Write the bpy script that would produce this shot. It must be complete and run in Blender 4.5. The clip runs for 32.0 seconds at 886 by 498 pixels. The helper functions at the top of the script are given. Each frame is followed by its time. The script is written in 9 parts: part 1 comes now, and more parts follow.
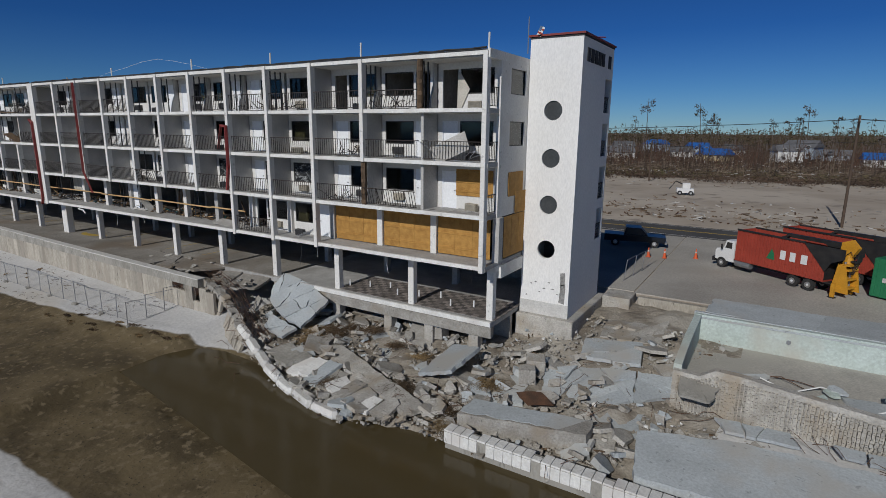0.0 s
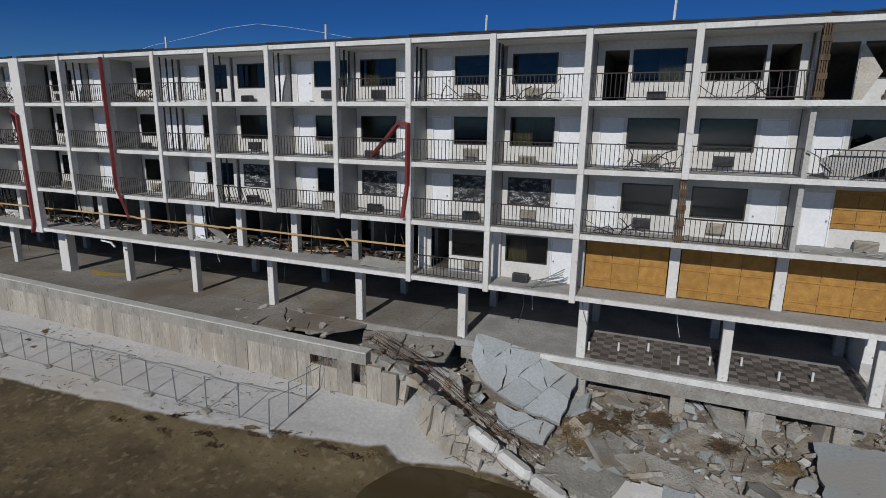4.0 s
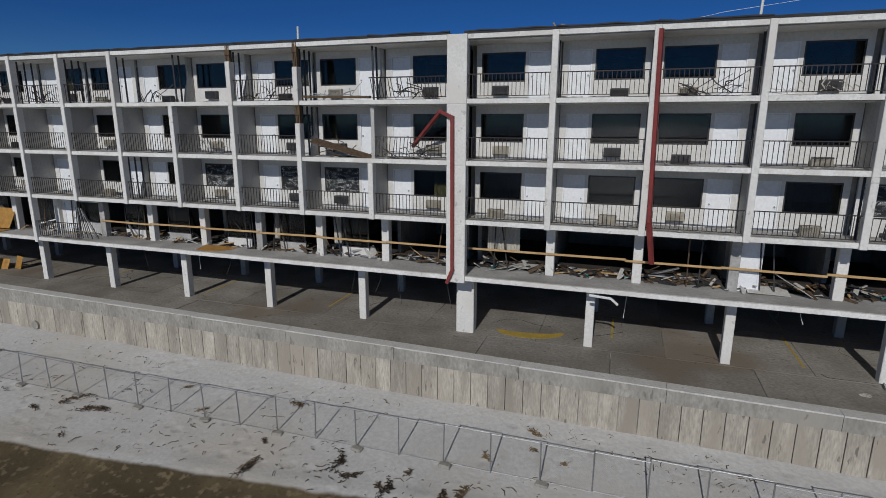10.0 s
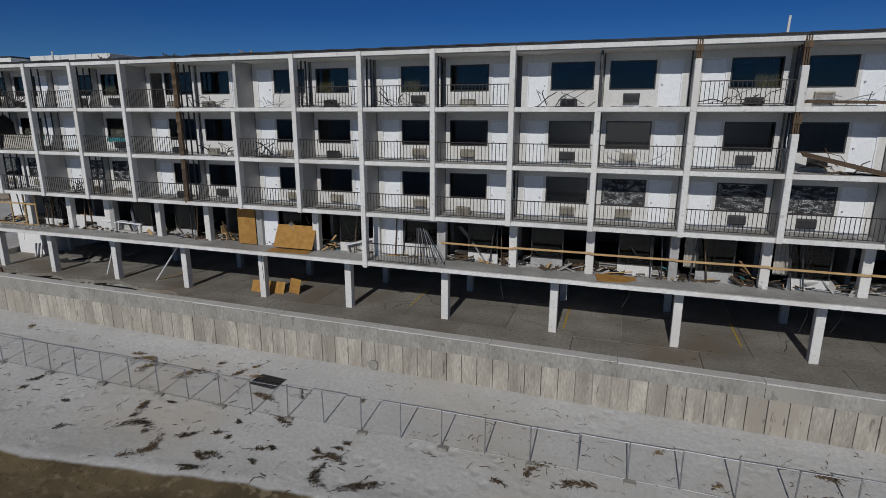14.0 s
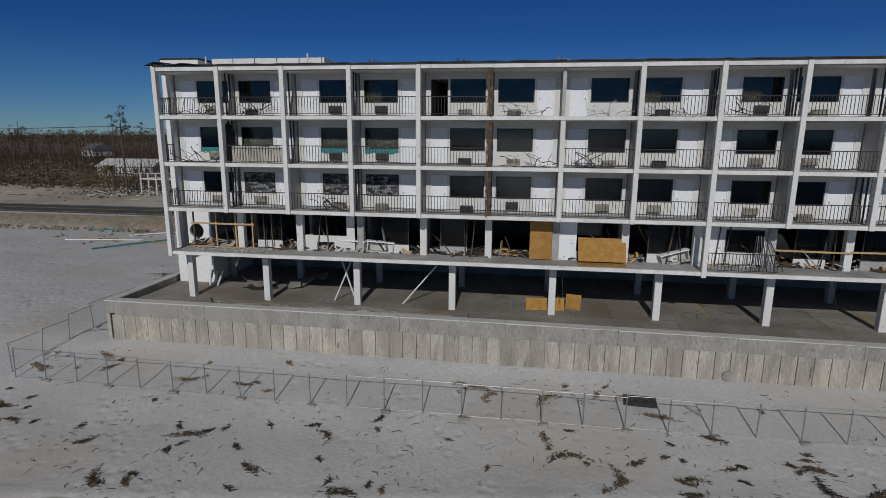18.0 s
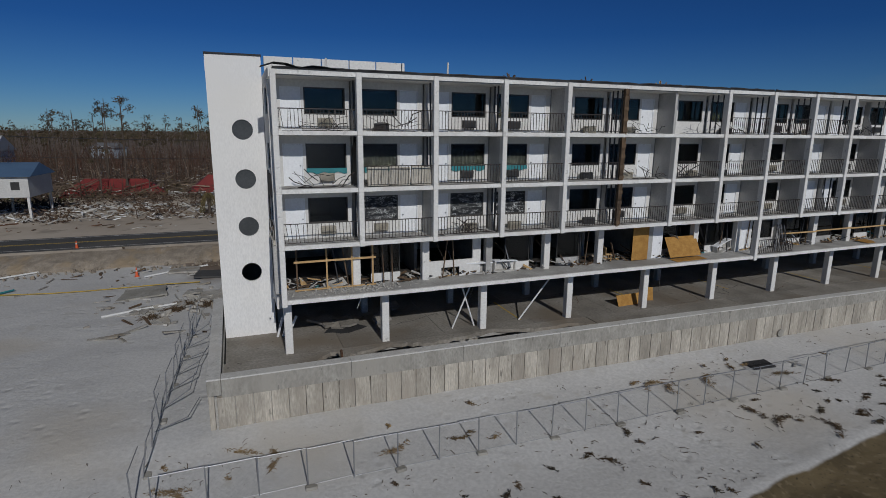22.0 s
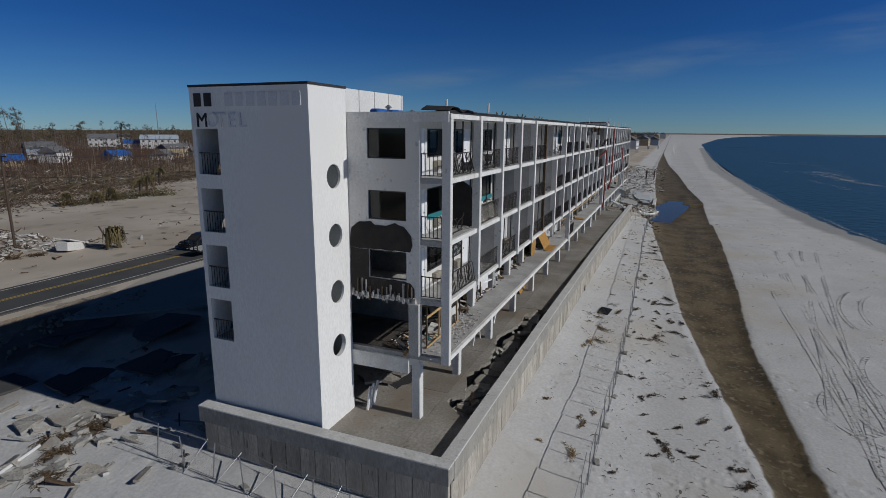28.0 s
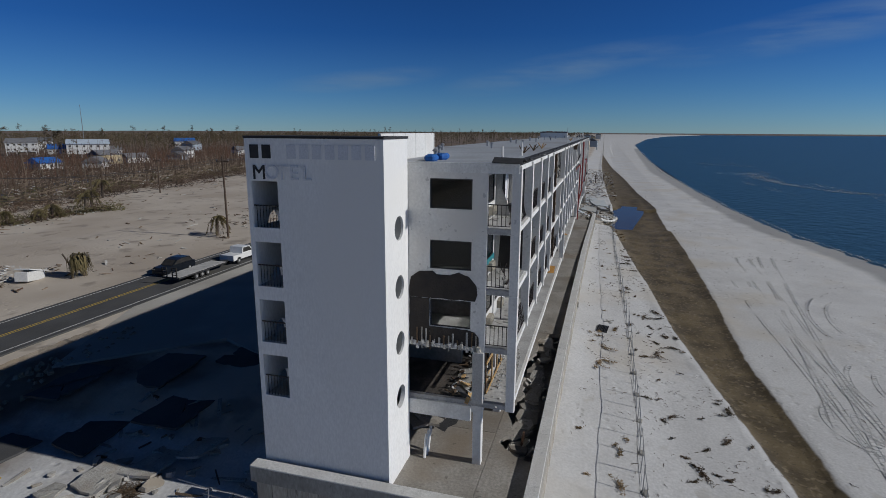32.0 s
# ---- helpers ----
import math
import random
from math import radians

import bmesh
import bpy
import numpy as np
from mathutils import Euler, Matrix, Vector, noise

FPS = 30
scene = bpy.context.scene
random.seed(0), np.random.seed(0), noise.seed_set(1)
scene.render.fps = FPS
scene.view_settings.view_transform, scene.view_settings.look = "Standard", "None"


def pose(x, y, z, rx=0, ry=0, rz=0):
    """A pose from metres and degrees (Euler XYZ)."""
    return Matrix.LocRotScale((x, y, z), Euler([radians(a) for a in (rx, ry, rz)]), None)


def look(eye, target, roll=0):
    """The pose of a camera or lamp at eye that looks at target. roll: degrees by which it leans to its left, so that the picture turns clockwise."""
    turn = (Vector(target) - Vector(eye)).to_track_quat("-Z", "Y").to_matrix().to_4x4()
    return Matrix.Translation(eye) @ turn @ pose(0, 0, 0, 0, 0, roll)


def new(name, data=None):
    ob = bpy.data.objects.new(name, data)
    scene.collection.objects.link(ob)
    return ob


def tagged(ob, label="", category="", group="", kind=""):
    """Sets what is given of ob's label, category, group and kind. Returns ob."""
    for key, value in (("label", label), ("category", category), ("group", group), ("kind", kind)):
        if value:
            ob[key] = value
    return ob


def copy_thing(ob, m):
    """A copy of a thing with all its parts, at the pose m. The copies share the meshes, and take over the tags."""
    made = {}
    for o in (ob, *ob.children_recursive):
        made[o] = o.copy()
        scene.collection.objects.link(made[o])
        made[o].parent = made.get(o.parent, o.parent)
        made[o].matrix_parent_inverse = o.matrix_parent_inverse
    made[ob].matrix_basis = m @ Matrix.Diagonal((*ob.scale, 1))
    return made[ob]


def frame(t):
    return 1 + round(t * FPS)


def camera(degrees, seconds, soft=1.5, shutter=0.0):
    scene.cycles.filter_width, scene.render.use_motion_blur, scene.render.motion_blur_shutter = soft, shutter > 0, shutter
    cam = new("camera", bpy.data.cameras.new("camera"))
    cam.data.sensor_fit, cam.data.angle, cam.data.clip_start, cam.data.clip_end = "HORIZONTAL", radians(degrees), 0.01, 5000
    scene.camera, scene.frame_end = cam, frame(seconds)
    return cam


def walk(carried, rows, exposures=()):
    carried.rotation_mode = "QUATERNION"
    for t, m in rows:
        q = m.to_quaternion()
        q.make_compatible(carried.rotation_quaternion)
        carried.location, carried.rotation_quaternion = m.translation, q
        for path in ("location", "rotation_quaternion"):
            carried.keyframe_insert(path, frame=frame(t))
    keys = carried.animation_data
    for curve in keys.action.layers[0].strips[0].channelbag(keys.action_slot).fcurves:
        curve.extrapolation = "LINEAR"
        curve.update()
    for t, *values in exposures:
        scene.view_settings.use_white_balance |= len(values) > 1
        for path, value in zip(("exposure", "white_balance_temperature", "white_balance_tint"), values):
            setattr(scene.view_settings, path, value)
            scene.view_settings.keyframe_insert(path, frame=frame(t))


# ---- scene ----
cam = camera(78.2, 32.0, 0.5)
METRES, EYE, TILT, LEAN, TURN = 150.0, 9.4, 0.0, 0.0, 31.6
PATH = [
    (0, (1.554, -1.508, 10.216), (0.535, 0.159, 9.789), 0.6),
    (0.5, (-1.19, -1.406, 10.239), (-2.143, 0.299, 9.81), 0.7),
    (1, (-3.881, -1.204, 10.239), (-4.743, 0.548, 9.808), 0.7),
    (1.5, (-6.54, -1.015, 10.241), (-7.354, 0.759, 9.807), 0.8),
    (2, (-9.153, -0.792, 10.243), (-9.94, 0.994, 9.807), 0.8),
    (2.5, (-11.68, -0.448, 10.232), (-12.455, 1.343, 9.795), 0.7),
    (3, (-14.196, -0.217, 10.244), (-14.958, 1.58, 9.805), 0.6),
    (3.5, (-16.736, 0.003, 10.271), (-17.484, 1.804, 9.83), 0.8),
    (5.5, (-26.378, 0.618, 10.258), (-27.112, 2.424, 9.812), 0.6),
    (6, (-28.748, 0.634, 10.262), (-29.45, 2.453, 9.816), 0.6),
    (6.5, (-31.075, 0.64, 10.26), (-31.751, 2.468, 9.81), 0.7),
    (7, (-33.541, 0.618, 10.255), (-34.2, 2.451, 9.8), 0.6),
    (7.5, (-36.076, 0.604, 10.207), (-36.726, 2.442, 9.758), 0.4),
    (8, (-38.722, 0.457, 10.138), (-39.367, 2.297, 9.693), 0.2),
    (8.5, (-41.524, 0.185, 10.123), (-42.168, 2.027, 9.682), 0.2),
    (9, (-44.532, -0.175, 10.162), (-45.162, 1.67, 9.715), -0.1),
    (9.5, (-47.48, -0.427, 10.186), (-48.106, 1.419, 9.738), -0.0),
    (10, (-50.397, -0.757, 10.217), (-51.012, 1.093, 9.77), 0.2),
    (10.5, (-53.113, -1.049, 10.276), (-53.73, 0.799, 9.824), 0.1),
    (11, (-55.872, -1.311, 10.307), (-56.49, 0.537, 9.852), 0.1),
    (11.5, (-58.604, -1.498, 10.294), (-59.224, 0.349, 9.842), 0.0),
    (12, (-61.337, -1.738, 10.317), (-61.955, 0.11, 9.866), 0.1),
    (12.5, (-64.099, -2.012, 10.388), (-64.711, -0.162, 9.934), 0.1),
    (13, (-66.81, -2.303, 10.507), (-67.42, -0.455, 10.045), 0.1),
    (13.5, (-69.505, -2.565, 10.683), (-70.109, -0.717, 10.217), 0.2),
    (14, (-72.088, -2.731, 10.84), (-72.694, -0.884, 10.369), 0.2),
    (14.5, (-74.722, -3.023, 10.925), (-75.33, -1.177, 10.451), 0.1),
    (15, (-77.23, -3.475, 10.923), (-77.848, -1.631, 10.456), 0.1),
    (15.5, (-79.911, -4.03, 10.884), (-80.529, -2.184, 10.427), 0.2),
    (17.5, (-91.431, -6.28, 10.255), (-91.826, -4.362, 9.848), 0.5),
    (18, (-94.485, -6.914, 10.273), (-94.766, -4.976, 9.865), 0.4),
    (18.5, (-97.687, -7.361, 10.386), (-97.796, -5.408, 9.969), 0.4),
    (19, (-100.937, -7.509, 10.469), (-100.88, -5.554, 10.051), 0.4),
    (19.5, (-104.131, -7.431, 10.533), (-103.925, -5.486, 10.113), 0.4),
    (20, (-107.17, -7.027, 10.631), (-106.801, -5.107, 10.21), 0.5),
    (20.5, (-109.981, -6.431, 10.754), (-109.484, -4.541, 10.329), 0.5),
    (21, (-112.525, -5.567, 10.904), (-111.957, -3.697, 10.479), 0.5),
    (21.5, (-114.941, -4.506, 11.082), (-114.317, -2.653, 10.662), 0.4),
    (22, (-117.398, -3.267, 11.294), (-116.699, -1.441, 10.874), 0.5),
    (22.5, (-119.856, -1.677, 11.531), (-119.052, 0.105, 11.108), 0.3),
    (23, (-122.24, -0.16, 11.726), (-121.325, 1.567, 11.303), 0.2),
    (23.5, (-124.348, 1.304, 11.862), (-123.328, 2.972, 11.437), 0.2),
    (24, (-126.562, 2.904, 11.999), (-125.431, 4.498, 11.575), 0.2),
    (24.5, (-128.69, 4.716, 12.146), (-127.439, 6.218, 11.72), 0.1),
    (26.5, (-135.419, 12.27, 12.628), (-133.755, 13.295, 12.203), 0.3),
    (27, (-136.457, 13.744, 12.805), (-134.721, 14.643, 12.381), 0.4),
    (27.5, (-136.713, 14.281, 13.036), (-134.933, 15.089, 12.612), 0.4),
    (28, (-136.684, 14.386, 13.271), (-134.876, 15.129, 12.846), 0.4),
    (28.5, (-136.575, 14.481, 13.5), (-134.743, 15.163, 13.075), 0.4),
    (29, (-136.533, 14.754, 13.758), (-134.682, 15.383, 13.334), 0.4),
    (29.5, (-136.598, 15.253, 14.032), (-134.734, 15.844, 13.608), 0.4),
    (30, (-136.799, 16.017, 14.34), (-134.929, 16.584, 13.915), 0.4),
    (30.5, (-137.125, 16.882, 14.604), (-135.253, 17.442, 14.18), 0.4),
    (31, (-137.437, 17.761, 14.858), (-135.564, 18.319, 14.433), 0.4),
    (31.5, (-137.719, 18.668, 15.077), (-135.843, 19.217, 14.653), 0.4),
    (32, (-137.969, 19.594, 15.332), (-136.091, 20.136, 14.908), 0.3),
]
walk(cam, [(t, look(eye, target, roll)) for t, eye, target, roll in PATH], [(0, -0.83, 6250, 10), (6, -0.93, 6250, 10), (13, -1.06, 6250, 10), (18, -1.16, 6250, 10), (24.2, -1.24, 6150, 10), (26.6, -0.92, 6150, 10), (28.5, -0.88, 6150, 10), (32, -0.72, 6100, 10)])

# ---- light ----
SUN_AZ, SUN_EL = 0.6, 30.5          # degrees from -y towards +x; height
world = bpy.data.worlds.new("sky")
scene.world = world
world.use_nodes = True
wn, wl = world.node_tree.nodes, world.node_tree.links
sky = wn.new("ShaderNodeTexSky")
sky.sky_type, sky.sun_disc = "NISHITA", False
sky.sun_elevation, sky.sun_rotation = radians(SUN_EL), radians(180 - SUN_AZ)
sky.air_density, sky.dust_density, sky.ozone_density, sky.altitude = 1.0, 0.0, 1.5, 2000
up = wn.new("ShaderNodeSeparateXYZ")
wl.new(wn.new("ShaderNodeTexCoord").outputs["Generated"], up.inputs[0])
clear = wn.new("ShaderNodeValToRGB")       # a clear, dry winter sky: deep blue, a pale rim
for at, c in ((0.0, (0.66, 1.06, 1.62)), (0.07, (0.43, 0.88, 1.52)), (0.16, (0.22, 0.65, 1.40)), (0.28, (0.21, 0.62, 1.34)), (0.5, (0.22, 0.34, 0.50)), (0.8, (0.22, 0.28, 0.36))):
    el = clear.color_ramp.elements.new(at) if at not in (0.0, 0.8) else clear.color_ramp.elements[0 if at == 0 else -1]
    el.position, el.color = at, (*c, 1)
wl.new(up.outputs[2], clear.inputs[0])
tint = wn.new("ShaderNodeMix")
tint.data_type, tint.blend_type = "RGBA", "MULTIPLY"
tint.inputs[0].default_value = 1.0
wl.new(sky.outputs[0], tint.inputs[6])
wl.new(clear.outputs[0], tint.inputs[7])
# thin high cloud: three faint streaks low over the eastern sky
cm = wn.new("ShaderNodeMapping")
cm.inputs["Scale"].default_value, cm.inputs["Rotation"].default_value = (3.0, 5.0, 34.0), (radians(9), 0, 0)
wl.new(up.inputs[0].links[0].from_socket, cm.inputs[0])
cn = wn.new("ShaderNodeTexNoise")
cn.inputs["Scale"].default_value, cn.inputs["Detail"].default_value = 1.6, 8
wl.new(cm.outputs[0], cn.inputs["Vector"])


def world_range(src, a, b, c, d):
    r = wn.new("ShaderNodeMapRange")
    for i, v in enumerate((a, b, c, d)):
        r.inputs[i + 1].default_value = v
    wl.new(src, r.inputs[0])
    return r.outputs[0]


def world_times(a, b):
    r = wn.new("ShaderNodeMath")
    r.operation = "MULTIPLY"
    wl.new(a, r.inputs[0])
    wl.new(b, r.inputs[1])
    return r.outputs[0]


def world_math(op, a, b):
    r = wn.new("ShaderNodeMath")
    r.operation = op
    for i, v in enumerate((a, b)):
        if isinstance(v, (int, float)):
            r.inputs[i].default_value = v
        else:
            wl.new(v, r.inputs[i])
    return r.outputs[0]


def streak(yc, zc, half, thick, slope):
    """An elongated soft patch round one direction of the sky."""
    dy = world_math("SUBTRACT", up.outputs[1], yc)
    dz = world_math("SUBTRACT", world_math("SUBTRACT", up.outputs[2], zc), world_math("MULTIPLY", dy, slope))
    a = world_math("POWER", world_math("ABSOLUTE", world_math("DIVIDE", dy, half), 0), 2.0)
    b = world_math("POWER", world_math("ABSOLUTE", world_math("DIVIDE", dz, thick), 0), 2.0)
    return world_range(world_math("ADD", a, b), 1.0, 0.0, 0.0, 1.0)


veil = None
for y0, z0, half, thick, slope in ((0.08, 0.104, 0.21, 0.030, -0.18), (0.41, 0.085, 0.15, 0.020, -0.12), (-0.30, 0.150, 0.26, 0.034, -0.15)):
    one = streak(y0, z0, half, thick, slope)
    veil = one if veil is None else world_math("ADD", veil, one)
veil = world_times(veil, world_range(cn.outputs["Fac"], 0.36, 0.66, 0.04, 0.30))
veil = world_times(veil, world_range(up.outputs[0], 0.3, 0.6, 0.0, 1.0))
cloud = wn.new("ShaderNodeMix")
cloud.data_type = "RGBA"
wl.new(veil, cloud.inputs[0])
wl.new(tint.outputs[2], cloud.inputs[6])
cloud.inputs[7].default_value = (5.2, 7.2, 9.0, 1)
wl.new(cloud.outputs[2], wn["Background"].inputs[0])
wl.new(world_math("MULTIPLY", world_range(up.outputs[1], 0.25, -0.55, 1.0, 1.30), 0.05), wn["Background"].inputs[1])
sun = new("sun", bpy.data.lights.new("sun", "SUN"))
sun.data.energy, sun.data.angle, sun.data.color = 4.7, radians(0.53), (1.0, 0.965, 0.905)
sun.matrix_world = look((60, -250, 200), (60 - math.sin(radians(SUN_AZ)), -250 + math.cos(radians(SUN_AZ)), 200 - math.tan(radians(SUN_EL))))

# ---- materials ----
def material(name, base, second=None, rough=0.8, scale=1.5, fine=14.0, amount=0.55, bump=0.25, metal=0.0,
             stretch=(1, 1, 1), grime=None, spots=0.0, vary=0.0, transmission=0.0, ior=1.45, spec=0.4, local=False):
    m = bpy.data.materials.new(name)
    m.use_nodes = True
    n, l = m.node_tree.nodes, m.node_tree.links
    p = n["Principled BSDF"]
    p.inputs["Roughness"].default_value, p.inputs["Metallic"].default_value = rough, metal
    p.inputs["Transmission Weight"].default_value, p.inputs["IOR"].default_value = transmission, ior
    p.inputs["Specular IOR Level"].default_value = spec
    if local:
        src = n.new("ShaderNodeTexCoord").outputs["Object"]
    else:
        src = n.new("ShaderNodeNewGeometry").outputs["Position"]
    mp = n.new("ShaderNodeMapping")
    mp.inputs["Scale"].default_value = stretch
    l.new(src, mp.inputs[0])

    def tex(sc, detail, lo, hi):
        t = n.new("ShaderNodeTexNoise")
        t.inputs["Scale"].default_value, t.inputs["Detail"].default_value = sc, detail
        l.new(mp.outputs[0], t.inputs["Vector"])
        r = n.new("ShaderNodeMapRange")
        r.inputs[1].default_value, r.inputs[2].default_value = lo, hi
        l.new(t.outputs["Fac"], r.inputs[0])
        return r.outputs[0]

    def mix(fac, a, b, mode="MIX"):
        x = n.new("ShaderNodeMix")
        x.data_type, x.blend_type = "RGBA", mode
        for k, v in ((0, fac), (6, a), (7, b)):
            if hasattr(v, "is_output"):
                l.new(v, x.inputs[k])
            else:
                x.inputs[k].default_value = v if k == 0 else (*v, 1)
        return x.outputs[2]

    second = second or tuple(c * 0.6 for c in base)
    big, small = tex(scale, 6, 0.35, 0.68), tex(fine, 4, 0.3, 0.7)
    mul = n.new("ShaderNodeMath")
    mul.operation = "MULTIPLY"
    mul.inputs[1].default_value = amount
    l.new(big, mul.inputs[0])
    col = mix(mul.outputs[0], base, second)
    m2 = n.new("ShaderNodeMath")
    m2.operation = "MULTIPLY"
    m2.inputs[1].default_value = 0.55 * amount
    l.new(small, m2.inputs[0])
    col = mix(m2.outputs[0], col, tuple(c * 0.55 for c in second))
    if grime:
        g = tex(scale * 0.45, 8, 0.52, 0.66)
        col = mix(g, col, grime)
    if spots:
        s = tex(fine * 0.35, 3, 0.66, 0.7)
        k = n.new("ShaderNodeMath")
        k.operation = "MULTIPLY"
        k.inputs[1].default_value = spots
        l.new(s, k.inputs[0])
        col = mix(k.outputs[0], col, tuple(c * 0.25 for c in second))
    if vary:
        o = n.new("ShaderNodeObjectInfo")
        r = n.new("ShaderNodeMapRange")
        r.inputs[3].default_value, r.inputs[4].default_value = 1 - vary, 1 + vary * 0.5
        l.new(o.outputs["Random"], r.inputs[0])
        h = n.new("ShaderNodeHueSaturation")
        l.new(r.outputs[0], h.inputs["Value"])
        l.new(col, h.inputs["Color"])
        col = h.outputs[0]
    l.new(col, p.inputs["Base Color"])
    if bump:
        b = n.new("ShaderNodeBump")
        b.inputs["Strength"].default_value, b.inputs["Distance"].default_value = bump, 0.03
        l.new(small, b.inputs["Height"])
        l.new(b.outputs[0], p.inputs["Normal"])
    return m


def crazed_material():
    """Dark tinted glass crazed into a web of small bright cracks."""
    m = material("shattered_tinted_glass", (0.03, 0.032, 0.034), (0.018, 0.018, 0.018), 0.25, 2.0, 26, 0.6, 0.5)
    n, l = m.node_tree.nodes, m.node_tree.links
    p = n["Principled BSDF"]
    old = p.inputs["Base Color"].links[0].from_socket
    mp = n.new("ShaderNodeMapping")
    mp.inputs["Scale"].default_value = (0.7, 1, 1.5)
    l.new(n.new("ShaderNodeNewGeometry").outputs["Position"], mp.inputs[0])
    v = n.new("ShaderNodeTexVoronoi")
    v.feature = "DISTANCE_TO_EDGE"
    v.inputs["Scale"].default_value = 15.0
    l.new(mp.outputs[0], v.inputs["Vector"])
    t = n.new("ShaderNodeTexNoise")
    t.inputs["Scale"].default_value, t.inputs["Detail"].default_value = 4.5, 6
    l.new(mp.outputs[0], t.inputs["Vector"])
    facs = []
    for src, a, b in ((v.outputs["Distance"], 0.10, 0.03), (t.outputs["Fac"], 0.46, 0.62)):
        r = n.new("ShaderNodeMapRange")
        r.inputs[1].default_value, r.inputs[2].default_value = a, b
        l.new(src, r.inputs[0])
        facs.append(r.outputs[0])
    k = n.new("ShaderNodeMath")
    k.operation = "MULTIPLY"
    l.new(facs[0], k.inputs[0])
    l.new(facs[1], k.inputs[1])
    x = n.new("ShaderNodeMix")
    x.data_type = "RGBA"
    l.new(k.outputs[0], x.inputs[0])
    l.new(old, x.inputs[6])
    x.inputs[7].default_value = (0.60, 0.61, 0.60, 1)
    l.new(x.outputs[2], p.inputs["Base Color"])
    return m


M = {}
M["white"] = material("white_painted_stucco", (0.80, 0.785, 0.745), (0.66, 0.64, 0.60), 0.85, 0.7, 9, 0.5, 0.2, grime=(0.68, 0.65, 0.60), spots=0.35)
M["backwall"] = material("white_balcony_wall", (0.75, 0.735, 0.70), (0.63, 0.61, 0.575), 0.85, 0.9, 8, 0.5, 0.2)
M["divider"] = material("pale_textured_plaster", (0.56, 0.545, 0.515), (0.40, 0.39, 0.37), 0.9, 0.9, 12, 0.7, 0.3, spots=0.2)
M["door"] = material("white_steel_door", (0.88, 0.89, 0.90), (0.80, 0.81, 0.82), 0.5, 1.0, 10, 0.4, 0.03)
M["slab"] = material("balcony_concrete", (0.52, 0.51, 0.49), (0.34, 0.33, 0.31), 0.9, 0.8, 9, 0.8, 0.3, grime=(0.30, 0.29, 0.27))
M["edge"] = material("white_slab_edge", (0.84, 0.83, 0.79), (0.60, 0.58, 0.54), 0.85, 1.6, 10, 0.55, 0.25, grime=(0.64, 0.61, 0.57), spots=0.25)
M["tower"] = material("tower_stucco", (0.87, 0.855, 0.825), (0.77, 0.755, 0.725), 0.9, 0.35, 14, 0.5, 0.1, stretch=(1, 1, 0.4), grime=(0.78, 0.76, 0.72))
M["iron"] = material("dark_iron_rail", (0.028, 0.027, 0.028), (0.07, 0.045, 0.032), 0.6, 2.5, 20, 0.6, 0.1)
M["steel"] = material("galvanised_steel", (0.42, 0.43, 0.44), (0.25, 0.25, 0.26), 0.5, 2.0, 18, 0.6, 0.1, metal=0.7)
M["rust"] = material("rusted_steel", (0.16, 0.08, 0.045), (0.07, 0.045, 0.03), 0.85, 2.5, 18, 0.8, 0.3)
M["stud"] = material("dark_metal_stud", (0.09, 0.09, 0.095), (0.04, 0.04, 0.04), 0.6, 2.5, 18, 0.7, 0.1, metal=0.5)
M["rotwood"] = material("weathered_brown_timber", (0.20, 0.13, 0.075), (0.07, 0.05, 0.035), 0.85, 2.0, 20, 0.9, 0.4, stretch=(4, 4, 0.6))
M["lumber"] = material("new_pine_lumber", (0.62, 0.42, 0.20), (0.45, 0.28, 0.12), 0.75, 2.0, 22, 0.7, 0.2)
M["osb"] = material("osb_sheathing", (0.56, 0.31, 0.08), (0.38, 0.19, 0.045), 0.8, 3.0, 28, 0.9, 0.2, vary=0.12, spots=0.3)
M["frame"] = material("bronze_window_frame", (0.05, 0.047, 0.045), (0.09, 0.085, 0.08), 0.5, 3, 18, 0.5, 0.05, metal=0.4)
M["glass"] = material("tinted_glass", (0.17, 0.19, 0.185), (0.12, 0.135, 0.13), 0.06, 0.8, 6, 0.6, 0.0, transmission=1.0, spec=0.22)
M["crazed"] = crazed_material()
# opaque grey: the sky mirrored in the round panes is put into the colour
M["porthole"] = material("grey_reflection_glass", (0.075, 0.08, 0.082), (0.05, 0.053, 0.055), 0.3, 1.5, 12, 0.7, 0.05)
# interior dimness is put into this wall tone, darker than the balcony wall
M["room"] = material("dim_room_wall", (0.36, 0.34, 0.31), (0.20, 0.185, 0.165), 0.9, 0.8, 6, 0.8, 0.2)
M["carpet"] = material("sodden_dark_carpet", (0.07, 0.06, 0.052), (0.04, 0.036, 0.032), 0.95, 1.0, 9, 0.8, 0.3, grime=(0.12, 0.10, 0.085))
M["acbody"] = material("beige_ac_metal", (0.46, 0.42, 0.34), (0.26, 0.23, 0.18), 0.6, 3, 20, 0.7, 0.1, vary=0.3)
M["acdark"] = material("dark_ac_sleeve", (0.05, 0.05, 0.05), (0.10, 0.10, 0.10), 0.7, 4, 20, 0.7, 0.1)
M["deck"] = material("parking_deck_concrete", (0.375, 0.35, 0.31), (0.22, 0.20, 0.17), 0.9, 0.4, 7, 0.95, 0.25, grime=(0.21, 0.175, 0.135), vary=0.15, spots=0.45)
M["panel"] = material("seawall_concrete", (0.60, 0.55, 0.465), (0.36, 0.325, 0.27), 0.9, 1.1, 10, 1.0, 0.35, stretch=(1.5, 1.5, 0.32), grime=(0.36, 0.32, 0.265), vary=0.17, spots=0.6)
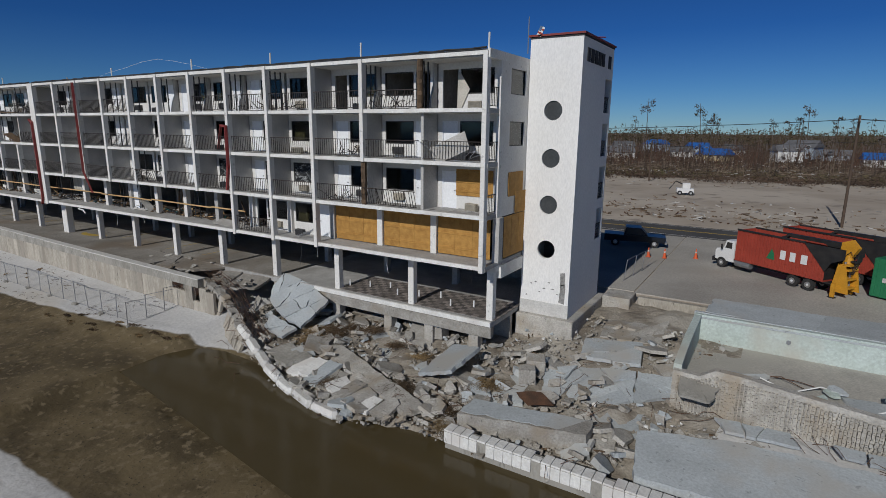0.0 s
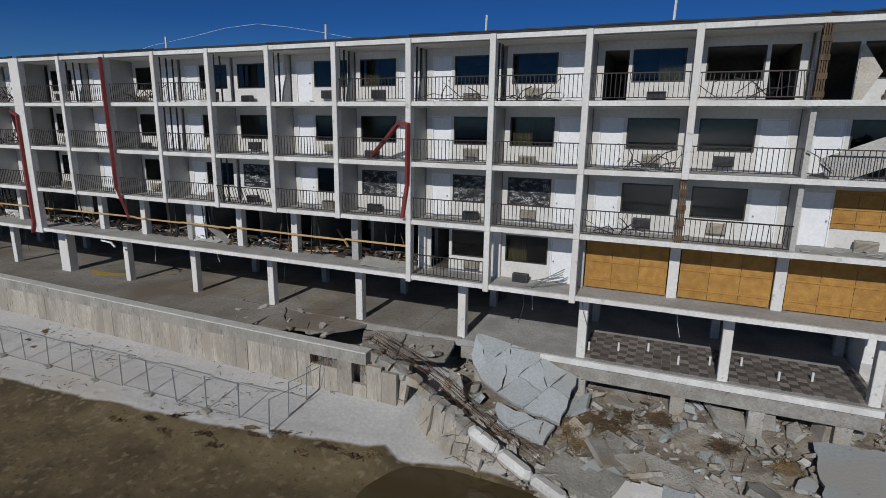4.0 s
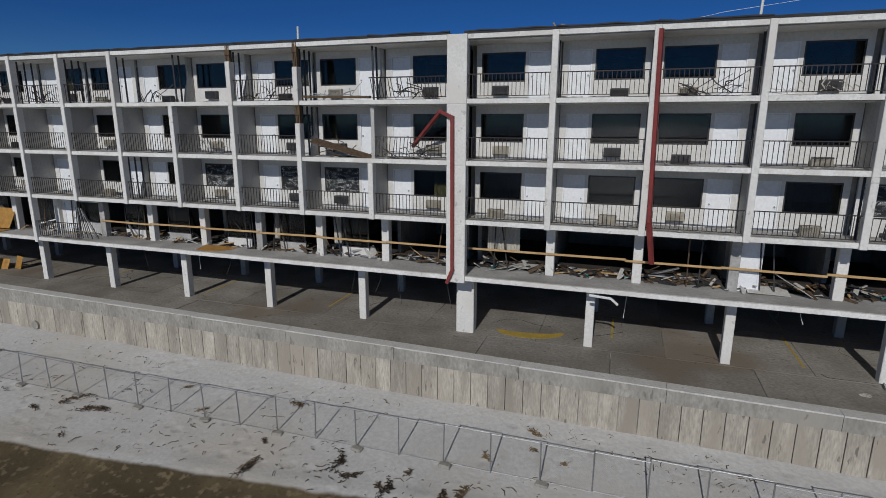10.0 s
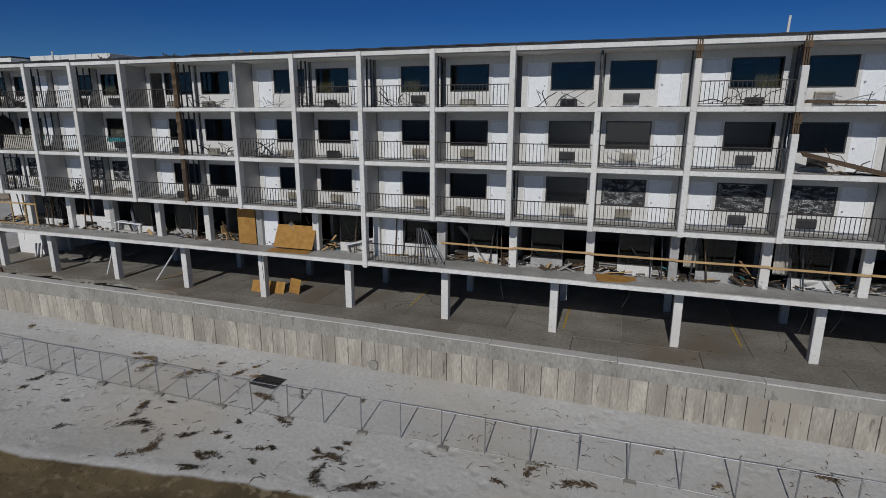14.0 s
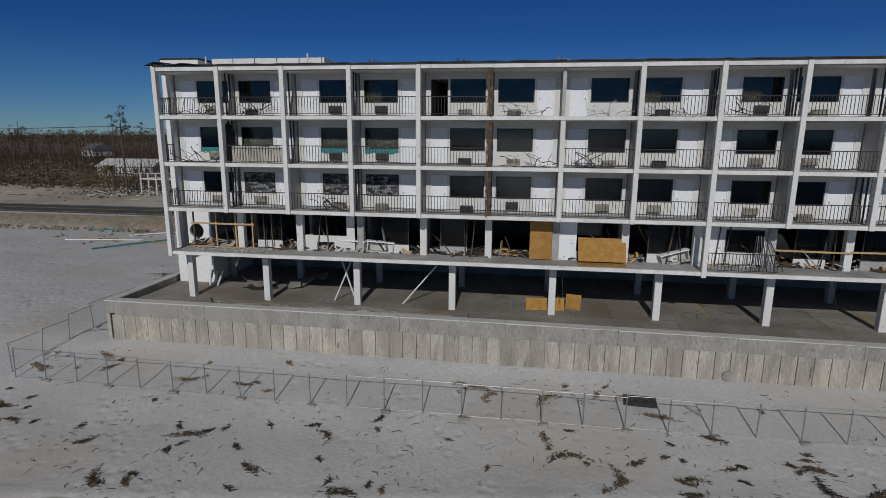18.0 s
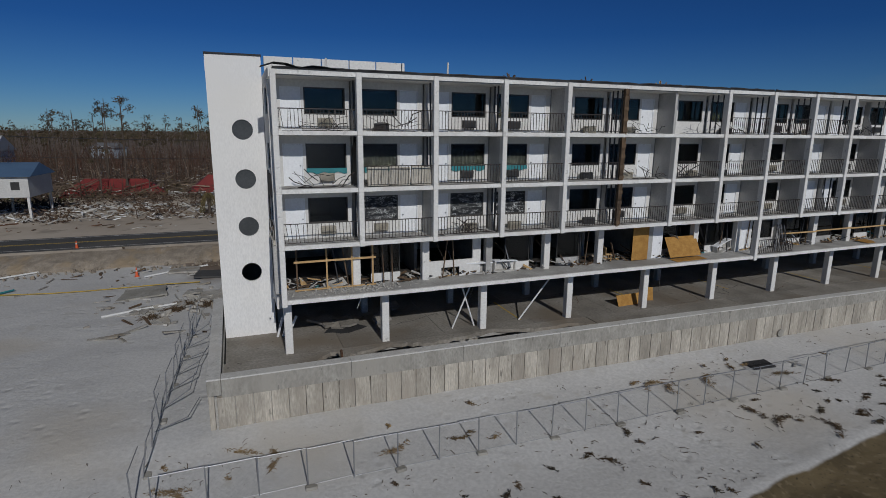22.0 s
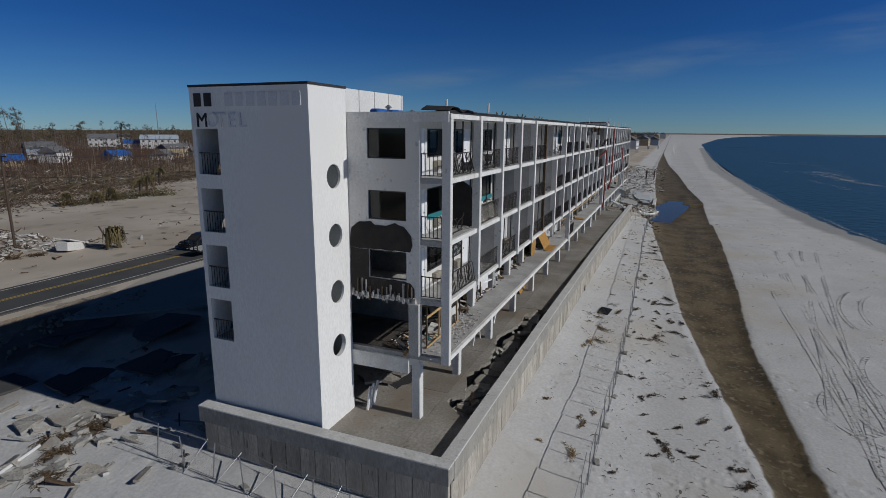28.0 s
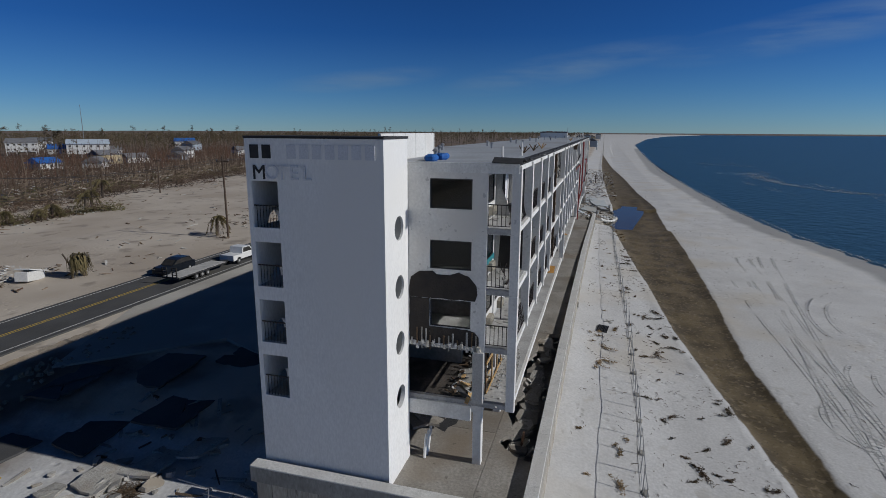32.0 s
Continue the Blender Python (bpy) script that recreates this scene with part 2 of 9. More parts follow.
M["cap"] = material("seawall_cap_concrete", (0.43, 0.41, 0.365), (0.28, 0.265, 0.23), 0.9, 0.9, 9, 0.95, 0.4, stretch=(1, 1, 0.45), grime=(0.34, 0.32, 0.28), spots=0.4)
# worn concrete, paler than the cap: sunlight on the wall top is in the tone
M["coping"] = material("worn_coping_concrete", (0.68, 0.665, 0.63), (0.54, 0.525, 0.49), 0.9, 1.2, 10, 0.7, 0.3, grime=(0.55, 0.53, 0.49), spots=0.3)
M["rubble"] = material("broken_concrete", (0.56, 0.535, 0.485), (0.36, 0.335, 0.295), 0.95, 1.3, 11, 0.9, 0.7, grime=(0.36, 0.31, 0.245), vary=0.22, spots=0.5)
M["bluedeck"] = material("blue_grey_pool_deck", (0.53, 0.565, 0.575), (0.42, 0.445, 0.45), 0.85, 0.7, 10, 0.8, 0.15, grime=(0.44, 0.425, 0.39), vary=0.14, spots=0.35)
M["pool"] = material("pale_pool_plaster", (0.60, 0.68, 0.64), (0.46, 0.53, 0.48), 0.8, 0.6, 9, 0.8, 0.15, grime=(0.46, 0.45, 0.39))
M["tile"] = material("terrazzo_tile", (0.33, 0.29, 0.26), (0.22, 0.19, 0.17), 0.6, 1.5, 12, 0.7, 0.1, vary=0.35)
M["asphalt"] = material("worn_asphalt", (0.105, 0.103, 0.10), (0.065, 0.064, 0.063), 0.9, 0.3, 16, 0.8, 0.3, grime=(0.10, 0.095, 0.085))
M["lotpave"] = material("sandy_lot_pavement", (0.54, 0.51, 0.455), (0.36, 0.335, 0.30), 0.9, 0.18, 8, 0.9, 0.25, grime=(0.36, 0.33, 0.285))
M["paint_y"] = material("yellow_road_paint", (0.55, 0.38, 0.06), (0.38, 0.27, 0.07), 0.8, 2, 14, 0.8, 0.1)
M["paint_w"] = material("white_road_paint", (0.66, 0.65, 0.62), (0.42, 0.41, 0.39), 0.8, 2, 14, 0.8, 0.1)
M["roof"] = material("roof_membrane", (0.46, 0.48, 0.50), (0.33, 0.35, 0.37), 0.7, 0.3, 6, 0.8, 0.1, grime=(0.30, 0.30, 0.30))
M["black"] = material("black_roof_felt", (0.03, 0.03, 0.032), (0.06, 0.06, 0.06), 0.8, 2, 16, 0.6, 0.3)
M["red"] = material("red_painted_duct", (0.29, 0.05, 0.045), (0.17, 0.035, 0.032), 0.55, 1.5, 12, 0.7, 0.1, spots=0.3)
M["curtain"] = material("olive_gold_curtain", (0.42, 0.36, 0.17), (0.30, 0.25, 0.11), 0.9, 2, 12, 0.7, 0.1)
M["fabric"] = material("pale_fabric", (0.62, 0.58, 0.50), (0.42, 0.39, 0.33), 0.95, 1.5, 14, 0.7, 0.4)
M["teal"] = material("teal_plastic", (0.05, 0.27, 0.29), (0.03, 0.17, 0.19), 0.5, 2, 14, 0.6, 0.1)
M["blue"] = material("blue_tarpaulin", (0.03, 0.15, 0.48), (0.02, 0.09, 0.30), 0.6, 1.0, 8, 0.6, 0.3)
M["drywall"] = material("broken_drywall", (0.66, 0.64, 0.60), (0.45, 0.43, 0.39), 0.9, 1.5, 14, 0.8, 0.4, vary=0.2)
M["brush"] = material("dry_brown_brush", (0.17, 0.115, 0.065), (0.08, 0.055, 0.035), 0.95, 3, 18, 0.9, 0.3, vary=0.3)
M["weed"] = material("dark_seaweed_wrack", (0.10, 0.075, 0.045), (0.05, 0.038, 0.024), 0.95, 3, 18, 0.9, 0.3, vary=0.3)
M["straw"] = material("dry_straw", (0.34, 0.24, 0.12), (0.18, 0.12, 0.06), 0.95, 3, 18, 0.9, 0.3, vary=0.3)
M["poolfloor"] = material("sandy_pool_floor", (0.55, 0.52, 0.46), (0.40, 0.38, 0.34), 0.9, 0.6, 9, 0.8, 0.2, grime=(0.44, 0.42, 0.37))
M["plastic"] = material("white_pvc", (0.80, 0.80, 0.78), (0.68, 0.68, 0.66), 0.4, 2, 12, 0.4, 0.03)


def sand_material():
    """White beach sand, brown wet sand and drab upland soil, by the sheet's own masks."""
    m = material("beach_sand", (0.655, 0.645, 0.625), (0.52, 0.51, 0.495), 0.95, 0.25, 6, 0.6, 0.3, spots=0.0)
    n, l = m.node_tree.nodes, m.node_tree.links
    p = n["Principled BSDF"]
    old = p.inputs["Base Color"].links[0].from_socket
    pos = n.new("ShaderNodeNewGeometry").outputs["Position"]

    def noise_at(sc, detail):
        t = n.new("ShaderNodeTexNoise")
        t.inputs["Scale"].default_value, t.inputs["Detail"].default_value = sc, detail
        l.new(pos, t.inputs["Vector"])
        return t.outputs["Fac"]

    def ramp(v, lo, hi):
        r = n.new("ShaderNodeMapRange")
        r.interpolation_type = "SMOOTHSTEP"
        r.inputs[1].default_value, r.inputs[2].default_value = lo, hi
        l.new(v, r.inputs[0])
        return r.outputs[0]

    def blend(fac, a, b):
        x = n.new("ShaderNodeMix")
        x.data_type = "RGBA"
        l.new(fac, x.inputs[0])
        for k, v in ((6, a), (7, b)):
            if hasattr(v, "is_output"):
                l.new(v, x.inputs[k])
            else:
                x.inputs[k].default_value = (*v, 1)
        return x.outputs[2]

    def masked(name, wobble, lo, hi, sc):
        a = n.new("ShaderNodeAttribute")
        a.attribute_name = name
        s = n.new("ShaderNodeMath")
        s.operation = "MULTIPLY_ADD"
        l.new(noise_at(sc, 6), s.inputs[0])
        s.inputs[1].default_value = wobble
        l.new(a.outputs["Fac"], s.inputs[2])
        return ramp(s.outputs[0], lo + wobble / 2, hi + wobble / 2)

    soil = blend(ramp(noise_at(0.05, 8), 0.38, 0.62), (0.53, 0.465, 0.385), (0.42, 0.355, 0.285))
    soil = blend(ramp(noise_at(0.35, 8), 0.55, 0.70), soil, (0.32, 0.275, 0.225))
    wet = blend(ramp(noise_at(0.35, 9), 0.36, 0.64), (0.165, 0.126, 0.068), (0.088, 0.067, 0.036))
    wet = blend(ramp(noise_at(2.6, 9), 0.54, 0.66), wet, (0.21, 0.165, 0.10))
    wet = blend(ramp(noise_at(6.0, 6), 0.60, 0.72), wet, (0.060, 0.047, 0.027))
    old = blend(ramp(noise_at(0.11, 9), 0.50, 0.72), old, (0.54, 0.505, 0.45))
    old = blend(ramp(noise_at(0.7, 9), 0.62, 0.74), old, (0.50, 0.48, 0.445))
    # dark woodland soil, also used to deepen the shaded yard behind the tower
    woods = blend(ramp(noise_at(0.09, 8), 0.4, 0.6), (0.12, 0.085, 0.06), (0.19, 0.145, 0.11))
    col = blend(masked("upland", 0.6, 0.35, 0.65, 0.3), old, soil)
    col = blend(masked("woods", 0.7, 0.4, 0.6, 0.12), col, woods)
    dm = masked("damp", 0.5, 0.3, 0.75, 0.25)
    col = blend(dm, col, (0.33, 0.325, 0.315))
    wm = masked("wet", 0.45, 0.40, 0.58, 0.55)
    col = blend(wm, col, wet)
    l.new(col, p.inputs["Base Color"])
    v = n.new("ShaderNodeTexVoronoi")
    v.inputs["Scale"].default_value = 1.3
    l.new(pos, v.inputs["Vector"])
    pit = ramp(v.outputs["Distance"], 0.0, 0.42)
    patch = ramp(noise_at(0.13, 5), 0.42, 0.6)
    k = n.new("ShaderNodeMath")
    k.operation = "MULTIPLY"
    l.new(pit, k.inputs[0])
    l.new(patch, k.inputs[1])
    b2 = n.new("ShaderNodeBump")
    b2.inputs["Strength"].default_value, b2.inputs["Distance"].default_value = 0.55, 0.08
    l.new(k.outputs[0], b2.inputs["Height"])
    l.new(p.inputs["Normal"].links[0].from_socket, b2.inputs["Normal"])
    l.new(b2.outputs[0], p.inputs["Normal"])
    r = n.new("ShaderNodeMapRange")
    r.inputs[3].default_value, r.inputs[4].default_value = 0.95, 0.62
    l.new(wm, r.inputs[0])
    l.new(r.outputs[0], p.inputs["Roughness"])
    return m


def water_material(name, base, rough, sc, strength, foam=False):
    m = bpy.data.materials.new(name)
    m.use_nodes = True
    n, l = m.node_tree.nodes, m.node_tree.links
    p = n["Principled BSDF"]
    p.inputs["Base Color"].default_value = (*base, 1)
    p.inputs["Roughness"].default_value, p.inputs["IOR"].default_value = rough, 1.33
    pos = n.new("ShaderNodeNewGeometry").outputs["Position"]
    t = n.new("ShaderNodeTexNoise")
    t.inputs["Scale"].default_value, t.inputs["Detail"].default_value = sc, 5
    l.new(pos, t.inputs["Vector"])
    b = n.new("ShaderNodeBump")
    b.inputs["Strength"].default_value, b.inputs["Distance"].default_value = strength, 0.3
    l.new(t.outputs["Fac"], b.inputs["Height"])
    l.new(b.outputs[0], p.inputs["Normal"])
    return m


M["sand"] = sand_material()
M["sea"] = water_material("sea_water", (0.028, 0.062, 0.072), 0.3, 0.35, 1.0)
M["pond"] = water_material("brown_pond_water", (0.075, 0.057, 0.026), 0.14, 0.9, 0.04)


# ---- mesh helpers ----
class Mesh:
    """Gathers boxes, prisms and tubes into one mesh."""

    def __init__(self):
        self.v, self.f = [], []

    def add(self, vs, fs):
        k = len(self.v)
        self.v += [tuple(p) for p in vs]
        self.f += [tuple(i + k for i in q) for q in fs]
        return self

    def box(self, x0, x1, y0, y1, z0, z1, m=None):
        vs = [Vector((x, y, z)) for z in (z0, z1) for y in (y0, y1) for x in (x0, x1)]
        if m is not None:
            vs = [m @ p for p in vs]
        return self.add(vs, [(0, 2, 3, 1), (4, 5, 7, 6), (0, 1, 5, 4), (2, 6, 7, 3), (0, 4, 6, 2), (1, 3, 7, 5)])

    def bevel_box(self, x0, x1, y0, y1, z0, z1, b=0.02, m=None):
        """A box whose four upright edges and top and bottom rims are chamfered."""
        ring = [(x0 + b, y0), (x1 - b, y0), (x1, y0 + b), (x1, y1 - b), (x1 - b, y1), (x0 + b, y1), (x0, y1 - b), (x0, y0 + b)]
        cx, cy = (x0 + x1) / 2, (y0 + y1) / 2
        inner = [(x + (b if x < cx else -b) * 0.7, y + (b if y < cy else -b) * 0.7) for x, y in ring]
        vs = [Vector((*p, z)) for r, z in ((inner, z0), (ring, z0 + b), (ring, z1 - b), (inner, z1)) for p in r]
        if m is not None:
            vs = [m @ p for p in vs]
        fs = [tuple(reversed(range(8))), tuple(range(24, 32))]
        for k in range(3):
            fs += [(8 * k + i, 8 * k + (i + 1) % 8, 8 * k + 8 + (i + 1) % 8, 8 * k + 8 + i) for i in range(8)]
        return self.add(vs, fs)

    def prism(self, poly, z0, z1, m=None, taper=1.0):
        n = len(poly)
        cx, cy = sum(p[0] for p in poly) / n, sum(p[1] for p in poly) / n
        vs = [Vector((x, y, z0)) for x, y in poly] + [Vector((cx + (x - cx) * taper, cy + (y - cy) * taper, z1)) for x, y in poly]
        if m is not None:
            vs = [m @ p for p in vs]
        return self.add(vs, [tuple(reversed(range(n))), tuple(range(n, 2 * n))] + [(i, (i + 1) % n, n + (i + 1) % n, n + i) for i in range(n)])

    def rock(self, w, d, h, rng, m=None, n=7):
        """A jagged broken lump: two uneven rings and uneven caps."""
        base = shard(w, d, n, 0.3, rng)
        vs = []
        for k, z in enumerate((0.0, -h)):
            s = rng.uniform(0.75, 1.0) if k else 1.0
            vs += [Vector((x * s + rng.uniform(-0.06, 0.06) * w, y * s + rng.uniform(-0.06, 0.06) * w, z + rng.uniform(-0.3, 0.3) * h * (0.35 if k == 0 else 1))) for x, y in base]
        if m is not None:
            vs = [m @ p for p in vs]
        c0, c1 = sum(vs[:n], Vector()) / n, sum(vs[n:], Vector()) / n
        vs += [c0, c1]
        fs = [(i, (i + 1) % n, 2 * n) for i in range(n)] + [(n + (i + 1) % n, n + i, 2 * n + 1) for i in range(n)]
        fs += [((i + 1) % n, i, n + i, n + (i + 1) % n) for i in range(n)]
        return self.add(vs, fs)

    def tube(self, pts, r, sides=5, r1=None):
        pts = [Vector(p) for p in pts]
        r1 = r if r1 is None else r1
        k, n = len(self.v), len(pts)
        for i, p in enumerate(pts):
            d = (pts[min(i + 1, n - 1)] - pts[max(i - 1, 0)]).normalized()
            a = d.orthogonal().normalized()
            b = d.cross(a)
            rr = r + (r1 - r) * i / max(n - 1, 1)
            self.v += [tuple(p + rr * (math.cos(2 * math.pi * j / sides) * a + math.sin(2 * math.pi * j / sides) * b)) for j in range(sides)]
        for i in range(n - 1):
            for j in range(sides):
                a, b = k + i * sides + j, k + i * sides + (j + 1) % sides
                self.f.append((a, b, b + sides, a + sides))
        self.f.append(tuple(k + j for j in reversed(range(sides))))
        self.f.append(tuple(k + (n - 1) * sides + j for j in range(sides)))
        return self

    def weld(self):
        """Joins corners that coincide."""
        seen, new_v, to = {}, [], []
        for p in self.v:
            k = tuple(round(c, 3) for c in p)
            if k not in seen:
                seen[k] = len(new_v)
                new_v.append(p)
            to.append(seen[k])
        self.v, self.f = new_v, [tuple(to[i] for i in f) for f in self.f]
        return self

    def data(self, name, mat):
        me = bpy.data.meshes.new(name)
        me.from_pydata(self.v, [], self.f)
        me.materials.append(mat)
        me.update()
        return me


def part(name, mesh, mat, parent=None, label="", at=None):
    """Links a mesh (a Mesh or shared mesh data) as one object under a thing or a part."""
    data = mesh.data(name, mat) if isinstance(mesh, Mesh) else mesh
    ob = new(name, data)
    if at is not None:
        ob.matrix_basis = at if isinstance(at, Matrix) else Matrix.Translation(at)
    if parent is not None:
        ob.parent = parent
    if label:
        ob["label"] = label
    return ob


def thing(name, label, category, at=None, group="", kind=""):
    ob = new(name)
    ob.empty_display_size = 0.2
    if at is not None:
        ob.matrix_basis = at if isinstance(at, Matrix) else Matrix.Translation(at)
    return tagged(ob, label, category, group, kind)


rnd = random.Random(7)


def shard(w, d, n=7, rough=0.18, rng=None):
    """An uneven polygon outline about w by d."""
    r = rng or rnd
    out = []
    for i in range(n):
        a = 2 * math.pi * (i + r.uniform(-0.25, 0.25)) / n
        k = 1 + r.uniform(-rough, rough)
        c, s = math.cos(a), math.sin(a)
        q = 1 / max(abs(c), abs(s)) * 0.86
        out.append((0.5 * w * c * q * k, 0.5 * d * s * q * k))
    return out


# ---- ground ----
def lerp(x, xs, ys):
    return np.interp(x, xs, ys)


def channel_edges(x):
    """The brown channel's landward and seaward edges."""
    north = lerp(x, [-135, -119, -110, -97, -85, -70, -50, -36, -30, -26, -20, -8, 5, 40, 90, 160, 300],
                 [5.5, 7.6, 8.7, 10.6, 12.2, 13.3, 15.3, 16.4, 17.4, 18.6, 18.2, 17.2, 16.8, 18, 19, 20, 20])
    south = lerp(x, [-135, -119, -110, -101, -91, -70, -45, -20, 5, 40, 90, 160, 300],
                 [3.6, 5.6, 6.4, 6.8, 7.3, 6.6, 6.3, 6.6, 6.5, 9, 11, 15, 19.5])
    return north, south


def pond_south(x):
    """Seaward edge of the standing water."""
    return lerp(x, [-40, -25, -15, -5, 8], [15.2, 13.4, 11.8, 10.3, 9.6])


def near_shore(x):
    """The water's edge along the near beach."""
    return lerp(x, [-400, -50, -18, 15, 145, 400, 520], [-22, -20.5, -14.5, -11.5, -7, -14, -18])


def ground_height(x, y):
    level = y
    y = np.where((y < 3) & (x < 520), 3 + (y - 3) * 21 / (3 - near_shore(x)), y)
    shore = lerp(x, [-400, 500, 700, 1400, 2300, 3200, 3600], [-18, -18, -22, -90, -230, -500, -1500])
    dy = y - shore
    south = lerp(dy, [-2000, -200, -40, -10, 0, 8, 20, 26, 32, 34.6, 38.8, 60], [-30, -14, -5.5, -4.0, -3.45, -3.05, -2.8, -2.9, -2.85, -2.6, -2.1, -1.9])
    north = lerp(y, [19, 24, 30, 40, 52, 55.0, 57.6, 58.6, 58.9, 80, 400], [-2.1, -1.9, -1.85, -1.85, -1.9, -1.92, -1.95, -0.75, -0.66, -0.66, -0.6])
    east = lerp(y, [14, 18, 22, 27, 33, 36, 400], [-3.1, -2.8, -2.2, -1.75, -1.2, -0.68, -0.6])
    mid = lerp(y, [19, 24, 31, 36, 60, 400], [-2.1, -1.9, -1.6, -0.95, -0.7, -0.6])
    e = np.clip((x + 117) / 5, 0, 1)
    north = north * (1 - e) + mid * e
    e = np.clip((x + 12) / 6, 0, 1)
    north = north * (1 - e) + east * e
    pit = lerp(y, [15, 16, 18, 20, 22, 24, 27, 31, 34], [-3.4, -3.35, -3.2, -2.9, -2.6, -2.35, -1.95, -1.6, -0.95])
    e = np.clip((x + 28.8) / 0.6, 0, 1) * np.clip((0.8 - x) / 1.0, 0, 1) * (y < 34)
    north = north * (1 - e) + np.minimum(pit, north) * e
    w = np.clip((y - 20.2) / 1.2, 0, 1)
    fade = np.clip((600 - x) / 300, 0, 1)
    z = south * (1 - w) + north * w
    z = z * (1 - e) + np.minimum(pit, z) * e
    z = np.where(x > 350, np.where(dy > 30, lerp(dy, [30, 80], [-2.5, -0.6]), south), z)
    y = level
    n, s = channel_edges(x)
    mid, half = (n + s) / 2, np.maximum((n - s) / 2, 0.01)
    cut = np.clip(1.05 - ((y - mid) / half) ** 2, 0, 1)
    z = z - 0.22 * np.minimum(cut * 1.8, 1) * fade
    basin = np.clip((y - pond_south(x)) / 2.2, 0, 1) * np.clip((n - 0.3 - y) / 1.5, 0, 1) * np.clip((x + 40) / 9, 0, 1) * np.clip((30 - x) / 14, 0, 1)
    z = z - 0.3 * basin
    z = np.where(x > 3300, np.maximum(z, lerp(x, [3300, 3700, 3900], [-8, -2, 4])), z)
    return z


def make_ground():
    def steps(lo, hi, fine_lo, fine_hi, d):
        mid = np.arange(fine_lo, fine_hi + d / 2, d)
        out, k, x = [], d, fine_hi
        while x < hi:
            k *= 1.16
            x += k
            out.append(min(x, hi))
        inn, k, x = [], d, fine_lo
        while x > lo:
            k *= 1.16
            x -= k
            inn.append(max(x, lo))
        return np.concatenate([inn[::-1], mid, out])

    xs, ys = steps(-2500, 4400, -140, 30, 0.55), steps(-3800, 4200, -4, 42, 0.42)
    X, Y = np.meshgrid(xs, ys)
    Z = ground_height(X, Y)
    rough = np.zeros_like(Z)
    near = (np.abs(X + 55) < 130) & (np.abs(Y - 20) < 75)
    for j, i in zip(*np.where(near)):
        x, y = X[j, i], Y[j, i]
        rough[j, i] = 0.06 * noise.noise((x * 0.25, y * 0.25, 0)) + 0.035 * noise.noise((x * 0.9, y * 0.9, 3)) + 0.05 * noise.noise((x * 0.09, y * 0.12, 8))
    lot = (Y > 59) | ((X > -8) & (Y > 33))
    Z = Z + rough * np.where(lot, 0.35, 1.0)
    n, s = channel_edges(X)
    wet = np.clip(np.minimum(n - Y, Y - s) / 1.2 + 0.5, 0, 1)
    upland = np.clip((Y - 52) / 8, 0, 1) * np.where(X > 350, np.clip((Y - 40) / 60, 0, 1), 1)
    upland = np.maximum(upland, np.clip((X + 118) / 6, 0, 1) * np.clip((Y - 33) / 4, 0, 1) * (X < 350))
    upland = np.maximum(upland, np.clip((X + 12) / 8, 0, 1) * np.clip((Y - 24) / 6, 0, 1) * 0.7)
    woods = np.clip((Y - lerp(X, [-400, -160, -120, -60, 0, 60, 400], [95, 98, 110, 135, 138, 145, 150])) / 14, 0, 1) * np.where(X > 350, np.clip((Y - 60) / 60, 0, 1), 1)
    woods = np.maximum(woods, np.clip((X - 3300) / 200, 0, 1))
    woods = np.maximum(woods, 0.52 * np.clip((Y - 54.5) / 2, 0, 1) * np.clip((60.5 - Y) / 0.8, 0, 1) * np.clip((-104 - X) / 6, 0, 1))
    # no woods here: dark yard soil, with the motel's shade deepened by colour
    woods = np.maximum(woods, 0.5 * np.clip((X + 127) / 5, 0, 1) * np.clip((-98 - X) / 4, 0, 1) * np.clip((Y - 39) / 5, 0, 1) * np.clip((58 - Y) / 3, 0, 1))
    damp = np.clip((near_shore(X) + 7.5 - Y) / 5, 0, 1) * (X < 520) + np.clip((1.0 - np.abs(Y - (n + 0.7)) / 1.4), 0, 1) * 0.45
    nx, ny = len(xs), len(ys)
    me = bpy.data.meshes.new("ground")
    faces = [(j * nx + i, j * nx + i + 1, (j + 1) * nx + i + 1, (j + 1) * nx + i) for j in range(ny - 1) for i in range(nx - 1)]
    me.from_pydata(np.stack([X.ravel(), Y.ravel(), Z.ravel()], 1).tolist(), [], faces)
    for name, a in (("wet", wet), ("upland", upland), ("woods", woods), ("damp", damp)):
        at = me.attributes.new(name, "FLOAT", "POINT")
        at.data.foreach_set("value", a.ravel().astype(np.float32))
    me.polygons.foreach_set("use_smooth", [True] * len(me.polygons))
    me.materials.append(M["sand"])
    tagged(new("ground", me), "white beach sand with a brown wet channel and drab upland soil", "ground", kind="structure")


make_ground()
sea = Mesh().add([(-2500, -3800, -3.45), (4400, -3800, -3.45), (4400, -60, -3.45), (-2500, -60, -3.45), (-2500, -10, -3.45), (4400, -10, -3.45)],
                 [(0, 1, 2, 3), (3, 2, 5, 4)])
tagged(part("sea", sea, M["sea"]), "dark blue sea with small waves", "water", kind="structure")
pond = Mesh()
for i in range(14):
    x = -41 + i * 3.7
    lo, hi = channel_edges(np.array(x))
    pond.v += [(x, float(pond_south(x)) - 0.6, -3.22), (x, float(lo) - (0.2 if x < 0 else 2.5), -3.22)]
pond.f = [(2 * i, 2 * i + 2, 2 * i + 3, 2 * i + 1) for i in range(13)]
tagged(part("pond", pond, M["pond"]), "still brown pool of water in the channel", "water", kind="structure")

